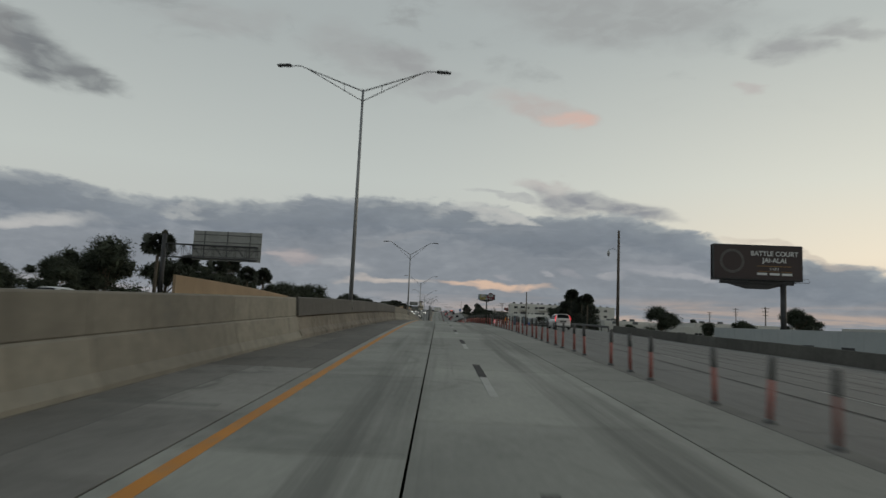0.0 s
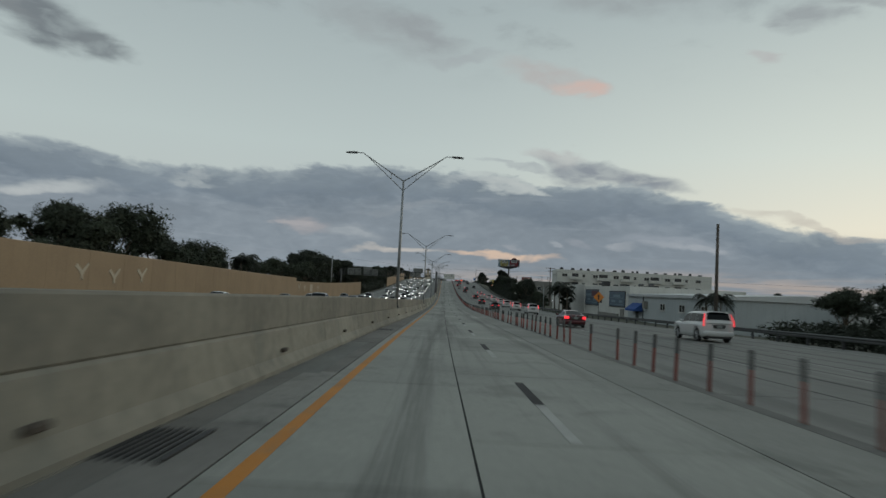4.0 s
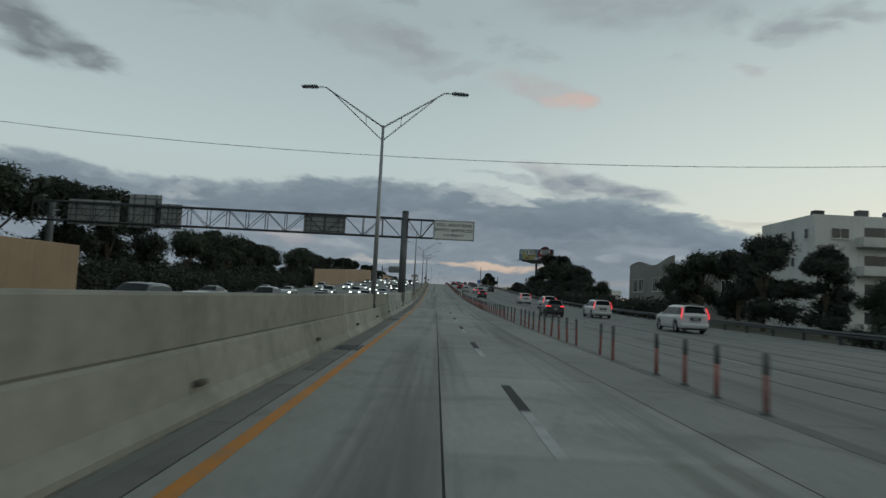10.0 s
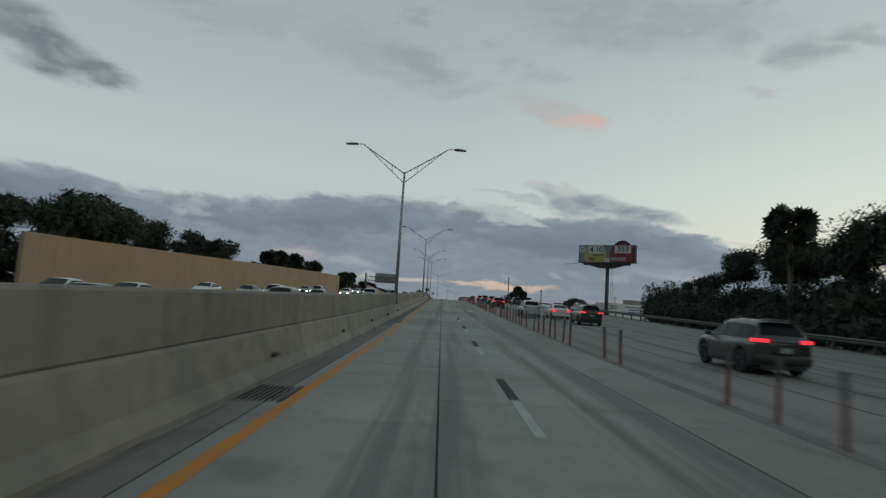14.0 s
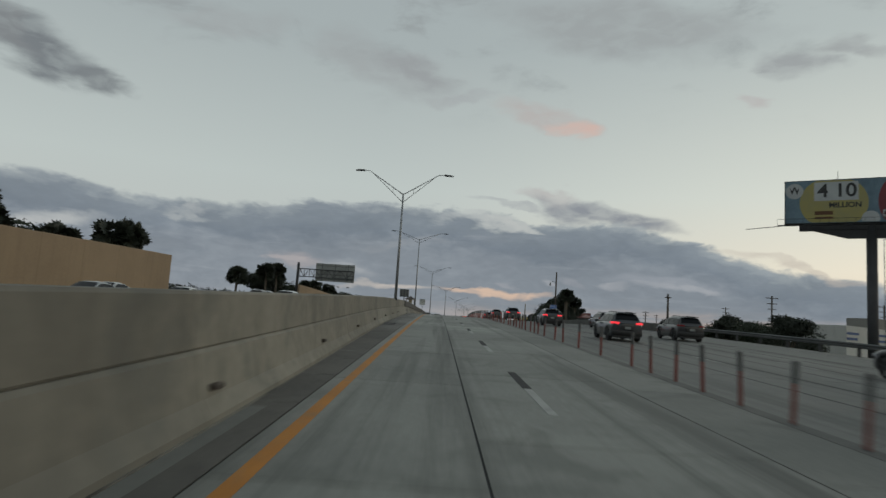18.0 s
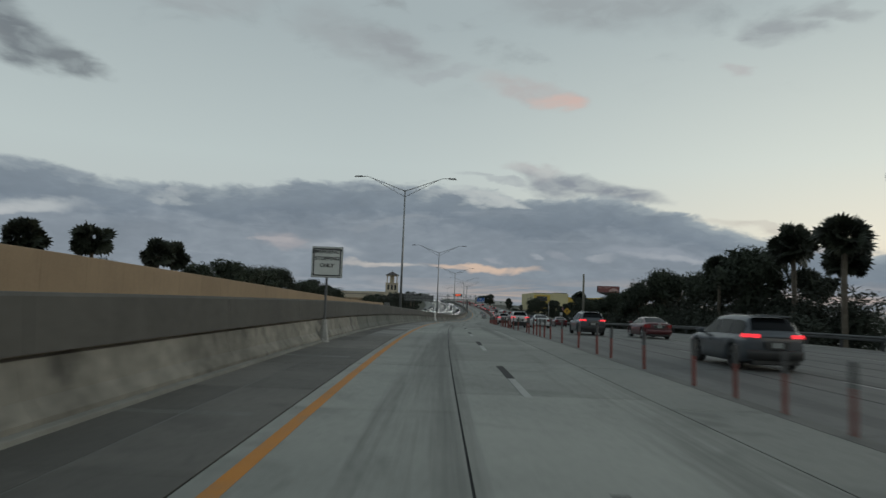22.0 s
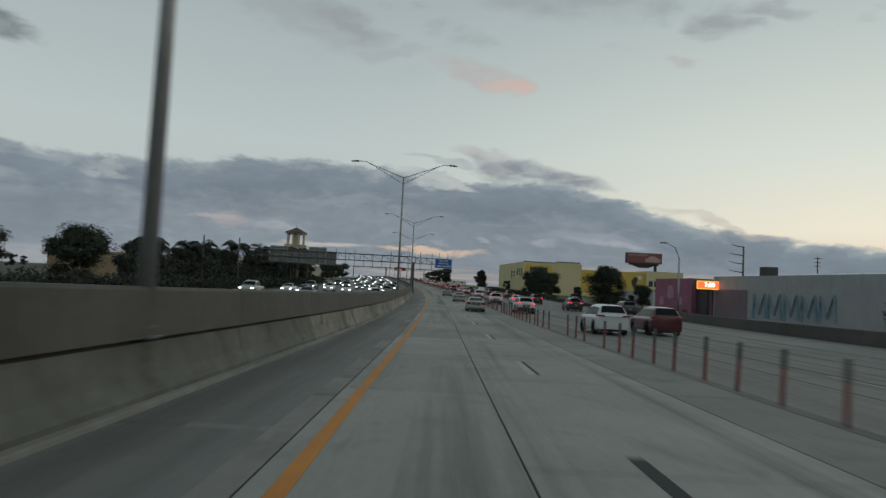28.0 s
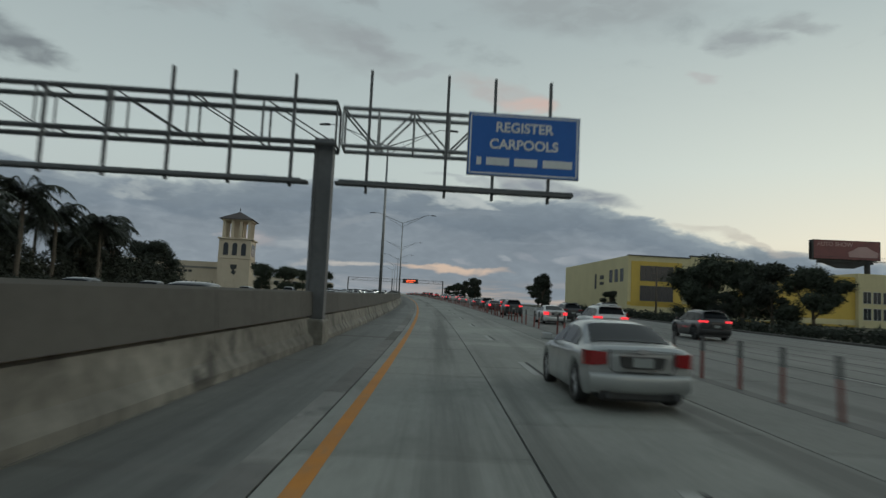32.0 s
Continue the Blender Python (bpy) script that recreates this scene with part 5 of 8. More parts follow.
def car(kind, colour, m, label, braking=False, heading_lights=False, group="traffic", plain=False, trim=True):
    sh = kit(kind, lambda: Shell(kind))
    L, W, wr, belt = sh.L, sh.W, sh.wr, sh.belt
    c = thing("pickup" if kind == "pickup" else "car", label, "pickup" if kind == "pickup" else "car", m, group)
    key = (kind, colour)
    part("body", kit(("body", key), lambda: sh.body().mesh("body", PAINTS[colour], True)), PAINTS[colour], c)
    a0, a1 = sh.axles
    if not (plain and heading_lights):
        part("underbody", kit(("under", kind), lambda: Geo().box(0, 0, sh.clear + 0.22, W - 0.5, L - 0.5, 0.50, chamfer=0.05).box(0, a0, wr + 0.1, W - 0.34, 2 * wr + 0.12, wr * 1.2).box(0, a1, wr + 0.1, W - 0.34, 2 * wr + 0.12, wr * 1.2).mesh("underbody", trim_black)), trim_black, c)
    # glass
    peak = max(v for _, v in sh.line)
    front = [y for y, z in sh.line if y > 0 and z > peak - 0.09][-1]
    cowl = [y for y, z in sh.line if y > front][0]
    back = [y for y, z in sh.line if y < 0 and z > peak - 0.11][0]
    base = [y for y, z in sh.line if y < back - 0.12][-1]
    if kind == "suv":
        base = -2.18
    part("windscreen", kit(("ws", kind), lambda: sh.patch(cowl - 0.10, front + 0.07, 8.1, 11, 1, (0, 0.012, 0.016), 12, 6, True).mesh("windscreen", car_glass, True)), car_glass, c)
    back_facing = not (plain and heading_lights)
    if back_facing:
        part("rear_window", kit(("rw", kind), lambda: sh.patch(base + 0.05, back - 0.02, 8.15, 11, 1, (0, -0.012, 0.016), 12, 6, True).mesh("rear_window", car_glass, True)), car_glass, c)
    rear, mid, split_y, fore = sh.cuts
    spans = [(split_y + 0.05, fore), (mid + 0.03, split_y - 0.04)] + ([(rear, mid - 0.05)] if mid - rear > 0.4 else [])
    if kind == "sedan":
        spans.append((rear, mid - 0.02))
    if plain:
        spans = [(rear + 0.1, fore)]
    for s in (-1, 1):
        for i, (y0, y1) in enumerate(spans):
            part("side_window", kit(("sw", kind, s, i, plain), lambda: sh.patch(y0, y1, 6.10, 6.92, s, (s * 0.012, 0, 0.005), 10, 3).mesh("side_window", car_glass, True)), car_glass, c)
    # wheels
    tyre_me, rim_me = kit(("wheel", wr), lambda: wheel_meshes(wr))
    for x, y in ((-1, a1), (1, a1), (-1, a0), (1, a0)):
        w = part("wheel", tyre_me, rubber, c)
        w.matrix_basis = pose(x * (W / 2 - 0.125), y, wr, 0, 0, 0 if x > 0 else 180)
        if not plain:
            part("rim", kit(("dark_rim", wr), lambda: wheel_meshes(wr, dark_steel)[1]) if colour in ("grey", "charcoal", "black") else rim_me, alloy, w)
    # lamps
    hz = sh.top(L / 2 - 0.12) - 0.10
    for x in (-1, 1):
        part("headlight", kit(("head", kind, x, heading_lights), lambda: Geo().box(x * (W / 2 - 0.27), L / 2 - 0.16, hz, 0.34, 0.18, 0.13, chamfer=0.04).mesh("headlight", head_lit if heading_lights else lamp_glass)), lamp_glass, c)
        if back_facing:
            lens = tail_lit if braking else tail_dim
            make = {"sedan": lambda: end_strip(sh, 0.74, 0.94, 0.57, 0.95, 0.30, x, taper=-0.035), "suv": lambda: end_strip(sh, 1.00, 1.11, 0.50, 0.95, 0.20, x, taper=0.03),
                    "pickup": lambda: end_strip(sh, 0.72, 1.02, 0.80, 0.97, 0.06, x), "large_suv": lambda: Geo().tube([(x * 0.93, -L / 2 + 0.09, 0.98), (x * 0.925, -L / 2 + 0.10, 1.25), (x * 0.80, -L / 2 + 0.30, 1.74)], [0.034, 0.036, 0.028], 6)}[kind]
            part("tail_light", kit(("tail", kind, x, braking), lambda: make().mesh("tail_light", lens)), lens, c)
    if plain:
        return c
    for x in (-1, 1):
        part("mirror", kit(("mirror", key, x), lambda: Geo().box(x * (W / 2 + 0.10), fore - 0.12, belt + 0.08, 0.21, 0.12, 0.15, chamfer=0.045).box(x * (W / 2 - 0.01), fore - 0.06, belt + 0.02, 0.12, 0.06, 0.05).mesh("mirror", PAINTS[colour])), PAINTS[colour], c)
        for y in (mid + 0.22, split_y + 0.22) if trim else ():
            part("door_handle", kit(("handle", key, x, y), lambda: sh.patch(y, y + 0.2, 4.1, 4.45, x, (x * 0.02, 0, 0), 1, 1).mesh("door_handle", PAINTS[colour])), PAINTS[colour], c)
        for y in (mid - 0.02, split_y) if trim else ():
            part("door_seam", kit(("seam", kind, x, y), lambda: sh.patch(y, y + 0.014, 1.2, 6.0, x, (x * 0.003, 0, 0), 1, 6).mesh("door_seam", trim_black)), trim_black, c)
        part("sill", kit(("sill", kind, x), lambda: sh.patch(a0 + wr + 0.12, a1 - wr - 0.12, 0.0, 0.9, x, (x * 0.006, 0, 0), 4, 1).mesh("sill", trim_black)), trim_black, c)
    low = sh.clear + 0.10
    bump = PAINTS[colour] if kind in ("sedan", "large_suv") else trim_black

    def bumper():
        g = Geo()
        xs = [k / 8 for k in range(-8, 9)]
        w = W / 2 - 0.09
        prof = [(0.10, low - 0.03), (-0.035, low + 0.05), (-0.05, low + 0.24), (-0.03, low + 0.29), (0.06, low + 0.31)]
        for f in xs:
            g.v += [(f * w, -L / 2 + d + 0.15 * f * f * abs(f), z) for d, z in prof]
        g.f = [(i * 5 + j, i * 5 + j + 1, i * 5 + 6 + j, i * 5 + 5 + j) for i in range(16) for j in range(4)]
        return g.mesh("rear_bumper", bump, True)
    part("rear_bumper", kit(("bumper", key), bumper), bump, c)
    part("valance", kit(("valance", kind), lambda: Geo().box(0, -L / 2 + 0.22, low - 0.06, W - 0.5, 0.3, 0.16, chamfer=0.04).mesh("valance", trim_black)), trim_black, c)
    pz = {"sedan": 0.80, "suv": 0.80, "large_suv": 0.98, "pickup": 0.55}[kind]
    part("plate_recess", kit(("recess", kind), lambda: Geo().prism([(-0.34, pz - 0.08), (-0.30, pz - 0.11), (0.30, pz - 0.11), (0.34, pz - 0.08), (0.37, pz + 0.09), (-0.37, pz + 0.09)], -L / 2 - 0.016, -L / 2 + 0.05, "y").mesh("plate_recess", trim_black)), trim_black, c)
    part("number_plate", kit(("plate", kind), lambda: Geo().box(0, -L / 2 - 0.024, pz - 0.01, 0.33, 0.012, 0.15).mesh("number_plate", plate_mat)), plate_mat, c)
    if kind == "sedan":
        part("boot_seam", kit(("boot", kind), lambda: Geo().tube([(-0.52, -L / 2 + 0.03, 0.98), (-0.52, -L / 2 + 0.02, 0.68), (-0.46, -L / 2 + 0.005, 0.625), (0.46, -L / 2 + 0.005, 0.625), (0.52, -L / 2 + 0.02, 0.68), (0.52, -L / 2 + 0.03, 0.98)], 0.011, 4).mesh("boot_seam", trim_black)), trim_black, c)
        part("plate_trim", kit(("chrome", kind), lambda: Geo().box(0, -L / 2 - 0.02, 0.895, 0.74, 0.03, 0.025).box(0, -L / 2 + 0.0, 0.965, 0.14, 0.05, 0.09, chamfer=0.02).mesh("plate_trim", alloy)), alloy, c)
        part("spoiler", kit(("spoiler", key), lambda: sh.patch(-L / 2 + 0.10, -L / 2 + 0.02, 8.2, 11, 1, (0, -0.01, 0.02), 2, 5, True).mesh("spoiler", PAINTS[colour], True)), PAINTS[colour], c)
        for x in (-0.55, 0.55):
            part("exhaust", kit(("exhaust", x), lambda: Geo().tube([(x, -L / 2 - 0.03, 0.26), (x, -L / 2 + 0.25, 0.26)], 0.055, 10).mesh("exhaust", dark_steel)), dark_steel, c)
    if kind in ("suv", "large_suv"):
        for x in (-1, 1):
            part("roof_rail", kit(("rail", kind, x), lambda: Geo().tube([sh.at(back + 0.15, 8.7, x), sh.at(back + 0.25, 8.7, x) + Vector((0, 0, 0.05)), sh.at(front - 0.35, 8.7, x) + Vector((0, 0, 0.05)), sh.at(front - 0.2, 8.7, x)], 0.02, 5).mesh("roof_rail", trim_black)), trim_black, c)
        part("spoiler", kit(("spoiler", key), lambda: Geo().box(0, back - 0.10, peak - 0.045, W * 0.56, 0.26, 0.05, chamfer=0.018).mesh("spoiler", PAINTS[colour])), PAINTS[colour], c)
    return c


FLEET = {}
TEXTS = {"sedan": "saloon car", "suv": "sport utility car", "large_suv": "large sport utility car", "pickup": "pickup truck", "van": "van"}


def traffic(kind, colour, y, off, braking=False, oncoming=False, plain=False):
    key = (kind, colour, braking, oncoming, plain, off < 15)
    m = stand(y, off, 0.005, 180 if oncoming else 0, flat=True)
    grade = math.degrees(math.atan((road_z(y + 2) - road_z(y - 2)) / 4))
    m = m @ pose(0, 0, 0, -grade if oncoming else grade, 0, 0)
    if key in FLEET:
        return copy_thing(FLEET[key], m)
    what = f"{colour} {TEXTS[kind]} with " + ("lit headlights on the opposite lanes" if oncoming else "lit brake lights in its lane" if braking else "unlit lights in its lane")
    FLEET[key] = car(kind, colour, m, what, braking, oncoming, "oncoming traffic" if oncoming else "traffic in the general lanes", plain, off < 15)
    return FLEET[key]


L2, L3, L4 = 11.0, 14.7, 18.3
NEAR = [  # kind, colour, y of the tail, offset, braking
    ("large_suv", "white", 79, 18.0, True), ("large_suv", "white", 165, 18.8, True), ("large_suv", "white", 239.5, 18.0, True), ("large_suv", "white", 268.5, 18.3, True), ("large_suv", "white", 297, 18.9, True), ("large_suv", "white", 325, 19.7, True), ("large_suv", "white", 352.7, 19.6, True), ("large_suv", "white", 376.5, 19.6, True), ("large_suv", "white", 399.3, 18.2, True), ("large_suv", "white", 424.4, 18.4, True),
    ("sedan", "red", 180, 13.2, True), ("suv", "black", 258, 12.8, True), ("suv", "black", 318, 13.5, True), ("suv", "black", 374, 14.2, True), ("suv", "black", 449.6, 12.6, True), ("suv", "black", 483, 14.6, True), ("suv", "black", 510, 19.8, False),
    ("suv", "charcoal", 559.9, 12.4, True), ("suv", "black", 569.1, 18.3, False), ("suv", "charcoal", 587.2, 12.6, True), ("suv", "black", 593.6, 18.8, False), ("suv", "charcoal", 613, 12.9, True), ("suv", "black", 615.5, 19.0, False), ("suv", "charcoal", 636, 11.8, True), ("suv", "black", 636.5, 17.6, False),
    ("suv", "grey", 662.2, 11.8, True), ("suv", "grey", 689.8, 12.0, True), ("sedan", "red", 713.4, 16.2, False), ("suv", "grey", 716.4, 12.5, True), ("suv", "white", 736, 9.3, True), ("sedan", "white", 740, 12.0, False), ("sedan", "red", 739.6, 16.8, False),
    ("suv", "white", 766, 9.4, True), ("sedan", "white", 768, 12.1, False), ("sedan", "red", 766.4, 17.8, False), ("suv", "white", 797, 9.6, True), ("sedan", "red", 792.7, 18.7, False), ("suv", "white", 829.6, 10.0, True), ("sedan", "white", 838, 13.6, False), ("suv", "black", 850.9, 18.2, True), ("sedan", "red", 819.4, 20.1, False),
    ("suv", "white", 916.5, 10.2, True), ("suv", "black", 933.5, 19.0, True), ("suv", "grey", 926, 23.6, False), ("suv", "white", 944.1, 9.9, True), ("suv", "black", 957.4, 18.2, True), ("suv", "grey", 952, 23.7, False), ("suv", "white", 972.5, 9.9, True), ("suv", "black", 990, 18.4, True), ("pickup", "white", 1027, 16.6, False),
    ("suv", "white", 1007.1, 10.4, True), ("sedan", "white", 1022.5, 10.6, True), ("suv", "black", 1009.3, 16.9, True), ("suv", "black", 1031, 13.9, False), ("suv", "black", 1040, 9.9, True), ("sedan", "red", 1056, 9.9, True), ("suv", "black", 1070, 10.5, True), ("sedan", "grey", 1088, 11.0, True)]
for kind, colour, y, off, brake in NEAR:
    traffic(kind, colour, y + SHAPES[kind][0] / 2, off, brake)
# the queue between them
deal = random.Random(21)
for k in range(5, 33):
    for lane, lo, hi, share in ((10.8, 1.0, 4.5, 0.95), (14.2, 3.0, 9.0, 0.55), (18.2, 4.0, 14.0, 0.25)):
        y, off = 6.5 + 30.28 * k + deal.uniform(lo, hi), lane + deal.uniform(-0.3, 0.3)
        kind, colour, brake = deal.choice(("sedan", "sedan", "suv")), deal.choice(("white", "charcoal", "silver", "black", "red", "charcoal", "white")), deal.random() < 0.6
        if deal.random() < (share if k > 15 else 0.0) and not 636 < y < 738 and not any(abs(off - o) < 2.4 and abs(y - q) < 6.8 for _, _, q, o, _ in NEAR):
            traffic(kind, colour, y + 2.35, off, brake, plain=True)
for k in range(28):
    traffic(deal.choice(("sedan", "sedan", "suv")), deal.choice(("white", "charcoal", "silver", "black", "red")), 1104 + 13 * k + deal.uniform(-3, 3), deal.choice((L2, L2, L3, L4)), deal.random() < 0.7, plain=True)
ahead = car("sedan", "silver", stand(986.6, 4.52, 0.005), "silver saloon car with red tail lamps in the next lane", False, False, "")
copy_thing(ahead, stand(952.2, 4.95, 0.005))
copy_thing(ahead, stand(917.9, 5.1, 0.005))
deal = random.Random(7)
for off in (-7.6, -11.3, -15.0, -18.8, -22.6):
    y = 30 + deal.uniform(0, 40)
    while y < 1400:
        traffic(deal.choice(("sedan", "sedan", "suv", "suv", "sedan", "pickup")), deal.choice(("white", "silver", "black", "charcoal")), y, off + deal.uniform(-0.3, 0.3), False, True, True)
        y += deal.uniform(20, 38) if 190 < y < 420 and off > -13 else deal.uniform(45, 80) if y < 340 else deal.uniform(30, 56) if y < 620 else deal.uniform(80, 130) if y < 900 else deal.uniform(22, 40) if y < 1150 else deal.uniform(34, 52)


# ---- trees ----
def leaf_cloud(lobes, count, size, seed, droop=0.0):
    """Many small bent leaf clumps spread over the outer part of several lobes (x, y, z, rx, ry, rz)."""
    rng = np.random.default_rng(seed)
    weight = np.array([l[3] * l[4] for l in lobes]) ** 0.9
    who = rng.choice(len(lobes), count, p=weight / weight.sum())
    arr = np.array(lobes)[who]
    d = rng.normal(size=(count, 3))
    d /= np.linalg.norm(d, axis=1, keepdims=True)
    r = rng.uniform(0.06, 1.22, (count, 1)) ** 0.6
    c = arr[:, :3] + d * r * arr[:, 3:]
    n = d + rng.normal(size=(count, 3)) * 0.7
    n /= np.linalg.norm(n, axis=1, keepdims=True)
    t = np.cross(n, rng.normal(size=(count, 3)))
    t /= np.linalg.norm(t, axis=1, keepdims=True)
    b = np.cross(n, t)
    s = size * rng.uniform(0.5, 1.35, (count, 1))
    v = np.stack([c - t * s, c + b * s * 0.6 - n * s * 0.2, c + t * s * 0.9 + b * s * 0.2], 1).reshape(-1, 3)
    g = Geo()
    g.v = [tuple(p) for p in v.tolist()]
    g.f = [(3 * i, 3 * i + 1, 3 * i + 2) for i in range(count)]
    return g


def quick(g, name, material):
    me = bpy.data.meshes.new(name)
    me.from_pydata(g.v, [], g.f)
    me.materials.append(material)
    return me


def broad_tree(seed, tall, wide, label, m, material=leaf_mat, leaves=11500, low=0.2, lobe_count=22):
    """A spreading tree: trunk with limbs, and an uneven crown of leaf clumps."""
    rng = random.Random(seed)
    tree = thing("tree", label, "tree", m, "roadside trees")
    g = Geo().tube([(0, 0, -0.4), (0.1, 0.05, tall * 0.2), (-0.05, 0.1, tall * 0.42)], [0.3, 0.24, 0.17], 8)
    lobes = []
    for k in range(lobe_count):
        a = 2 * math.pi * k / 7.3 + rng.uniform(-0.3, 0.3)
        rad = wide * rng.uniform(0.15, 0.62) * (1 if k % 3 else 0.4)
        z = tall * rng.uniform(low, 0.84) if k % 3 else tall * rng.uniform(0.70, 0.88)
        p = (rad * math.cos(a), rad * math.sin(a), z)
        s = wide * rng.uniform(0.16, 0.36)
        lobes.append((*p, s, s, s * rng.uniform(0.55, 0.8)))
        if k % 2 == 0:
            g.tube([(0, 0.05, tall * rng.uniform(0.2, 0.4)), (p[0] * 0.5, p[1] * 0.5, z * 0.72), p], [0.11, 0.08, 0.03], 5)
    part("trunk", g, bark_mat, tree)
    crown = leaf_cloud(lobes, leaves, 0.21, seed)
    core = leaf_cloud([(x, y, z, a * 0.62, b * 0.62, c * 0.62) for x, y, z, a, b, c in lobes], 1500, 0.72, seed + 500)
    crown.add(core.v, core.f)
    part("crown", quick(crown, "crown", material), material, tree)
    return tree


def round_palm(seed, tall, label, m):
    """A fan palm with a round head on a bare trunk."""
    rng = random.Random(seed)
    tree = thing("palm_tree", label, "palm", m, "fan palms")
    part("trunk", Geo().tube([(0, 0, -0.4), (0.08, 0, tall * 0.5), (0, 0.05, tall)], [0.24, 0.2, 0.19], 8), palm_bark, tree)
    g = Geo()
    for k in range(84):
        a, e = rng.uniform(0, 2 * math.pi), math.asin(rng.uniform(-0.8, 1.0))
        stem = rng.uniform(0.6, 1.35)
        d = Vector((math.cos(a) * math.cos(e), math.sin(a) * math.cos(e), math.sin(e)))
        hub = Vector((0, 0.05, tall)) + d * stem
        g.tube([(0, 0.05, tall), hub], [0.03, 0.02], 3, False)
        side = d.cross(Vector((0, 0, 1))).normalized() if abs(d.z) < 0.95 else Vector((1, 0, 0))
        spin = rng.uniform(0, math.pi)
        up = side.cross(d)
        side, up = side * math.cos(spin) + up * math.sin(spin), up * math.cos(spin) - side * math.sin(spin)
        base = len(g.v)
        g.v.append(tuple(hub))
        fan = 9
        for j in range(fan * 2 + 1):
            b = -1.9 + 3.8 * j / (fan * 2)
            r = (0.95 if j % 2 == 0 else 0.62) * rng.uniform(0.85, 1.1)
            q = hub + r * (d * math.cos(b) + side * math.sin(b)) + up * 0.16 * abs(math.sin(b)) - Vector((0, 0, 0.10 * r))
            g.v.append(tuple(q))
        g.f += [(base, base + j, base + j + 1) for j in range(1, fan * 2 + 1)]
    part("crown", quick(g, "crown", palm_leaf), palm_leaf, tree)
    return tree


def feather_palm(seed, tall, reach, label, m):
    """A feather palm: arching fronds with hanging leaflets."""
    rng = random.Random(seed)
    tree = thing("palm_tree", label, "palm", m, "feather palms")
    part("trunk", Geo().tube([(0, 0, -0.4), (0.15, 0.1, tall * 0.5), (0.1, 0, tall)], [0.22, 0.16, 0.14], 8), palm_bark, tree)
    g = Geo()
    full = reach
    for k in range(44):
        a = 2 * math.pi * k / 44 + rng.uniform(-0.3, 0.3)
        lift = rng.uniform(-0.6, 1.25)
        reach = full * rng.uniform(0.62, 1.08)
        h = Vector((math.cos(a), math.sin(a), 0))
        side = Vector((-math.sin(a), math.cos(a), 0))
        pts = []
        for j in range(9):
            u = j / 8
            pts.append(Vector((0.1, 0, tall)) + h * reach * u * (1 - 0.18 * u) + Vector((0, 0, reach * (lift * u - (0.55 + 0.5 * lift) * u * u))))
        g.tube(pts, [0.04 - 0.003 * j for j in range(9)], 3, False)
        for j in range(1, 31):
            u = j / 31 * 8
            i = int(u)
            p = pts[i].lerp(pts[min(i + 1, 8)], u - i)
            ln = reach * 0.26 * math.sin(math.pi * min(0.98, 0.15 + j / 36)) * rng.uniform(0.65, 1.3)
            w = 0.07
            for s in (-1, 1):
                tip = p + side * s * ln * rng.uniform(0.5, 0.95) + h * ln * rng.uniform(0.1, 0.6) - Vector((0, 0, ln * rng.uniform(0.3, 0.8)))
                b = len(g.v)
                g.v += [tuple(p - h * w), tuple(p + h * w), tuple(tip)]
                g.f.append((b, b + 1, b + 2))
    part("crown", quick(g, "crown", palm_leaf), palm_leaf, tree)
    return tree


STOCK = {}


def plant(kind, y, off, tall, turn=0.0):
    """Sets a tree of the given kind and height on the land, from a stock of shapes."""
    x, yy, _ = spot(y, off)
    ground = land_z(yy, x - road_x(yy)) if abs(off) < 400 else mix(y, BASE)
    real = road_z(yy) + tall - ground
    seed = int(abs(y) * 3 + abs(off)) % 4
    key = (kind, seed)
    at = lambda s: pose(x, yy, ground - 0.05, 0, 0, (y * 47 + off * 13) % 360) @ Matrix.Scale(s, 4)
    size = real / 10.0
    if key in STOCK:
        return copy_thing(STOCK[key], at(size / STOCK[key].scale[0]))
    if kind == "broad":
        t = broad_tree(40 + seed, 10.0, 5.6 + 0.4 * seed, "dark leafy broad tree behind the roadside", at(1), leaf_mat)
    elif kind == "dense":
        t = broad_tree(60 + seed, 10.0, 4.6 + 0.3 * seed, "dense dark evergreen tree by the motorway", at(1), leaf_dark, 13000, 0.14, 22)
    elif kind == "fan":
        t = round_palm(80 + seed, 8.7, "fan palm with a dark round head", at(1))
    else:
        t = feather_palm(90 + seed, 7.6, 3.9, "feather palm with drooping fronds", at(1))
    STOCK[key] = t
    t.matrix_basis = at(size)
    return t


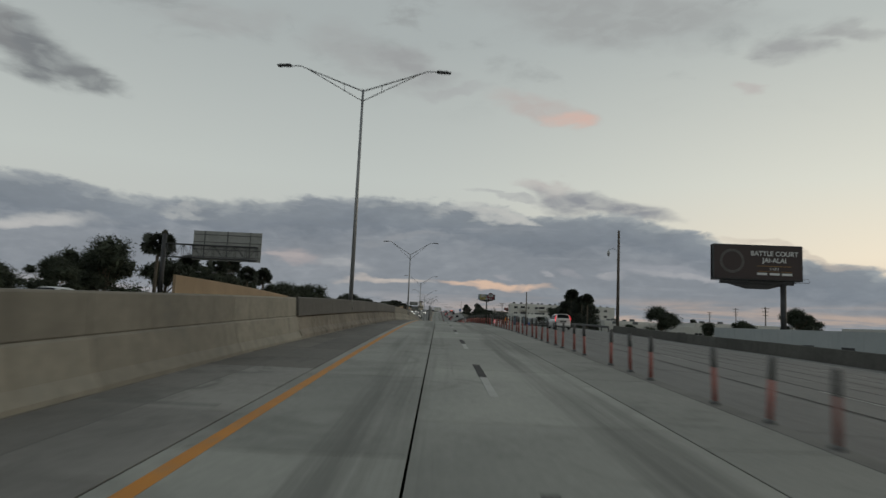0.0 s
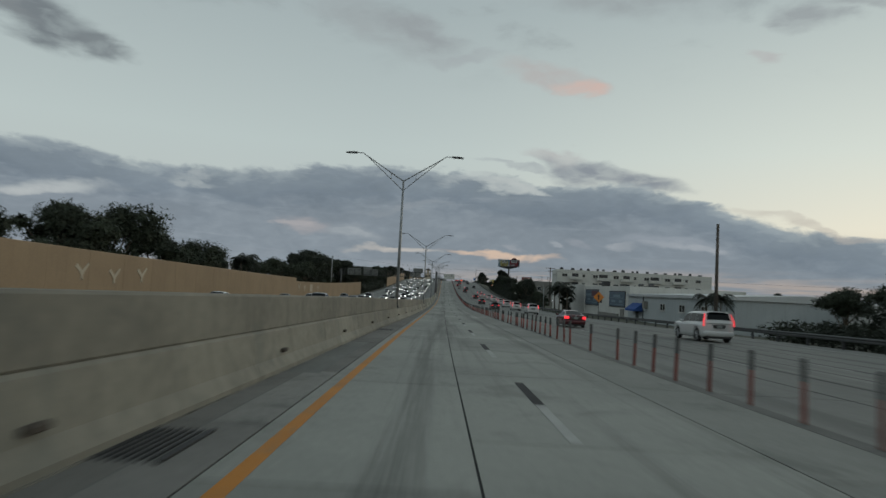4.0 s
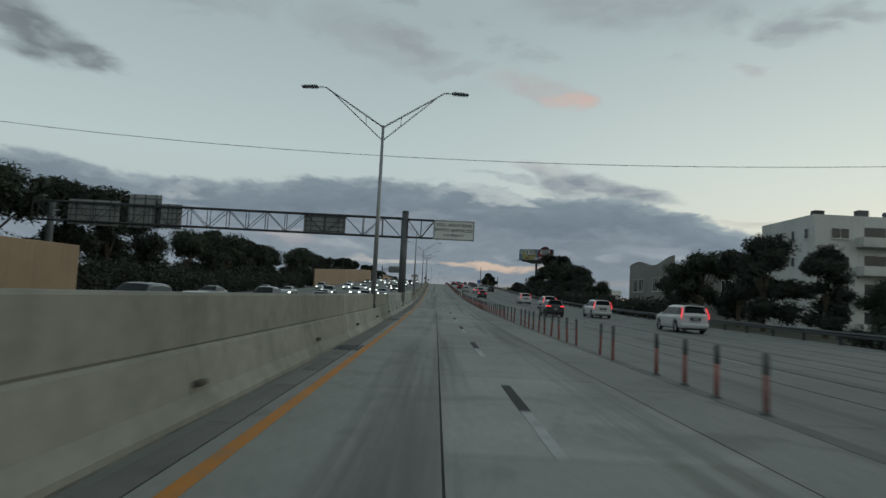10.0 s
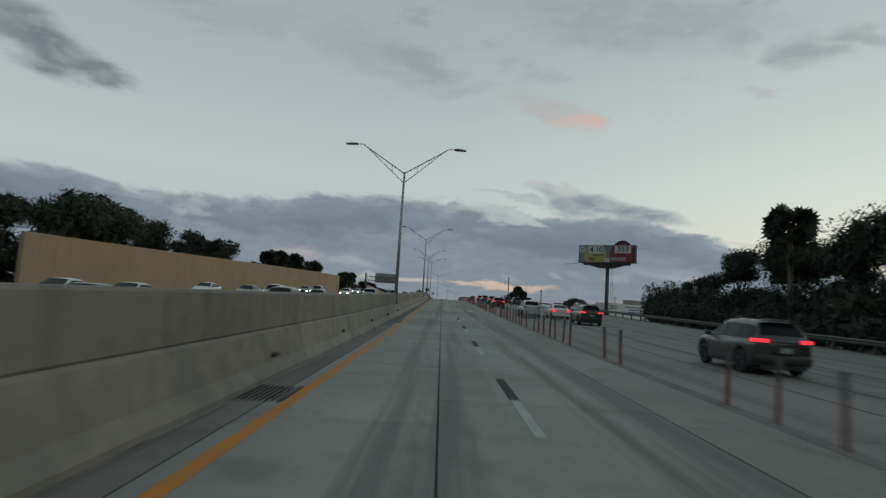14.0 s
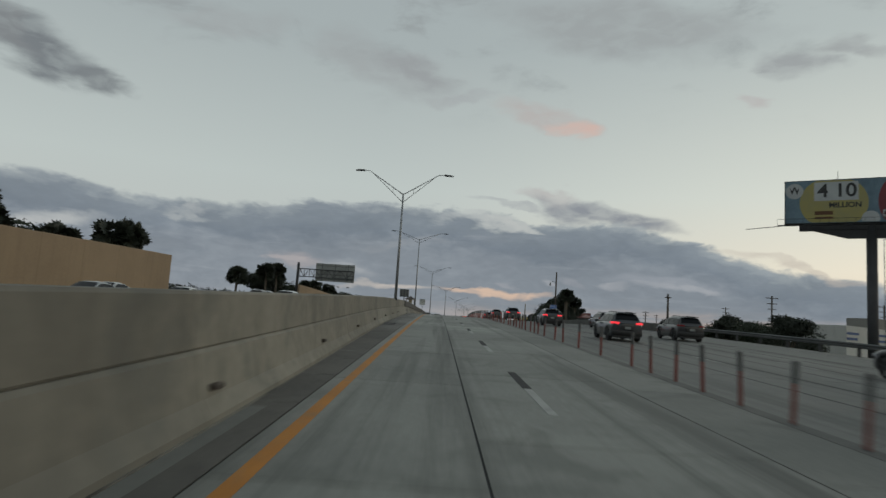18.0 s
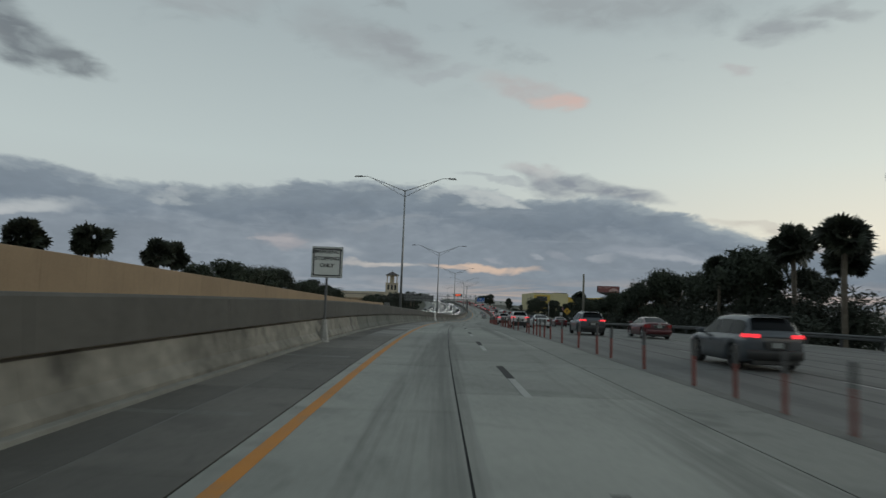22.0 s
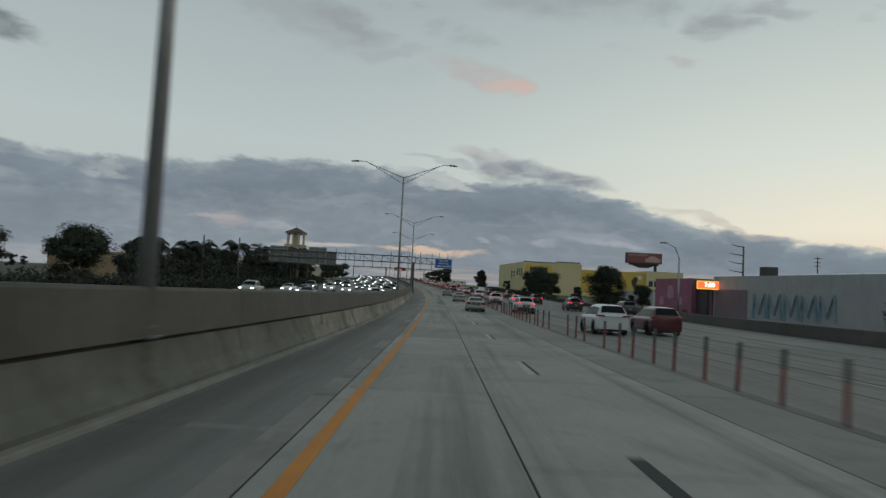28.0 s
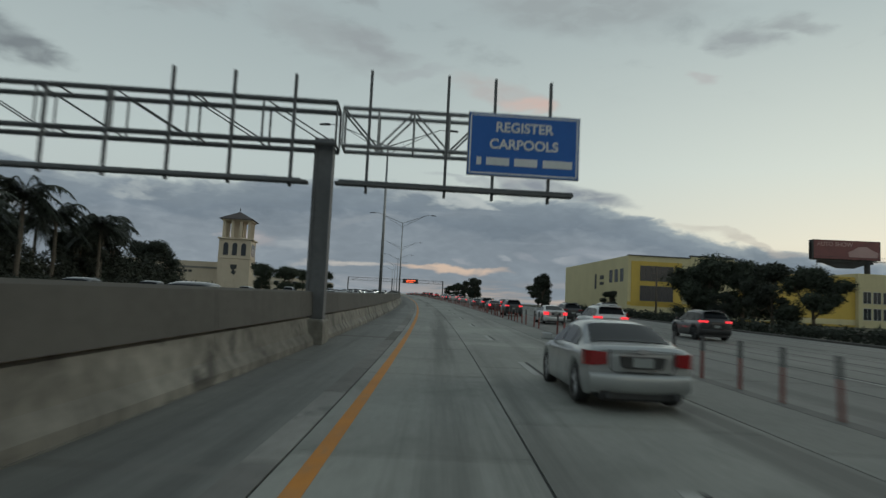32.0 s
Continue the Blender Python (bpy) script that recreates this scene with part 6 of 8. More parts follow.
TREES = [  # kind, y, offset, height above the lanes
    ("fan", 126, -38, 11.5), ("fan", 139, -38, 10.0), ("fan", 152, -38, 10.6), ("fan", 116, -37, 9.3), ("fan", 108, -39, 9.0), ("broad", 79, -38, 8.5), ("broad", 85, -42, 8.2), ("fan", 93, -38, 11.0), ("broad", 70, -39, 5.8), ("broad", 62, -41, 5.2), ("broad", 99, -39, 8.6), ("broad", 53, -42, 4.6), ("broad", 131, -41, 9.2), ("broad", 146, -42, 9.6), ("broad", 108, -37, 8.2), ("broad", 119, -37, 8.0),
    ("broad", 160, -38, 8.4), ("broad", 170, -37, 9.3), ("broad", 181, -39, 8.8), ("broad", 193, -38, 10.6), ("broad", 203, -38, 11.3), ("broad", 214, -37, 9.5), ("broad", 227, -38, 9.2), ("broad", 240, -39, 9.0),
    ("feather", 253, -37, 10.2), ("feather", 246, -36, 9.4), ("broad", 262, -39, 8.9), ("broad", 272, -37, 9.6), ("broad", 282, -38, 9.6), ("broad", 293, -37, 9.2), ("broad", 304, -37, 10.2), ("dense", 313, -38, 12.8),
    ("dense", 322, -44, 13.2), ("dense", 331, -42, 14.0), ("broad", 340, -43, 14.2), ("dense", 350, -44, 14.4), ("broad", 360, -44, 14.9), ("dense", 368, -44, 14.4), ("broad", 376, -44, 14.3), ("dense", 383, -40, 13.4),
    ("dense", 392, -40, 13.2), ("dense", 402, -40, 12.4), ("broad", 414, -38, 10.6), ("dense", 424, -38, 11.0), ("broad", 434, -38, 11.3), ("dense", 443, -37, 10.6), ("broad", 452, -38, 9.6), ("dense", 462, -38, 9.4), ("dense", 472, -39, 9.0), ("dense", 480, -43, 10.2), ("dense", 466, -44, 10.4), ("broad", 455, -45, 11.0),
    ("dense", 487, -37, 9.0), ("broad", 500, -38, 11.2), ("broad", 508, -38, 10.6), ("dense", 520, -39, 9.5), ("dense", 534, -38, 9.7), ("broad", 545, -39, 9.3), ("fan", 617, -38, 7.1), ("fan", 630, -39, 9.2), ("fan", 596, -41, 9.0), ("fan", 577, -38, 8.8), ("fan", 587, -38, 9.2), ("fan", 603, -38, 9.5), ("fan", 608, -40, 8.3), ("fan", 632, -38, 8.9), ("broad", 620, -42, 7.8),
    ("broad", 590, -44, 6.9), ("fan", 681, -40, 7.2), ("fan", 694, -38, 9.1), ("fan", 702, -38, 10.0), ("fan", 760, -38, 9.5), ("fan", 708, -40, 9.2), ("fan", 717, -44, 11.2), ("dense", 706, -43, 8.8), ("broad", 725, -44, 7.6), ("fan", 741, -38, 9.6), ("fan", 756, -38, 9.4), ("fan", 730, -38, 8.4), ("broad", 748, -41, 7.0),
    ("broad", 769, -38, 8.4), ("broad", 779, -37, 9.8), ("broad", 790, -37, 9.2), ("broad", 799, -38, 9.8), ("dense", 806, -37, 10.2), ("broad", 816, -36, 8.8), ("broad", 825, -36, 8.7), ("broad", 834, -35, 8.8), ("broad", 845, -36, 7.9), ("broad", 858, -37, 6.6), ("broad", 870, -38, 6.2),
    ("dense", 909, -60, 12.6), ("dense", 921, -58, 11.4), ("broad", 905, -38, 7.0), ("feather", 939, -37, 8.0), ("feather", 952, -37, 8.2), ("feather", 946, -41, 8.6), ("feather", 966, -40, 9.4), ("feather", 975, -38, 8.0), ("feather", 985, -39, 10.6), ("feather", 996, -38, 9.2), ("feather", 1007, -39, 11.0),
    ("feather", 1012, -33, 7.6), ("feather", 1022, -33, 9.6), ("feather", 1029, -34, 11.4), ("feather", 1036, -35, 10.4), ("feather", 1041, -33, 9.8), ("dense", 1035, -39, 7.0), ("feather", 1003, -34, 7.4), ("dense", 1018, -40, 6.2), ("broad", 1046, -38, 8.0), ("dense", 1052, -37, 8.4), ("feather", 1048, -36, 10.4), ("dense", 1066, -37, 7.6),  ("dense", 936, -38, 6.8), ("dense", 948, -37, 6.4), ("dense", 958, -38, 6.6), ("dense", 971, -37, 7.2), ("dense", 984, -36, 6.6), ("dense", 997, -37, 7.0), ("dense", 1009, -36, 6.8), ("broad", 1024, -37, 7.6), ("dense", 1043, -36, 7.4), ("dense", 960, -46, 8.2), ("dense", 990, -47, 8.4), ("feather", 1030, -38, 9.0), ("feather", 1042, -40, 9.8), ("feather", 1058, -40, 10.8), ("dense", 1062, -43, 9.6), ("dense", 1072, -42, 8.2), ("broad", 925, -40, 7.5), ("broad", 1000, -46, 7.6), ("broad", 1130, -36, 7.5), ("broad", 1150, -34, 7.6), ("broad", 1172, -36, 8.4), ("broad", 1195, -35, 8.2), ("broad", 1220, -34, 8.0), ("broad", 1250, -33, 8.5),
    # right-hand side
    ("fan", 146.3, 33.5, 8.8), ("fan", 131, 33.5, 6.8), ("fan", 138, 34, 7.0), ("dense", 143, 34, 6.4), ("dense", 150.5, 34, 7.3), ("broad", 156, 34, 6.0), ("dense", 161, 34, 6.2), ("broad", 168, 34, 6.0), ("broad", 132, 77, 6.6), ("broad", 137, 82, 5.6), ("broad", 126, 56, 2.6), ("broad", 150, 48, 2.0), ("broad", 135, 50, 5.6), ("broad", 120, 60, 3.2), ("dense", 141, 34.5, 6.0), ("dense", 135, 35, 5.6), ("dense", 146, 36, 6.4), ("broad", 178, 40, 6.0), ("feather", 205, 36, 5.2), ("feather", 214, 38, 5.4), ("broad", 190, 42, 5.6),
    ("feather", 288, 31.0, 8.2), ("feather", 291, 32.5, 8.6), ("feather", 285, 32.5, 7.8), ("feather", 294, 31.0, 7.6), ("feather", 289, 33.2, 6.6), ("feather", 297, 32.6, 7.0), ("dense", 292, 33.4, 5.4), ("dense", 370, 33, 9.0), ("dense", 362, 34, 7.6), ("dense", 377, 34, 8.4), ("broad", 384, 33, 8.6), ("broad", 355, 35, 5.0), ("dense", 393, 34, 6.4), ("broad", 342, 33, 3.4), ("broad", 330, 34, 3.2),
    ("dense", 405, 37, 6.0), ("dense", 449, 35, 6.6), ("broad", 441, 36, 5.0), ("broad", 351, 36, 4.2), ("broad", 357, 35.5, 4.4), ("dense", 456, 35, 8.4), ("broad", 462, 34, 9.8), ("fan", 470, 34, 10.6), ("dense", 468, 37, 8.8), ("broad", 476, 35, 10.2), ("fan", 489, 34, 11.8), ("dense", 484, 36, 9.2), ("broad", 492, 36, 10.6), ("dense", 499, 34, 8.6), ("dense", 508, 34, 6.2), ("broad", 518, 35, 5.0), ("broad", 528, 36, 4.2),
    ("broad", 760, 36, 9.0), ("broad", 748, 36, 9.6), ("broad", 741, 35, 10.2), ("fan", 733, 35, 10.4), ("fan", 723, 34, 10.0), ("fan", 728, 37, 8.6), ("dense", 736, 38, 7.6), ("fan", 746, 33, 8.8), ("broad", 770, 34, 10.0), ("broad", 784, 33, 8.2), ("broad", 776, 35, 8.2), ("broad", 792, 34, 7.8), ("broad", 801, 33, 7.8), ("broad", 809, 33, 7.2),
    ("broad", 819, 33, 6.6), ("broad", 831, 33, 7.0), ("fan", 862, 33, 9.0), ("fan", 856.3, 33, 9.3), ("dense", 850, 33, 7.6), ("dense", 844, 33, 7.4), ("broad", 838, 33.5, 6.9), ("dense", 869, 34, 6.4), ("dense", 879, 33, 7.4), ("dense", 891, 33, 6.6), ("broad", 885, 35, 6.2), ("broad", 970, 40, 4.6), ("dense", 972, 38.5, 2.5), ("dense", 1001, 36, 3.4), ("dense", 1006, 37, 3.0), ("dense", 1081, 100, 6.0), ("dense", 1092, 112, 6.8), ("broad", 1070, 104, 6.4), ("dense", 1100, 130, 7.4), ("broad", 1112, 138, 8.0), ("dense", 1060, 98, 6.2), ("broad", 1050, 102, 6.6), ("dense", 1046, 95, 5.6), ("broad", 1030, 35, 6.4), ("dense", 1040, 37, 7.4), ("broad", 1048, 38, 8.2), ("broad", 1060, 39.5, 9.0), ("broad", 1054, 42.5, 8.0), ("broad", 1068, 42, 8.6), ("broad", 1057, 36, 5.4), ("dense", 1085, 34, 4.2), ("dense", 1044, 34, 4.0), ("dense", 1122, 30, 8.0), ("broad", 1135, 32, 6.5),
    ("dense", 1240, 30, 8.2), ("dense", 1256, 32, 9.4), ("dense", 1275, 34, 9.6), ("dense", 1295, 33, 9.0), ("broad", 1330, 34, 8.6), ("broad", 1360, 36, 8.4), ("broad", 1395, 36, 8.0), ("dense", 647, 45, 3.6), ("broad", 636, 44, 2.6), ("dense", 626, 43, 3.4), ("broad", 655, 48, 3.0), ("broad", 670, 60, 3.0), ("broad", 690, 70, 4.0), ("broad", 655, 75, 2.6), ("dense", 720, 60, 4.2), ("broad", 640, 90, 2.6)]
for kind, y, off, tall in TREES:
    plant(kind, y, off, tall)
deal = random.Random(33)
for k in range(46):
    s = -1 if k % 2 else 1
    plant("dense" if k % 3 else "broad", 60 + 31 * k, s * deal.uniform(85, 240), deal.uniform(3.0, 6.5))


x, y, _ = spot(991, 40)
broad_tree(77, 8.7, 6.0, "large round dark evergreen tree with leaves to the ground", pose(x, y, land_z(y, x - road_x(y)) - 0.05), leaf_dark, 24000, 0.06, 64)


def hedge(y0, y1, off, tall, label):
    """A strip of undergrowth from the land up to the given height above the lanes."""
    lobes = []
    rng = random.Random(int(y0))
    y = y0
    while y < y1:
        x, yy, _ = spot(y, off + rng.uniform(-0.6, 0.6))
        low = land_z(yy, x - road_x(yy)) - 0.2
        high = road_z(yy) - 0.3 + tall * rng.uniform(0.86, 1.14)
        lobes.append((x, yy, (low + high) / 2, 1.4, 1.6, (high - low) * 0.5))
        y += 1.5
    count = int(sum(110 * 2 * l[5] for l in lobes))
    ob = new("hedge", quick(leaf_cloud(lobes, min(count, 60000), 0.30, int(y0)), "hedge", leaf_dark))
    return tagged(ob, label, "hedge", kind="stuff")


hedge(130, 175, 34.5, 4.0, "dark undergrowth below the roadside trees")
hedge(128, 182, 30.5, 1.8, "dark bushes under the roadside trees")
hedge(312, 352, 29.5, 1.5, "low dark hedge along the motorway edge")
hedge(440, 530, 34.0, 5.0, "dark undergrowth below the roadside trees")
hedge(385, 520, 30.5, 2.6, "overgrown dark hedge along the motorway edge")
hedge(735, 815, 34.5, 4.6, "dark undergrowth below the roadside trees")
hedge(722, 748, 36.0, 4.6, "dark undergrowth below the roadside trees")
hedge(680, 722, 47.0, 1.3, "dark bushes beyond the bridge parapet")
hedge(632, 680, 50.0, 1.4, "dark bushes beyond the bridge parapet")
hedge(842, 896, 33.0, 4.2, "dark undergrowth below the roadside trees")
hedge(722, 872, 30.8, 2.4, "overgrown dark hedge behind the guard rail")
hedge(1010, 1110, 32.0, 1.3, "low dark hedge in front of the yellow building")
hedge(948, 1004, 28.6, 0.7, "low dark weeds along the verge")
hedge(352, 476, -31.5, 3.6, "dark undergrowth beside the opposite lanes")
hedge(628, 688, -32.5, 2.0, "dark bushes beside the opposite lanes")
hedge(930, 1075, -36.5, 5.0, "dark undergrowth below the palms")
hedge(890, 1080, -33.0, 2.2, "dark bushes beside the opposite lanes")


# ---- buildings ----
def lattice(xs, zs, y0, y1):
    """A frame with its bars as one joined mesh: every second cell between the given lines is open."""
    g, made = Geo(), {}

    def at(i, j, y):
        if (i, j, y) not in made:
            made[i, j, y] = len(g.v)
            g.v.append((xs[i], y, zs[j]))
        return made[i, j, y]
    solid = lambda i, j: 0 <= i < len(xs) - 1 and 0 <= j < len(zs) - 1 and not (i % 2 and j % 2)
    for i in range(len(xs) - 1):
        for j in range(len(zs) - 1):
            if not solid(i, j):
                continue
            g.f += [(at(i, j, y0), at(i + 1, j, y0), at(i + 1, j + 1, y0), at(i, j + 1, y0)), (at(i, j + 1, y1), at(i + 1, j + 1, y1), at(i + 1, j, y1), at(i, j, y1))]
            for di, dj, a, b in ((0, -1, (i, j), (i + 1, j)), (0, 1, (i + 1, j + 1), (i, j + 1)), (-1, 0, (i, j + 1), (i, j)), (1, 0, (i + 1, j), (i + 1, j + 1))):
                if not solid(i + di, j + dj):
                    g.f.append((at(*a, y1), at(*b, y1), at(*b, y0), at(*a, y0)))
    return g


def window(parent, x, y, z, w, h, turn=0.0, bars=1, sill=True, frame_mat=None):
    """A framed window on a wall that faces -y before it is turned."""
    fm = frame_mat or white_wall
    m = pose(x, y, z, 0, 0, turn)
    t = 0.07
    xs = [-w / 2, -w / 2 + t]
    for k in range(bars):
        c = -w / 2 + w * (k + 1) / (bars + 1)
        xs += [c - 0.025, c + 0.025]
    g = lattice(xs + [w / 2 - t, w / 2], [-h / 2, -h / 2 + t, h / 2 - t, h / 2], -0.08, 0.02)
    if sill:
        lip = [(0.02, -h / 2), (-0.08, -h / 2), (-0.22, -h / 2 - 0.02), (-0.22, -h / 2 - 0.09), (0.02, -h / 2 - 0.09)]
        find = {(round(x, 4), round(y, 4), round(z, 4)): i for i, (x, y, z) in enumerate(g.v)}
        rows = []
        for x in (-w / 2, w / 2):
            row = []
            for yy, zz in lip:
                at = find.get((round(x, 4), round(yy, 4), round(zz, 4)))
                if at is None:
                    at = len(g.v)
                    g.v.append((x, yy, zz))
                row.append(at)
            rows.append(row)
        g.f += [tuple(rows[0])[::-1], tuple(rows[1])] + [(rows[0][i], rows[0][i + 1], rows[1][i + 1], rows[1][i]) for i in range(1, 4)] + [(rows[0][4], rows[0][0], rows[1][0], rows[1][4])]
    f = part("window", g, fm, parent)
    f.matrix_basis = m
    part("pane", Geo().box(0, -0.012, 0, w - 2 * t + 0.01, 0.02, h - 2 * t + 0.01), pane_mat, f)
    return f


def block_of(name, parent, x0, x1, y0, y1, z0, z1, mat, parapet_h=0.0):
    g = Geo().box((x0 + x1) / 2, (y0 + y1) / 2, (z0 + z1) / 2, x1 - x0, y1 - y0, z1 - z0)
    b = part(name, g, mat, parent)
    if parapet_h:
        p = Geo()
        t = 0.25
        for cx, cy, sx, sy in (((x0 + x1) / 2, y0 + t / 2, x1 - x0 + 0.1, t), ((x0 + x1) / 2, y1 - t / 2, x1 - x0 + 0.1, t), (x0 + t / 2, (y0 + y1) / 2, t, y1 - y0 - 2 * t), (x1 - t / 2, (y0 + y1) / 2, t, y1 - y0 - 2 * t)):
            p.box(cx, cy, z1 + parapet_h / 2, sx, sy, parapet_h)
        part("parapet", p, mat, parent)
    return b


# four-storey apartment block
apt = thing("apartment_building", "white four-storey apartment block with balconies", "building", pose(40.4, 386.2, -2.9, 0, 0, 0))
block_of("wall", apt, 0, 62, 0, 12.6, 0, 14.3, white_wall, 0.4)
part("roof", Geo().box(31, 6.3, 14.33, 61.4, 12.0, 0.06), roof_mat, apt)
for fl in range(4):
    z = 2.3 + 3.4 * fl
    for k in range(3):
        x = 20.6 * k
        for wx, ww in ((3.1, 2.2), (10.7, 1.1), (15.4, 2.1)):
            window(apt, x + wx, 0, z, ww, 1.3)
        for bx, bw in ((7.3, 4.8), (18.6, 5.6)) if k < 2 else ((7.3, 4.8),):
            part("recess", Geo().box(x + bx, 0.0, z - 0.2, bw - 2.2, 0.06, 2.1), pane_mat, apt, "dark balcony doors")
            part("balcony", Geo().box(x + bx, -0.8, z - 1.5, bw, 1.6, 0.2).box(x + bx, -1.55, z - 0.95, bw, 0.1, 0.95).box(x + bx - bw / 2 + 0.05, -0.75, z - 0.95, 0.1, 1.5, 0.95).box(x + bx + bw / 2 - 0.05, -0.75, z - 0.95, 0.1, 1.5, 0.95), white_wall, apt)
    for k in range(4):
        window(apt, 0, 1.6 + 3.0 * k, z, 0.9, 1.3, turn=-90, bars=0)
deal = random.Random(5)
for k in range(17):
    part("roof_unit", Geo().box(2 + 3.5 * k + deal.uniform(-1, 1), deal.uniform(1, 4), 14.95 + deal.uniform(0, 0.25), deal.uniform(0.7, 1.3), 0.9, deal.uniform(0.7, 1.1), chamfer=0.05), dull_steel if k % 3 else dark_steel, apt)
for x, z in ((-1.6, 2.1), (8.0, 2.0)):
    sl = part("security_lamp", Geo().box(x, -0.5, z + 0.2, 0.4, 0.3, 0.14), dark_steel, apt)
    part("lens", Geo().box(x, -0.6, z + 0.1, 0.34, 0.24, 0.05), lamp_on, sl)

# white commercial building facing the frontage road, and its lower wing
def along(ax, ay, bx, by, z):
    return pose(ax, ay, z, 0, 0, math.degrees(math.atan2(by - ay, bx - ax)))


shop = thing("commercial_building", "white windowless building with two framed posters", "building", along(29.3, 325.4, 33.2, 255.0, -2.8))
block_of("wall", shop, 0, 37.2, 0, 24, 0, 6.9, white_wall, 0.3)
block_of("wall", shop, 37.2, 70.5, 0.3, 24, 0, 6.4, white_wall, 0.3)
part("roof", Geo().box(18.6, 12, 6.93, 36.4, 23.0, 0.06).box(54, 12.2, 6.43, 32.4, 22.8, 0.06), roof_mat, shop)
for x, w, z0, z1 in ((43.5, 11.2, 2.2, 6.0), (62.9, 10.6, 2.3, 5.7)):
    zc, h = (z0 + z1) / 2, z1 - z0
    p = part("poster_frame", Geo().box(x, 0.22, zc, w, 0.16, h, chamfer=0.03), dark_steel, shop)
    part("poster", Geo().box(x, 0.13, zc, w - 0.4, 0.02, h - 0.4), surface("faded_blue_poster", (0.06, 0.10, 0.15), (0.09, 0.13, 0.17), 0.6, 0, 3, 0.8, 0.02, dirt=(0.2, 0.22, 0.23), dirt_amount=0.4), p)
    first_one = x < 50
    for bw, bh, bz, bx in ((w * 0.44, 0.5, 0.62, -0.22 if first_one else 0.0), (w * 0.8, 0.12, 0.2, 0.0), (w * 0.25, 0.5, -0.5, -0.2), (w * 0.2, 0.5, -0.5, 0.25), (w * 0.82, 0.14, -1.15, 0.0)):
        part("printed_bar", Geo().box(x + bx * w, 0.105, zc + bz, bw, 0.012, bh), surface("pale_blue_print", (0.20, 0.27, 0.31), (0.15, 0.21, 0.25), 0.6, bump=0), p)
    if first_one:
        part("printed_field", Geo().box(x + 2.6, 0.112, zc + 0.75, 5.0, 0.012, 1.6), surface("dull_red_print", (0.13, 0.05, 0.06), (0.10, 0.04, 0.05), 0.6, bump=0), p)
part("wall_lamp", Geo().box(51.0, 0.1, 3.8, 1.2, 0.4, 1.7, chamfer=0.05), dark_steel, shop)
part("roof_unit", Geo().box(42, 4, 7.3, 1.8, 1.6, 1.6, chamfer=0.06), dark_steel, shop)
for x in (27, 45, 58, 64):
    part("roof_unit", Geo().box(x, 7, 7.2, 0.9, 0.9, 0.7, chamfer=0.05), dull_steel, shop)
part("foot_panel", Geo().box(66.5, 0.2, 1.0, 2.4, 0.12, 2.0, chamfer=0.02).box(57, 0.2, 0.45, 14, 0.2, 0.9, chamfer=0.02), grey_wall, shop)
wing = thing("commercial_building", "pale low building with a blue awning over its door", "building", along(33.25, 254.9, 35.6, 212.0, -2.8))
LW = 43.0
pale_blue_wall = surface("pale_grey_blue_stucco", (0.42, 0.45, 0.46), (0.36, 0.39, 0.40), 0.9, 0, 5, 0.2, 0.1, streak=0.2)
block_of("wall", wing, 0, LW, 0, 20, 0, 4.7, pale_blue_wall)
part("roof", Geo().prism([(-0.4, 4.7), (20.4, 4.7), (20.4, 4.95), (10, 5.7), (-0.4, 5.15)], -0.02, LW + 0.3, "x"), surface("pale_metal_roof", (0.5, 0.52, 0.53), (0.42, 0.44, 0.45), 0.5, 0.2), wing)
part("awning", Geo().prism([(0, 3.45), (-1.5, 2.3), (-1.5, 1.9), (0, 1.9)], 2.7, 8.3, "x"), awning_mat, wing)
part("door", Geo().box(5.4, -0.03, 1.05, 1.5, 0.1, 2.1), dark_steel, wing)
part("downpipe", Geo().tube([(8.7, -0.1, 0), (8.7, -0.1, 4.7)], 0.09, 8), dark_steel, wing)
part("air_unit", Geo().box(10.2, -0.3, 3.2, 1.3, 0.6, 1.3, chamfer=0.04), grey_wall, wing)
for x in (18, 26, 34):
    window(wing, x, 0, 3.0, 2.2, 1.2)

# building with a curved roofline
hall = thing("commercial_building", "grey stucco hall with a curved roofline", "building", along(32.3, 433.8, 33.3, 413.6, -1.9))
arc = [(0, 0), (20.2, 0), (20.2, 10.3)] + [(20.2 - 20.2 * k / 16, 9.75 + 0.62 * math.cos(2 * math.pi * (k / 16) * 1.25) * (1 - 0.25 * k / 16) - 0.1) for k in range(17)]
part("wall", Geo().prism(arc, 0, 0.4, "y"), grey_wall, hall)
block_of("wall", hall, 0, 20.2, 0.4, 30, 0, 8.9, grey_wall)
part("roof", Geo().box(10.1, 15, 8.93, 19.6, 28, 0.06), roof_mat, hall)
for x in (3.4, 6.2, 13.2, 16.2):
    window(hall, x, 0, 5.7, 2.4, 2.3, bars=2)
for k in range(4):
    window(hall, 20.2, 4 + 5.0 * k, 5.7, 1.8, 2.0, turn=90, bars=2)
scrawl = Geo()
for k in range(5):
    x = 2.0 + 1.3 * k
    scrawl.tube([(x, -0.02, 2.0), (x + 0.5, -0.02, 3.4), (x + 0.9, -0.02, 2.2), (x + 0.3, -0.02, 2.6)], 0.09, 4)
part("painted_scrawl", scrawl, surface("faded_spray_paint", (0.32, 0.32, 0.31)), hall, "pale painted scrawl")

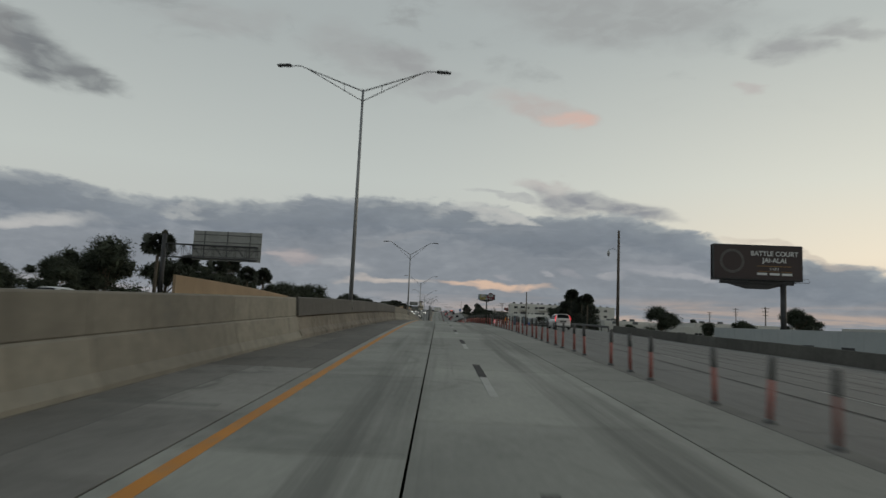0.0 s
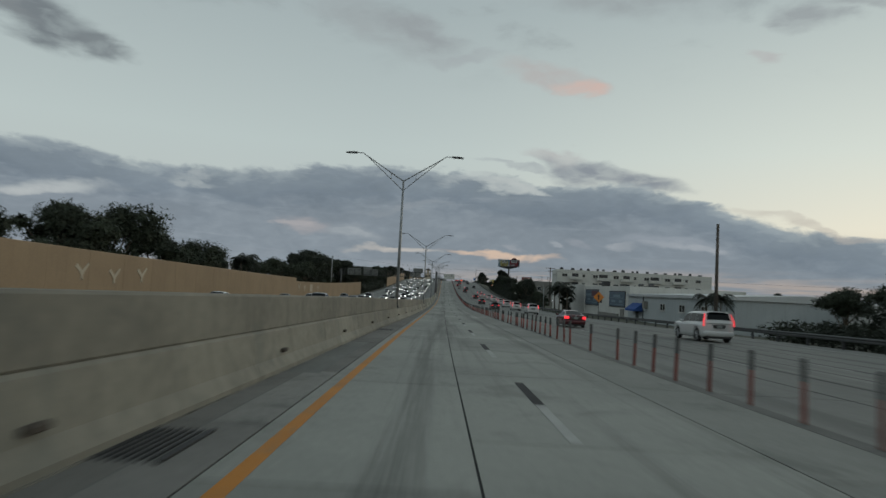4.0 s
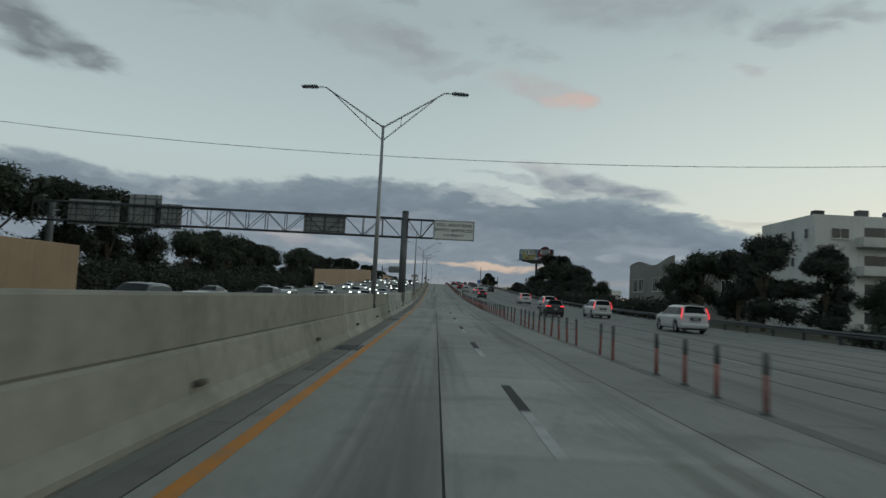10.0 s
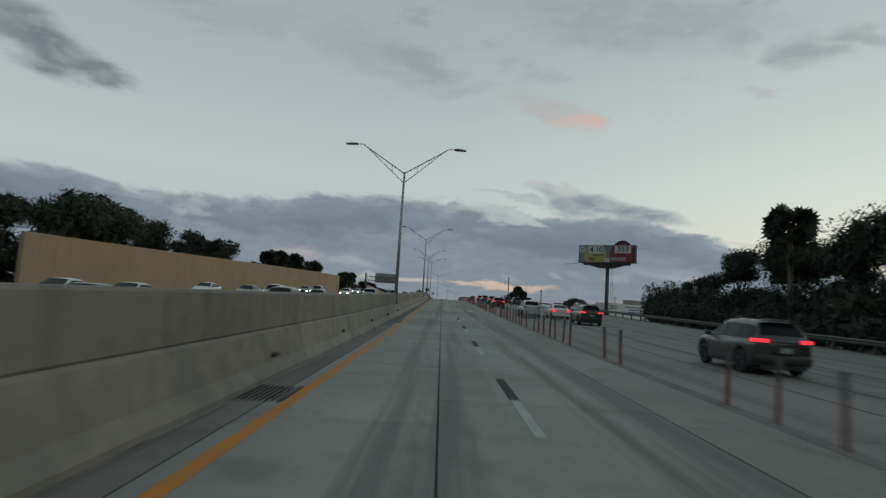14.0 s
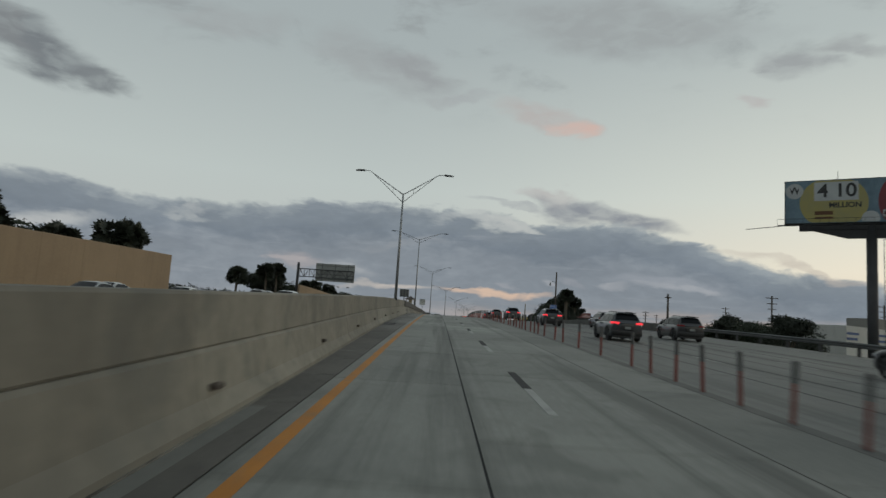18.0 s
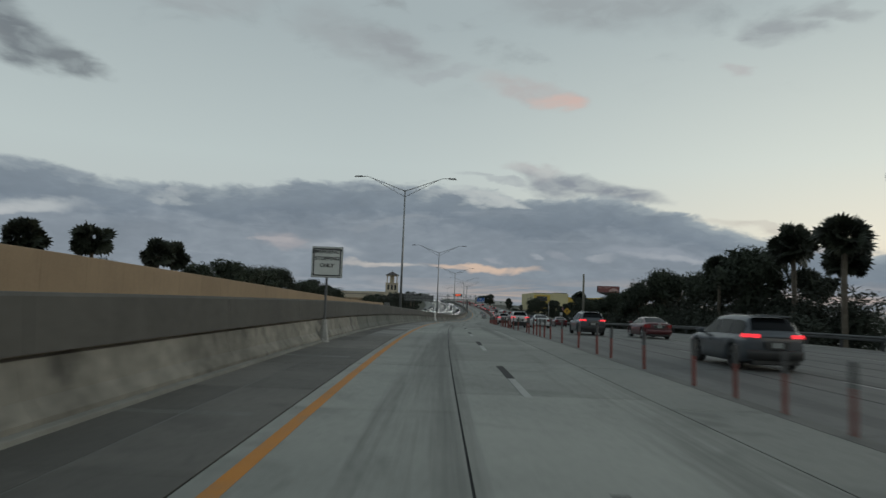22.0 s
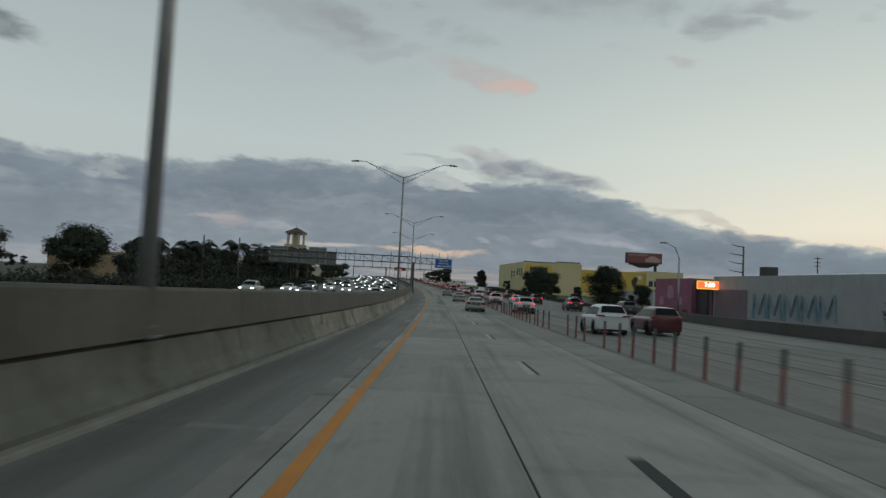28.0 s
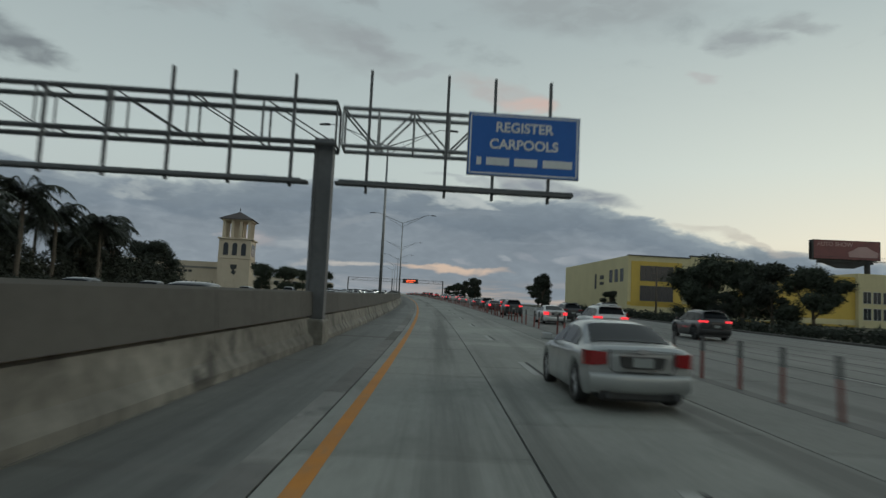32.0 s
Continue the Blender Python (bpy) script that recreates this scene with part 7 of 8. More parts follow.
# yellow building
yb = thing("commercial_building", "yellow and cream self-storage building of several storeys", "building", pose(60, 1106, 5.2, 0, 0, 1))
block_of("wall", yb, 0, 24, 0, 48, 0, 13.8, pale_yellow, 0.6)
block_of("wall", yb, 24, 52, 2, 44, 0, 12.0, yellow_wall, 0.5)
block_of("wall", yb, 52, 68, 1.0, 44, 0, 12.9, pale_yellow, 0.4)
part("band", Geo().box(12, -0.06, 4.4, 24.1, 0.14, 0.7), yellow_wall, yb)
part("panel", Geo().box(6.2, -0.06, 8.6, 11.0, 0.14, 9.4), yellow_wall, yb)
part("raised_bay", Geo().box(18.4, 0.1, 7.4, 9.6, 0.5, 14.8, chamfer=0.04), pale_yellow, yb)
part("coping", Geo().box(18.4, 0.1, 14.95, 9.9, 0.8, 0.3, chamfer=0.04), dull_steel, yb)
part("coping", Geo().box(6.7, 0.05, 14.5, 13.6, 0.6, 0.2, chamfer=0.03), dull_steel, yb)
part("panel", Geo().box(38, 1.92, 2.6, 28.0, 0.2, 1.2), pale_yellow, yb)
for fl in range(2):
    window(yb, 6.2, -0.14, 6.6 + 4.2 * fl, 7.2, 3.2, bars=5, sill=False, frame_mat=dull_steel)
for k in range(3):
    window(yb, 0, 3.5 + 3.4 * k, 10.4, 1.9, 2.8, turn=-90, bars=1, sill=False, frame_mat=dull_steel)
for y, w, z, h in ((21.0, 1.2, 9.6, 3.6), (16.5, 2.6, 10.4, 0.9), (16.5, 2.6, 9.0, 0.7)):
    part("wall_emblem", Geo().box(-0.05, y, z, 0.1, w, h, chamfer=0.02), dark_steel, yb)
for fl in range(2):
    for k in range(6):
        window(yb, 54 + 2.3 * k, 1.0, 4.5 + 3.6 * fl, 1.9, 2.6, bars=1, sill=False)
part("wall_emblem", Geo().prism([(46, 9.0), (47.6, 10.8), (48.8, 10.0), (48.0, 7.2), (46.6, 6.6)], 1.85, 2.02, "y"), dark_steel, yb)
part("wall_emblem", Geo().box(49.6, 1.93, 10.4, 1.6, 0.1, 1.6), letter_white, yb)
low_wall = thing("boundary_wall", "low tan boundary wall in front of the yellow building", "wall", along(36, 1186, 62, 1120, 4.9))
block_of("wall", low_wall, 0, 70, 0, 0.4, 0, 3.4, cream_wall)
shed = thing("shed", "pale flat-roofed metal shed behind the verge trees", "building", along(70.2, 1006.0, 82.0, 1012.5, 3.6))
block_of("wall", shed, 0, 13.5, 0, 10, 0, 5.3, surface("pale_shed_cladding", (0.36, 0.37, 0.38), (0.29, 0.3, 0.31), 0.6, 0.2, 4, 0.4, 0.05, streak=0.3), 0.15)
part("door", Geo().box(4.0, -0.03, 2.4, 3.0, 0.1, 3.0, chamfer=0.02), grey_wall, shed)

# pink painted shop, grey warehouse and the lit sign
pink = thing("shop_building", "pink painted low shop with pale painted figures", "building", along(51.0, 961.4, 51.9, 943.6, 3.8))
block_of("wall", pink, 0, 12.0, 0, 14, 0, 6.7, pink_wall, 0.3)
block_of("wall", pink, 12.0, 16.4, 0.8, 14, 0, 6.3, surface("dark_shop_front", (0.04, 0.03, 0.035), (0.06, 0.045, 0.05), 0.6), 0.2)
block_of("wall", pink, 16.4, 17.8, 0, 14, 0, 6.5, surface("dull_pink_wall", (0.17, 0.075, 0.10), (0.13, 0.06, 0.08), 0.85))
blot = surface("faded_pink_mural", (0.42, 0.26, 0.32), (0.34, 0.18, 0.25), 0.85, 0, 3, 1.2, 0, dirt=(0.2, 0.08, 0.13), dirt_amount=0.5)
dim = surface("dark_mural_paint", (0.10, 0.035, 0.06), (0.16, 0.06, 0.09), 0.85, 0, 3, 1.2, 0)
for x, w, z0, h, mat in ((5.4, 2.2, 3.6, 2.3, blot), (2.4, 1.4, 2.4, 1.6, blot), (8.6, 1.2, 2.6, 1.5, blot), (1.8, 2.2, 0.9, 1.3, dim), (6.0, 2.4, 0.9, 1.4, dim), (10.2, 2.2, 0.9, 1.2, dim)):
    part("mural_patch", Geo().prism([(x - w / 2, z0 + 0.15), (x - w / 4, z0), (x + w / 2, z0 + 0.25), (x + w / 2.4, z0 + h * 0.8), (x, z0 + h), (x - w / 2.2, z0 + h * 0.9)], -0.03, 0.01, "y"), mat, pink)
store = thing("warehouse", "long grey warehouse with a blue painted scrawl", "building", along(52.0, 943.4, 55.5, 888.0, 3.8))
block_of("wall", store, 0, 55.5, 0, 30, 0, 6.9, surface("pale_grey_cladding", (0.36, 0.37, 0.38), (0.3, 0.31, 0.32), 0.6, 0.2, 4, 0.4, 0.05, streak=0.2), 0.3)
part("roof", Geo().prism([(0.4, 6.9), (29.5, 6.9), (15, 8.4)], 0.2, 55.3, "x"), surface("pale_metal_roof", (0.5, 0.52, 0.53)), store)
part("roof_unit", Geo().box(5.5, 5, 8.1, 1.8, 1.6, 1.3, chamfer=0.05), dark_steel, store)
part("dull_panel", Geo().box(4.2, -0.03, 2.7, 7.6, 0.08, 5.2), surface("mauve_grey_paint", (0.20, 0.16, 0.18), (0.16, 0.13, 0.15), 0.85), store)
for k in range(5):
    x = 9.4 + 3.0 * k
    part("painted_scrawl", Geo().tube([(x, -0.03, 1.6), (x + 0.3, -0.03, 4.6), (x + 1.3, -0.03, 2.2), (x + 2.3, -0.03, 4.7), (x + 2.5, -0.03, 1.7)], 0.24, 5), surface("blue_grey_spray_paint", (0.16, 0.27, 0.34), (0.24, 0.33, 0.38), 0.8), store)
led = thing("electronic_sign", "lit red and yellow electronic sign on a post", "sign", pose(50.6, 942.5, 4.0, 0, 0, -4) @ Matrix.Scale(1.14, 4))
part("post", Geo().box(0, 0, 2.2, 0.35, 0.35, 5.0, chamfer=0.04), dark_steel, led)
box = part("cabinet", Geo().box(0, 0, 4.95, 3.3, 0.5, 1.25, chamfer=0.05), dark_steel, led)
part("lit_field", Geo().box(0, -0.262, 4.95, 3.15, 0.02, 1.1), led_yellow, box)
part("lit_field", Geo().box(0, -0.276, 4.95, 2.85, 0.02, 0.85), led_red, box)
words("7:00", 0.8, lit("white_display", (1, 0.9, 0.75), 2.5), box, pose(0.1, -0.292, 4.95, 90, 0, 0), bold=0.012)

# bell-tower building behind the other carriageway
tower = thing("tower_building", "cream bell tower with a pavilion roof", "building", pose(-40.5, 1185, 5.3, 0, 0, 4) @ Matrix.Diagonal((1.36, 1.36, 1.45, 1)))
block_of("wall", tower, -3.6, 3.6, -3.6, 3.6, 0, 13.5, cream_wall)
part("cornice", Geo().box(0, 0, 13.65, 7.9, 7.9, 0.35, chamfer=0.08), cream_wall, tower)
part("cornice", Geo().box(0, 0, 17.75, 6.9, 6.9, 0.35, chamfer=0.08), cream_wall, tower)
for i in range(4):
    for j in range(4):
        if 0 < i < 3 and 0 < j < 3:
            continue
        part("pillar", Geo().box(-2.85 + 1.9 * i, -2.85 + 1.9 * j, 15.7, 0.55, 0.55, 3.8, chamfer=0.05), cream_wall, tower)
for turn in range(4):
    for k in (-1, 0, 1):
        arch = [(k * 2.0 - 0.55, 10.0), (k * 2.0 + 0.55, 10.0)] + [(k * 2.0 + 0.55 * math.cos(math.pi * j / 8), 12.2 + 0.55 * math.sin(math.pi * j / 8)) for j in range(9)]
        part("arched_window", Geo().prism(arch, -3.66, -3.58, "y"), pane_mat, tower).matrix_basis = pose(0, 0, 0, 0, 0, 90 * turn)
part("cornice", Geo().box(0, 0, 9.4, 7.5, 7.5, 0.25, chamfer=0.06), cream_wall, tower)
part("belfry_core", Geo().box(0, 0, 15.7, 2.6, 2.6, 3.8), cream_wall, tower)
part("roof", Geo().add([(-4.0, -4.0, 17.95), (4.0, -4.0, 17.95), (4.0, 4.0, 17.95), (-4.0, 4.0, 17.95), (0, 0, 20.0)], [(0, 1, 4), (1, 2, 4), (2, 3, 4), (3, 0, 4), (0, 3, 2, 1)]), tower_roof, tower)
part("finial", Geo().tube([(0, 0, 20.1), (0, 0, 20.9)], [0.12, 0.03], 6), dark_steel, tower)
part("emblem", Geo().prism([(-0.7, 8.0), (0.8, 8.0), (0.7, 7.2), (0.1, 6.9), (0.7, 6.4), (0.2, 5.7), (-0.5, 6.2), (-0.2, 6.8), (-0.7, 7.2)], -3.68, -3.6, "y"), dark_steel, tower)
hall2 = thing("shop_building", "cream flat-roofed shopping building by the tower", "building", pose(-66.3, 1189, 5.0, 0, 0, 4) @ Matrix.Diagonal((1.36, 1.36, 1.5, 1)))
block_of("wall", hall2, -14, 14.3, 0, 24, 0, 8.2, cream_wall, 0.4)
part("band", Geo().box(0.2, -0.08, 7.3, 28.4, 0.2, 0.4), grey_wall, hall2)
for k in range(4):
    part("wall_emblem", Geo().box(4 + 1.1 * k, -0.06, 6.4, 0.8, 0.1, 0.5), dark_steel, hall2)
hall3 = thing("shop_building", "tan low building behind the palms", "building", pose(-52, 1010, 4.9, 0, 0, 3))
block_of("wall", hall3, -22, 12, 0, 40, 0, 6.6, tan_mat, 0.3)
# low sheds and stores on the right at the start
shed = thing("warehouse", "long white flat-roofed shed beside the motorway", "building", along(50.1, 119.5, 53.4, 78.0, -3.0))
block_of("wall", shed, 0, 41.6, 0, 18, 0, 3.6, pale_blue_wall, 0.25)
for x in (27, 35):
    part("vent", Geo().box(x, -0.04, 1.5, 2.4, 0.1, 0.5), dark_steel, shed)
for i, (x, y, w, d, h) in enumerate(((40, 159.6, 24, 12, 3.7), (44, 176, 12, 10, 4.6), (50, 205, 26, 14, 4.8), (40, 232, 10, 8, 3.6), (84, 120, 30, 20, 4.6), (70, 180, 30, 20, 5.0))):
    b = thing("shop_building", "low white shop building with dark openings", "building", pose(x, y, -3.0, 0, 0, -6))
    block_of("wall", b, 0, w, 0, d, 0, h, white_wall, 0.3)
    for k in range(int(w // 4)):
        window(b, 2.2 + 4 * k, 0, h * 0.5, 2.0, 1.6, bars=1)
    for k in range(2):
        part("roof_unit", Geo().box(3 + 5 * k, 4, h + 0.5, 1.2, 1.0, 0.9, chamfer=0.05), dull_steel, b)
depot = thing("warehouse", "long white depot with blue stripes under the billboard", "building", along(45.9, 635.3, 80.5, 659.3, -0.3))
block_of("wall", depot, 0, 62, 0, 6, 0, 9.9, white_wall, 0.3)
stripe_mat = surface("blue_painted_stripe", (0.05, 0.09, 0.22), (0.07, 0.12, 0.26), 0.7)
for x, w, z in ((1.8, 3.4, 9.2), (1.6, 3.0, 8.5), (13.6, 13.0, 9.3), (14.2, 10.5, 8.5), (13.0, 9.0, 7.7), (40, 16, 9.2), (40, 16, 8.5)):
    part("painted_stripe", Geo().box(x, -0.03, z, w, 0.08, 0.32), stripe_mat, depot)
part("pier", Geo().box(22, -0.4, 4.6, 1.4, 0.9, 9.2, chamfer=0.05), white_wall, depot)
for x in (27.5, 36, 44.5, 53):
    part("dock_opening", Geo().box(x, -0.03, 6.4, 7.4, 0.12, 2.2), pane_mat, depot)
part("roof_room", Geo().box(16, 3.2, 10.9, 8, 4, 1.8, chamfer=0.08), grey_wall, depot)
for i, (x, y, w, d, h, z) in enumerate(((58, 790, 24, 12, 5.0, 4.0), (120, 700, 40, 20, 7, 1.5))):
    b = thing("warehouse", "long pale low building beyond the trees", "building", pose(x, y, z, 0, 0, 0))
    block_of("wall", b, 0, w, 0, d, 0, h, white_wall, 0.3)
    for k in range(int(w // 5)):
        window(b, 2.5 + 5 * k, 0, h * 0.55, 2.2, 1.6, bars=1)
for i, (x, y, w, d, h) in enumerate(((10, 1760, 60, 20, 10), (-110, 1650, 50, 20, 16), (60, 1640, 50, 20, 8), (-70, 1330, 40, 16, 9))):
    b = thing("distant_building", "pale distant building on the horizon", "building", pose(x, y, 9.0, 0, 0, 0))
    block_of("wall", b, 0, w, 0, d, 0, h, cream_wall if i % 2 else white_wall, 0.4)
    for fl in range(int(h // 4)):
        for k in range(int(w // 10)):
            window(b, 5 + 10 * k, 0, 2.5 + 4 * fl, 2.6, 1.8, bars=0, sill=False)


# ---- billboards ----
def billboard(x, y, ground, top, wide, tall, label, turn, faces, post_shift=0.0, size=1.0):
    b = thing("billboard", label, "billboard", pose(x, y, ground, 0, 0, turn) @ Matrix.Scale(size, 4))
    z = top - ground - tall / 2
    part("column", Geo().tube([(post_shift, 0.8, -0.5), (post_shift, 0.8, z - tall / 2 - 0.2)], 0.62, 16), dark_steel, b, smooth_faces=True)
    part("beam", Geo().box(0, 0.8, z - tall / 2 - 0.45, wide * 0.82, 0.9, 0.8, chamfer=0.05).prism([(-wide * 0.32, z - tall / 2 - 0.85), (wide * 0.32, z - tall / 2 - 0.85), (wide * 0.12, z - tall / 2 - 1.9), (-wide * 0.12, z - tall / 2 - 1.9)], 0.4, 1.2, "y"), dark_steel, b)
    cat = Geo().box(0, -0.75, z - tall / 2 - 0.32, wide + 1.6, 0.75, 0.06)
    for k in range(int(wide) + 3):
        cat.tube([(-wide / 2 - 0.8 + k * (wide + 1.6) / (int(wide) + 2), -1.1, z - tall / 2 - 0.3), (-wide / 2 - 0.8 + k * (wide + 1.6) / (int(wide) + 2), -1.1, z - tall / 2 + 0.5)], 0.02, 4)
    cat.tube([(-wide / 2 - 0.8, -1.1, z - tall / 2 + 0.5), (wide / 2 + 0.8, -1.1, z - tall / 2 + 0.5)], 0.025, 4)
    part("catwalk", cat, dark_steel, b)
    panel = part("panel", Geo().box(0, 0.25, z, wide, 0.5, tall, chamfer=0.05), dark_steel, b)
    part("panel", Geo().box(0, 1.6, z, wide, 0.3, tall, chamfer=0.05), dark_steel, b)
    for k in range(4):
        part("floodlight", Geo().box(-wide * 0.36 + k * wide * 0.24, -1.7, z - tall / 2 - 0.5, 0.7, 0.4, 0.2, chamfer=0.03).tube([(-wide * 0.36 + k * wide * 0.24, -1.7, z - tall / 2 - 0.55), (-wide * 0.36 + k * wide * 0.24, -0.2, z - tall / 2 - 0.4)], 0.03, 4), dark_steel, b)
    faces(panel, z)
    return b


maroon = surface("dark_maroon_print", (0.020, 0.011, 0.013), (0.028, 0.015, 0.016), 0.5, 0, 2, 0.4, 0)
def jai(panel, z):
    part("sheet", Geo().box(0, -0.012, z, 19.0, 0.02, 7.4), maroon, panel)
    part("round_crest", Geo().tube([(-5.6, -0.024, z + 0.2), (-5.6, -0.05, z + 0.2)], 2.7, 28), surface("grey_crest_print", (0.085, 0.08, 0.08), (0.05, 0.048, 0.048), 0.5, 0, 2, 1.2, 0), panel)
    part("round_crest", Geo().tube([(-5.6, -0.052, z + 0.2), (-5.6, -0.06, z + 0.2)], 2.1, 28), maroon, panel)
    words("BATTLE COURT", 1.45, letter_white, panel, pose(3.6, -0.03, z + 2.0, 90, 0, 0), bold=0.03)
    words("JAI-ALAI", 1.45, letter_white, panel, pose(3.6, -0.03, z + 0.5, 90, 0, 0), bold=0.03)
    words("F.R.E.E", 0.7, letter_white, panel, pose(3.6, -0.03, z - 1.4, 90, 0, 0))
    for k in range(3):
        part("lettering_bar", Geo().box(0.9 + 2.7 * k, -0.03, z - 2.5, 2.2, 0.02, 0.5), letter_white, panel)
    part("printed_bar", Geo().box(3.6, -0.03, z - 0.75, 7.5, 0.01, 0.12).box(3.6, -0.03, z - 1.95, 7.5, 0.01, 0.08), surface("gold_print", (0.3, 0.17, 0.05)), panel)


def oval(cx, cz, a, b, lo, hi, y0, y1, n=36):
    """An upright oval sheet, cut off at the heights lo and hi."""
    return Geo().prism([(cx + a * math.cos(2 * math.pi * k / n), min(max(cz + b * math.sin(2 * math.pi * k / n), lo), hi)) for k in range(n)], y0, y1, "y")


def lotto(panel, z):
    blue_print = surface("slate_blue_print", (0.075, 0.125, 0.17), (0.14, 0.22, 0.27), 0.5, 0, 1, 0.35, 0)
    yellow_print = surface("dull_yellow_print", (0.34, 0.29, 0.08), (0.27, 0.25, 0.11), 0.5, 0, 1, 0.3, 0)
    red_print = surface("red_print", (0.17, 0.022, 0.03), (0.12, 0.016, 0.024), 0.5, 0, 2, 0.4, 0)
    grey_print = surface("pale_grey_print", (0.42, 0.44, 0.44), (0.34, 0.36, 0.37), 0.5, 0, 3, 0.6, 0)
    part("sheet", Geo().box(0, -0.012, z, 19.0, 0.02, 5.7), blue_print, panel)
    part("yellow_disc", oval(-3.9, z - 0.2, 3.9, 3.6, z - 2.8, z + 2.8, -0.035, -0.024), yellow_print, panel)
    part("red_disc", oval(5.1, z - 0.2, 4.1, 4.4, z - 2.8, z + 2.8, -0.036, -0.025), red_print, panel)
    part("side_print", Geo().box(9.0, -0.03, z, 0.9, 0.012, 5.6), surface("dark_red_print", (0.07, 0.018, 0.022)), panel)
    part("dome", Geo().tube([(5.2, 0.02, z + 1.25), (5.2, 0.3, z + 1.25)], 3.2, 36), surface("dark_red_print", (0.07, 0.018, 0.022)), panel, "dark red rounded top")
    part("number_field", Geo().box(-3.6, -0.045, z + 1.35, 5.0, 0.012, 2.5), grey_print, panel)
    words("4 10", 2.5, ink, panel, pose(-3.5, -0.058, z + 1.35, 90, 0, 0), bold=0.05)
    words("MILLION", 0.95, ink, panel, pose(-2.6, -0.045, z - 0.55, 90, 0, 0), bold=0.03)
    part("printed_bar", Geo().box(-5.0, -0.045, z - 1.55, 2.1, 0.012, 0.5), surface("brown_print", (0.12, 0.06, 0.03)), panel)
    part("printed_bar", Geo().box(-5.0, -0.045, z - 2.2, 2.1, 0.012, 0.3), surface("brown_print", (0.12, 0.06, 0.03)), panel)
    part("number_field", Geo().box(5.4, -0.045, z + 1.5, 5.4, 0.012, 2.5), grey_print, panel)
    words("353", 2.6, ink, panel, pose(5.4, -0.058, z + 1.5, 90, 0, 0), bold=0.06)
    part("printed_bar", Geo().box(5.2, -0.045, z - 0.4, 2.4, 0.012, 0.5), surface("dark_red_print", (0.07, 0.018, 0.022)), panel)
    part("pale_band", Geo().box(4.0, -0.045, z - 1.75, 5.0, 0.012, 0.9), grey_print, panel)
    for k in range(6):
        part("print_disc", Geo().tube([(1.9 + 0.84 * k, -0.052, z - 1.75), (1.9 + 0.84 * k, -0.064, z - 1.75)], 0.32, 12), red_print if k == 5 else surface("dark_red_print", (0.07, 0.018, 0.022)), panel)
    part("round_crest", Geo().tube([(-8.4, -0.024, z + 1.5), (-8.4, -0.04, z + 1.5)], 1.05, 20), grey_print, panel)
    part("crest_print", Geo().prism([(-9.0, z + 2.0), (-8.7, z + 1.0), (-8.4, z + 1.8), (-8.1, z + 1.0), (-7.8, z + 2.0), (-8.1, z + 1.6), (-8.4, z + 2.2), (-8.7, z + 1.6)], -0.055, -0.045, "y"), ink, panel)
    part("white_print", oval(0.2, z - 2.4, 1.0, 1.0, z - 2.8, z + 2.8, -0.055, -0.04), grey_print, panel)
    part("ladder", Geo().tube([(1.6, 0.8, z - 5.0), (1.6, 0.8, z - 28.0)], 0.04, 4).tube([(2.1, 0.8, z - 5.0), (2.1, 0.8, z - 28.0)], 0.04, 4).tube([(1.6, 0.8, z - 5.0), (2.1, 0.8, z - 5.0)], 0.03, 4), dark_steel, panel)
    part("boom", Geo().tube([(-9.2, -0.9, z - 3.3), (-14.2, -1.4, z - 3.8)], 0.05, 5), dark_steel, panel)
    part("aerial", Geo().tube([(-3.4, 0.2, z + 2.9), (-3.4, 0.2, z + 4.0)], 0.03, 4), dark_steel, panel)


def show(panel, z):
    part("sheet", Geo().box(0, -0.012, z, 14.6, 0.02, 4.2), surface("brick_red_print", (0.22, 0.075, 0.07), (0.16, 0.06, 0.06), 0.5, 0, 2, 0.4, 0), panel)
    words("AUTO SHOW", 1.3, surface("pale_pink_print", (0.5, 0.34, 0.32)), panel, pose(-2.6, -0.03, z + 1.2, 90, 0, 0), bold=0.02)
    part("car_print", Geo().prism([(0.5, z - 1.6), (6.8, z - 1.6), (7.0, z - 0.4), (5.6, z + 0.2), (4.4, z + 0.9), (2.6, z + 0.8), (1.4, z), (0.4, z - 0.4)], -0.03, -0.02, "y"), surface("pale_pink_print", (0.5, 0.34, 0.32)), panel)


billboard(62.6, 128.5, -3.0, 20.1, 19.4, 7.9, "dark maroon billboard advertising a ball game", -3, jai, 5.8, 0.9)
billboard(41.4, 623.6, -0.6, 29.7, 19.2, 5.9, "lottery billboard with two large jackpot numbers", -30, lotto, 0.3, 0.9)
billboard(113.0, 1113, 18.2, 26.3, 15.0, 4.4, "faded red billboard advertising a car show", -6, show, 5.0)


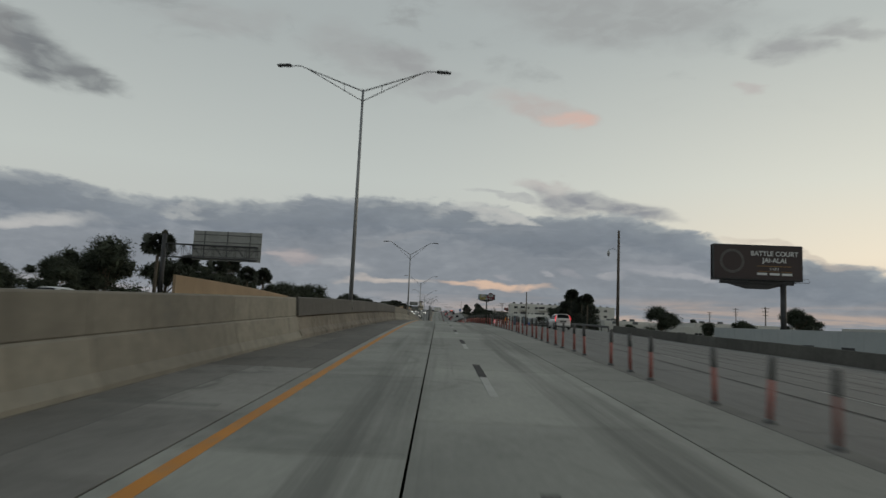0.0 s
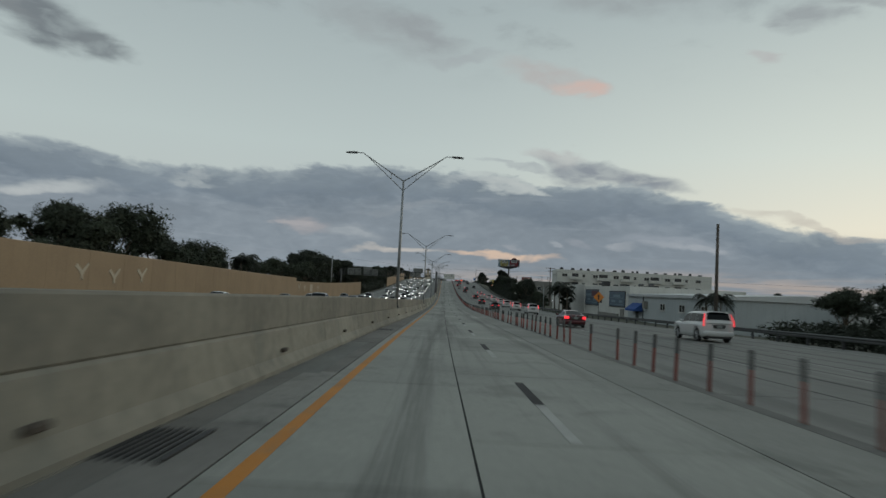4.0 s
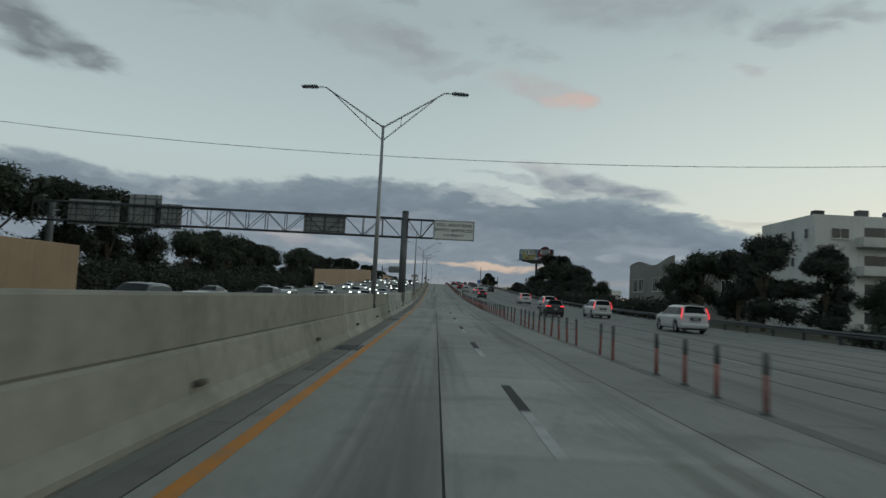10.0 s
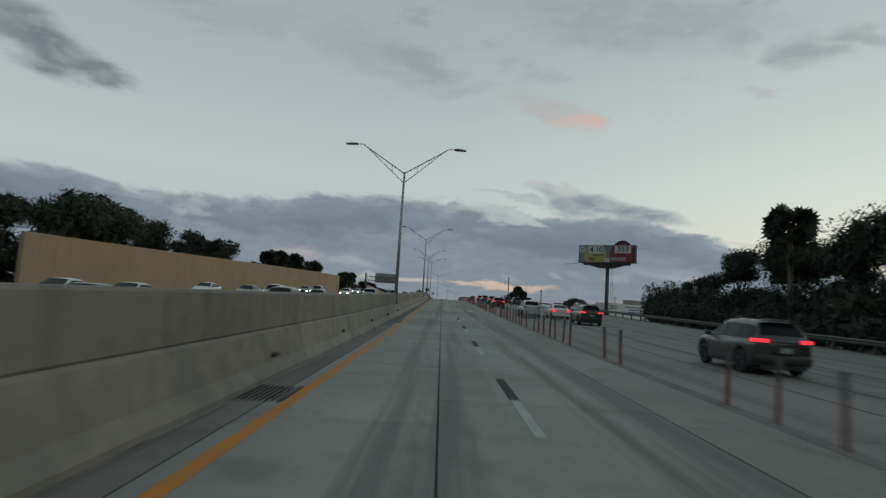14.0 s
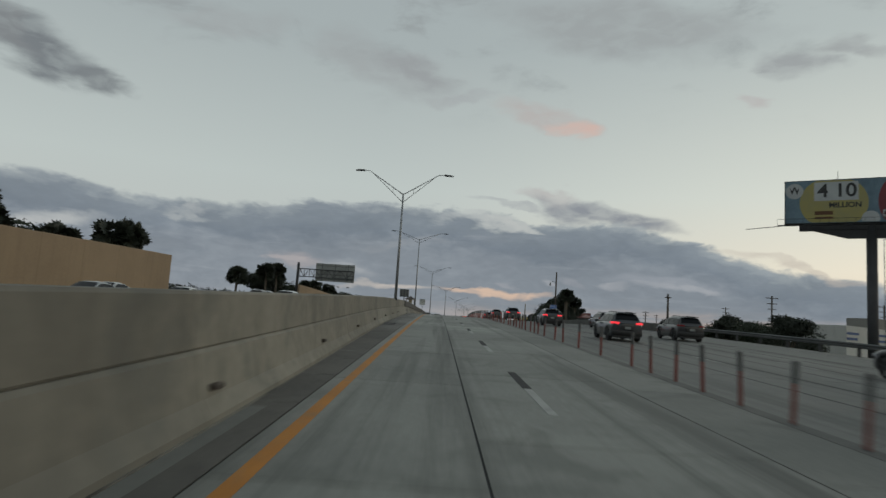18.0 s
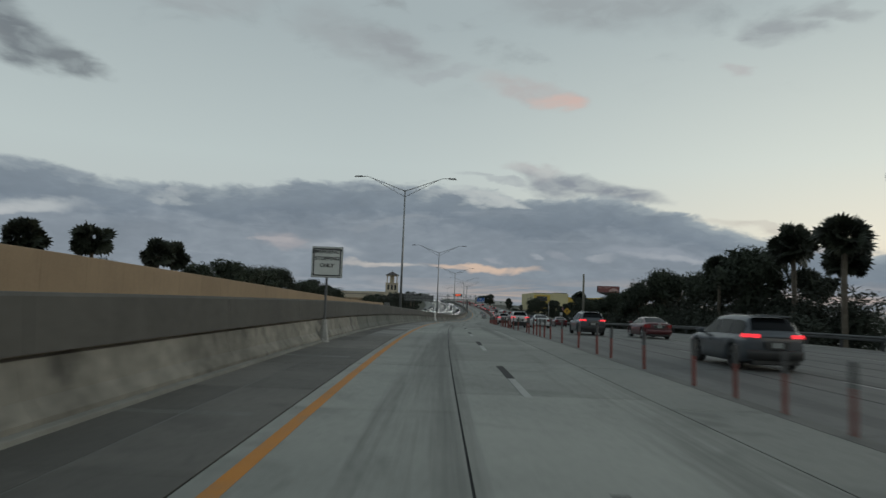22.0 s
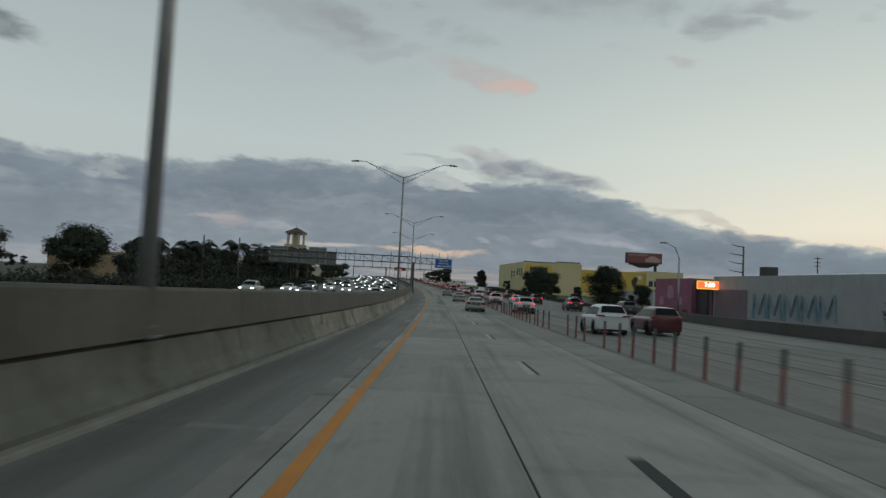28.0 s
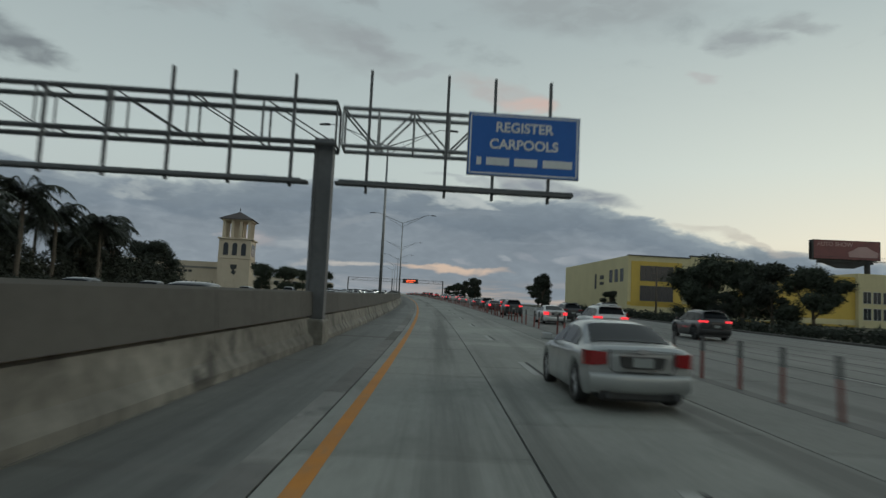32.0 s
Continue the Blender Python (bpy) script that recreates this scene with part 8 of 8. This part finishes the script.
# ---- poles, wires and roadside signs ----
def utility_pole(y, off, tall, label, arms=(), lamp=False, mat=wood_mat, r=0.2):
    p = thing("utility_pole", label, "utility pole", stand(y, off, 0))
    x, yy, z = spot(y, off)
    g0 = land_z(yy, x - road_x(yy)) - z - 0.3
    part("pole", Geo().tube([(0, 0, g0), (0, 0, tall)], [r, r * 0.68], 10), mat, p, smooth_faces=True)
    for z, w in arms:
        part("crossarm", Geo().box(0, 0, z, w, 0.12, 0.14, chamfer=0.015), mat, p)
        for s in () if tall < 9.5 or off > 60 else (-0.92, -0.5, 0.5, 0.92):
            part("insulator", Geo().tube([(s * w / 2, 0, z + 0.07), (s * w / 2, 0, z + 0.28)], [0.05, 0.035], 6), dull_steel, p)
    if lamp:
        part("bracket", Geo().tube([(0, 0, tall * 0.80), (-0.8, 0, tall * 0.82), (-1.4, 0, tall * 0.80)], 0.04, 5), dull_steel, p)
        part("lantern", Geo().tube([(-1.4, 0, tall * 0.80), (-1.4, 0, tall * 0.77), (-1.4, 0, tall * 0.74)], [0.08, 0.22, 0.12], 8), lamp_glass, p)
    return p


utility_pole(89.3, 27.6, 14.2, "dark wooden pole with a lamp bracket", lamp=True, r=0.24)
utility_pole(191, 29.5, 10.9, "plain wooden utility pole")
utility_pole(348, 38.2, 13.0, "wooden utility pole with one crossarm", arms=((12.7, 3.2), (11.7, 1.6)))
utility_pole(707.3, 28.8, 13.0, "dark wooden pole with a lamp bracket", lamp=True, r=0.24)
utility_pole(642.5, 34.5, 5.2, "wooden utility pole with two lamps", arms=((4.7, 0.9),))
utility_pole(817.5, 28.6, 11.7, "thick concrete utility pole", mat=barrier_mat, r=0.3)
tall_pole = utility_pole(1069.9, 115, 20.3, "tall steel line pole with four side arms", mat=dull_steel, r=0.42)
for z, w in ((20.3 - 0.2, 4.4), (20.3 - 3.2, 5.2), (20.3 - 6.2, 5.2), (20.3 - 9.2, 5.2)):
    part("side_arm", Geo().tube([(0, 0, z), (-w * 0.6, 0, z + 0.25), (-w, 0, z + 0.7)], [0.2, 0.15, 0.09], 6), dull_steel, tall_pole)
utility_pole(356, -38.5, 13.2, "slim grey utility pole above the trees", mat=steel_mat, arms=((12.8, 0.7),))
for y, off, tall in ((180, 95, 9), (230, 110, 11), (300, 130, 12), (420, 120, 13), (668, 62, 7.5), (680, 90, 8), (735, 80, 9), (760, 64, 8), (880, 95, 14), (960, 90, 12), (1010, 100, 14), (1090, 44, 9)):
    utility_pole(y, off, tall, "distant utility pole with a crossarm", arms=((tall - 0.4, 2.2), (tall - 1.4, 1.8), (tall - 2.4, 1.4)))
for y, off, tall in ((955, -36, 8.5), (968, -34, 9.0)):
    utility_pole(y, off, tall, "plain grey steel pole among the palms", mat=dull_steel, r=0.16)
def wire(a, b, sag):
    """One thin hanging wire."""
    a, b = Vector(a), Vector(b)
    g = Geo().tube([a.lerp(b, k / 18) - Vector((0, 0, sag * 4 * (k / 18) * (1 - k / 18))) for k in range(19)], 0.017, 4, False)
    return tagged(new("overhead_wire", g.mesh("overhead_wire", dark_steel)), "thin dark overhead wire crossing the motorway", "wire")


wire(spot(348, 38.2, 11.6), spot(356, -38.5, 13.4), 1.7)
wire(spot(348, 39.5, 11.8), spot(300, 130, 10.4), 0.8)


def side_lamp(y, off, tall, label):
    p = thing("street_lamp", label, "street lamp", stand(y, off, 0))
    part("pole", Geo().tube([(0, 0, -1.2), (0, 0, tall * 0.8)], [0.14, 0.09], 10), steel_mat, p, smooth_faces=True)
    part("arm", Geo().tube([(0, 0, tall * 0.8), (-0.5, 0, tall * 0.94), (-1.6, 0, tall)], [0.06, 0.05, 0.04], 6), steel_mat, p)
    part("lantern", Geo().box(-2.0, 0, tall, 0.8, 0.32, 0.14, chamfer=0.04), dull_steel, p)


side_lamp(298, 28.6, 7.4, "grey roadside lamp post with a short arm")
side_lamp(929.6, 30.5, 9.0, "grey roadside lamp post with a curved arm")
side_lamp(360, 60, 9.5, "grey lamp post beyond the roofs")


def diamond(y, off, mat, label):
    p = thing("road_sign", label, "road sign", stand(y, off, 0))
    part("post", Geo().box(0, 0, 1.4, 0.09, 0.09, 3.4), dull_steel, p)
    s = part("sign", Geo().prism([(0, 2.7), (0.95, 3.65), (0, 4.6), (-0.95, 3.65)], -0.06, -0.03, "y"), mat, p)
    part("symbol", Geo().prism([(-0.12, 3.2), (0.1, 3.2), (0.12, 3.75), (0.26, 3.75), (0.0, 4.15), (-0.26, 3.75), (-0.12, 3.75)], -0.075, -0.062, "y"), ink, s)


diamond(238, 29.0, orange_sign, "orange diamond road-works sign with an arrow")
diamond(844, 28.0, amber_sign, "yellow diamond warning sign with an arrow")
blue = thing("road_sign", "tall blue information sign on two posts", "road sign", stand(702, 27.6, 0))
part("post", Geo().box(-0.55, 0, 1.4, 0.1, 0.1, 3.6), dull_steel, blue)
part("post", Geo().box(0.55, 0, 1.4, 0.1, 0.1, 3.6), dull_steel, blue)
bs = sign_panel(blue, "sign", 0, -0.1, 3.75, 1.6, 2.0, blue_sign, border=letter_white)
part("printed_bar", Geo().box(0, -0.155, 4.3, 0.9, 0.01, 0.14), letter_white, bs)
part("printed_bar", Geo().box(0, -0.155, 3.85, 1.0, 0.01, 0.12), letter_white, bs)
part("printed_bar", Geo().box(0, -0.155, 3.4, 0.8, 0.01, 0.12), letter_white, bs)
sign_panel(blue, "lower_sign", 0, -0.1, 2.45, 1.5, 0.5, blue_sign, border=letter_white)
lim = thing("road_sign", "small white sign on a post behind the rail", "road sign", stand(850, 25.9 + 1.2, 0))
part("post", Geo().box(0, 0, 1.0, 0.08, 0.08, 2.4), dull_steel, lim)
sign_panel(lim, "sign", 0, -0.07, 2.9, 0.75, 0.95, white_sign, border=ink)
end = thing("road_sign", "white sign at the end of the sound wall", "road sign", stand(888, -27.6, 0))
part("post", Geo().box(0, 0, 1.8, 0.1, 0.1, 3.6), dull_steel, end)
sign_rear(end, "sign", 0, 0.1, 4.0, 1.9, 1.5)

# ---- the slabs of the two near lanes ----
for i in range(138):
    part("slab", slab_geo(-0.34, 2.30, i * SLAB, (i + 1) * SLAB), slab_mat, road)
    part("slab", slab_geo(2.30, 6.02, i * SLAB + 2.2, (i + 1) * SLAB + 2.2), slab_mat, road)
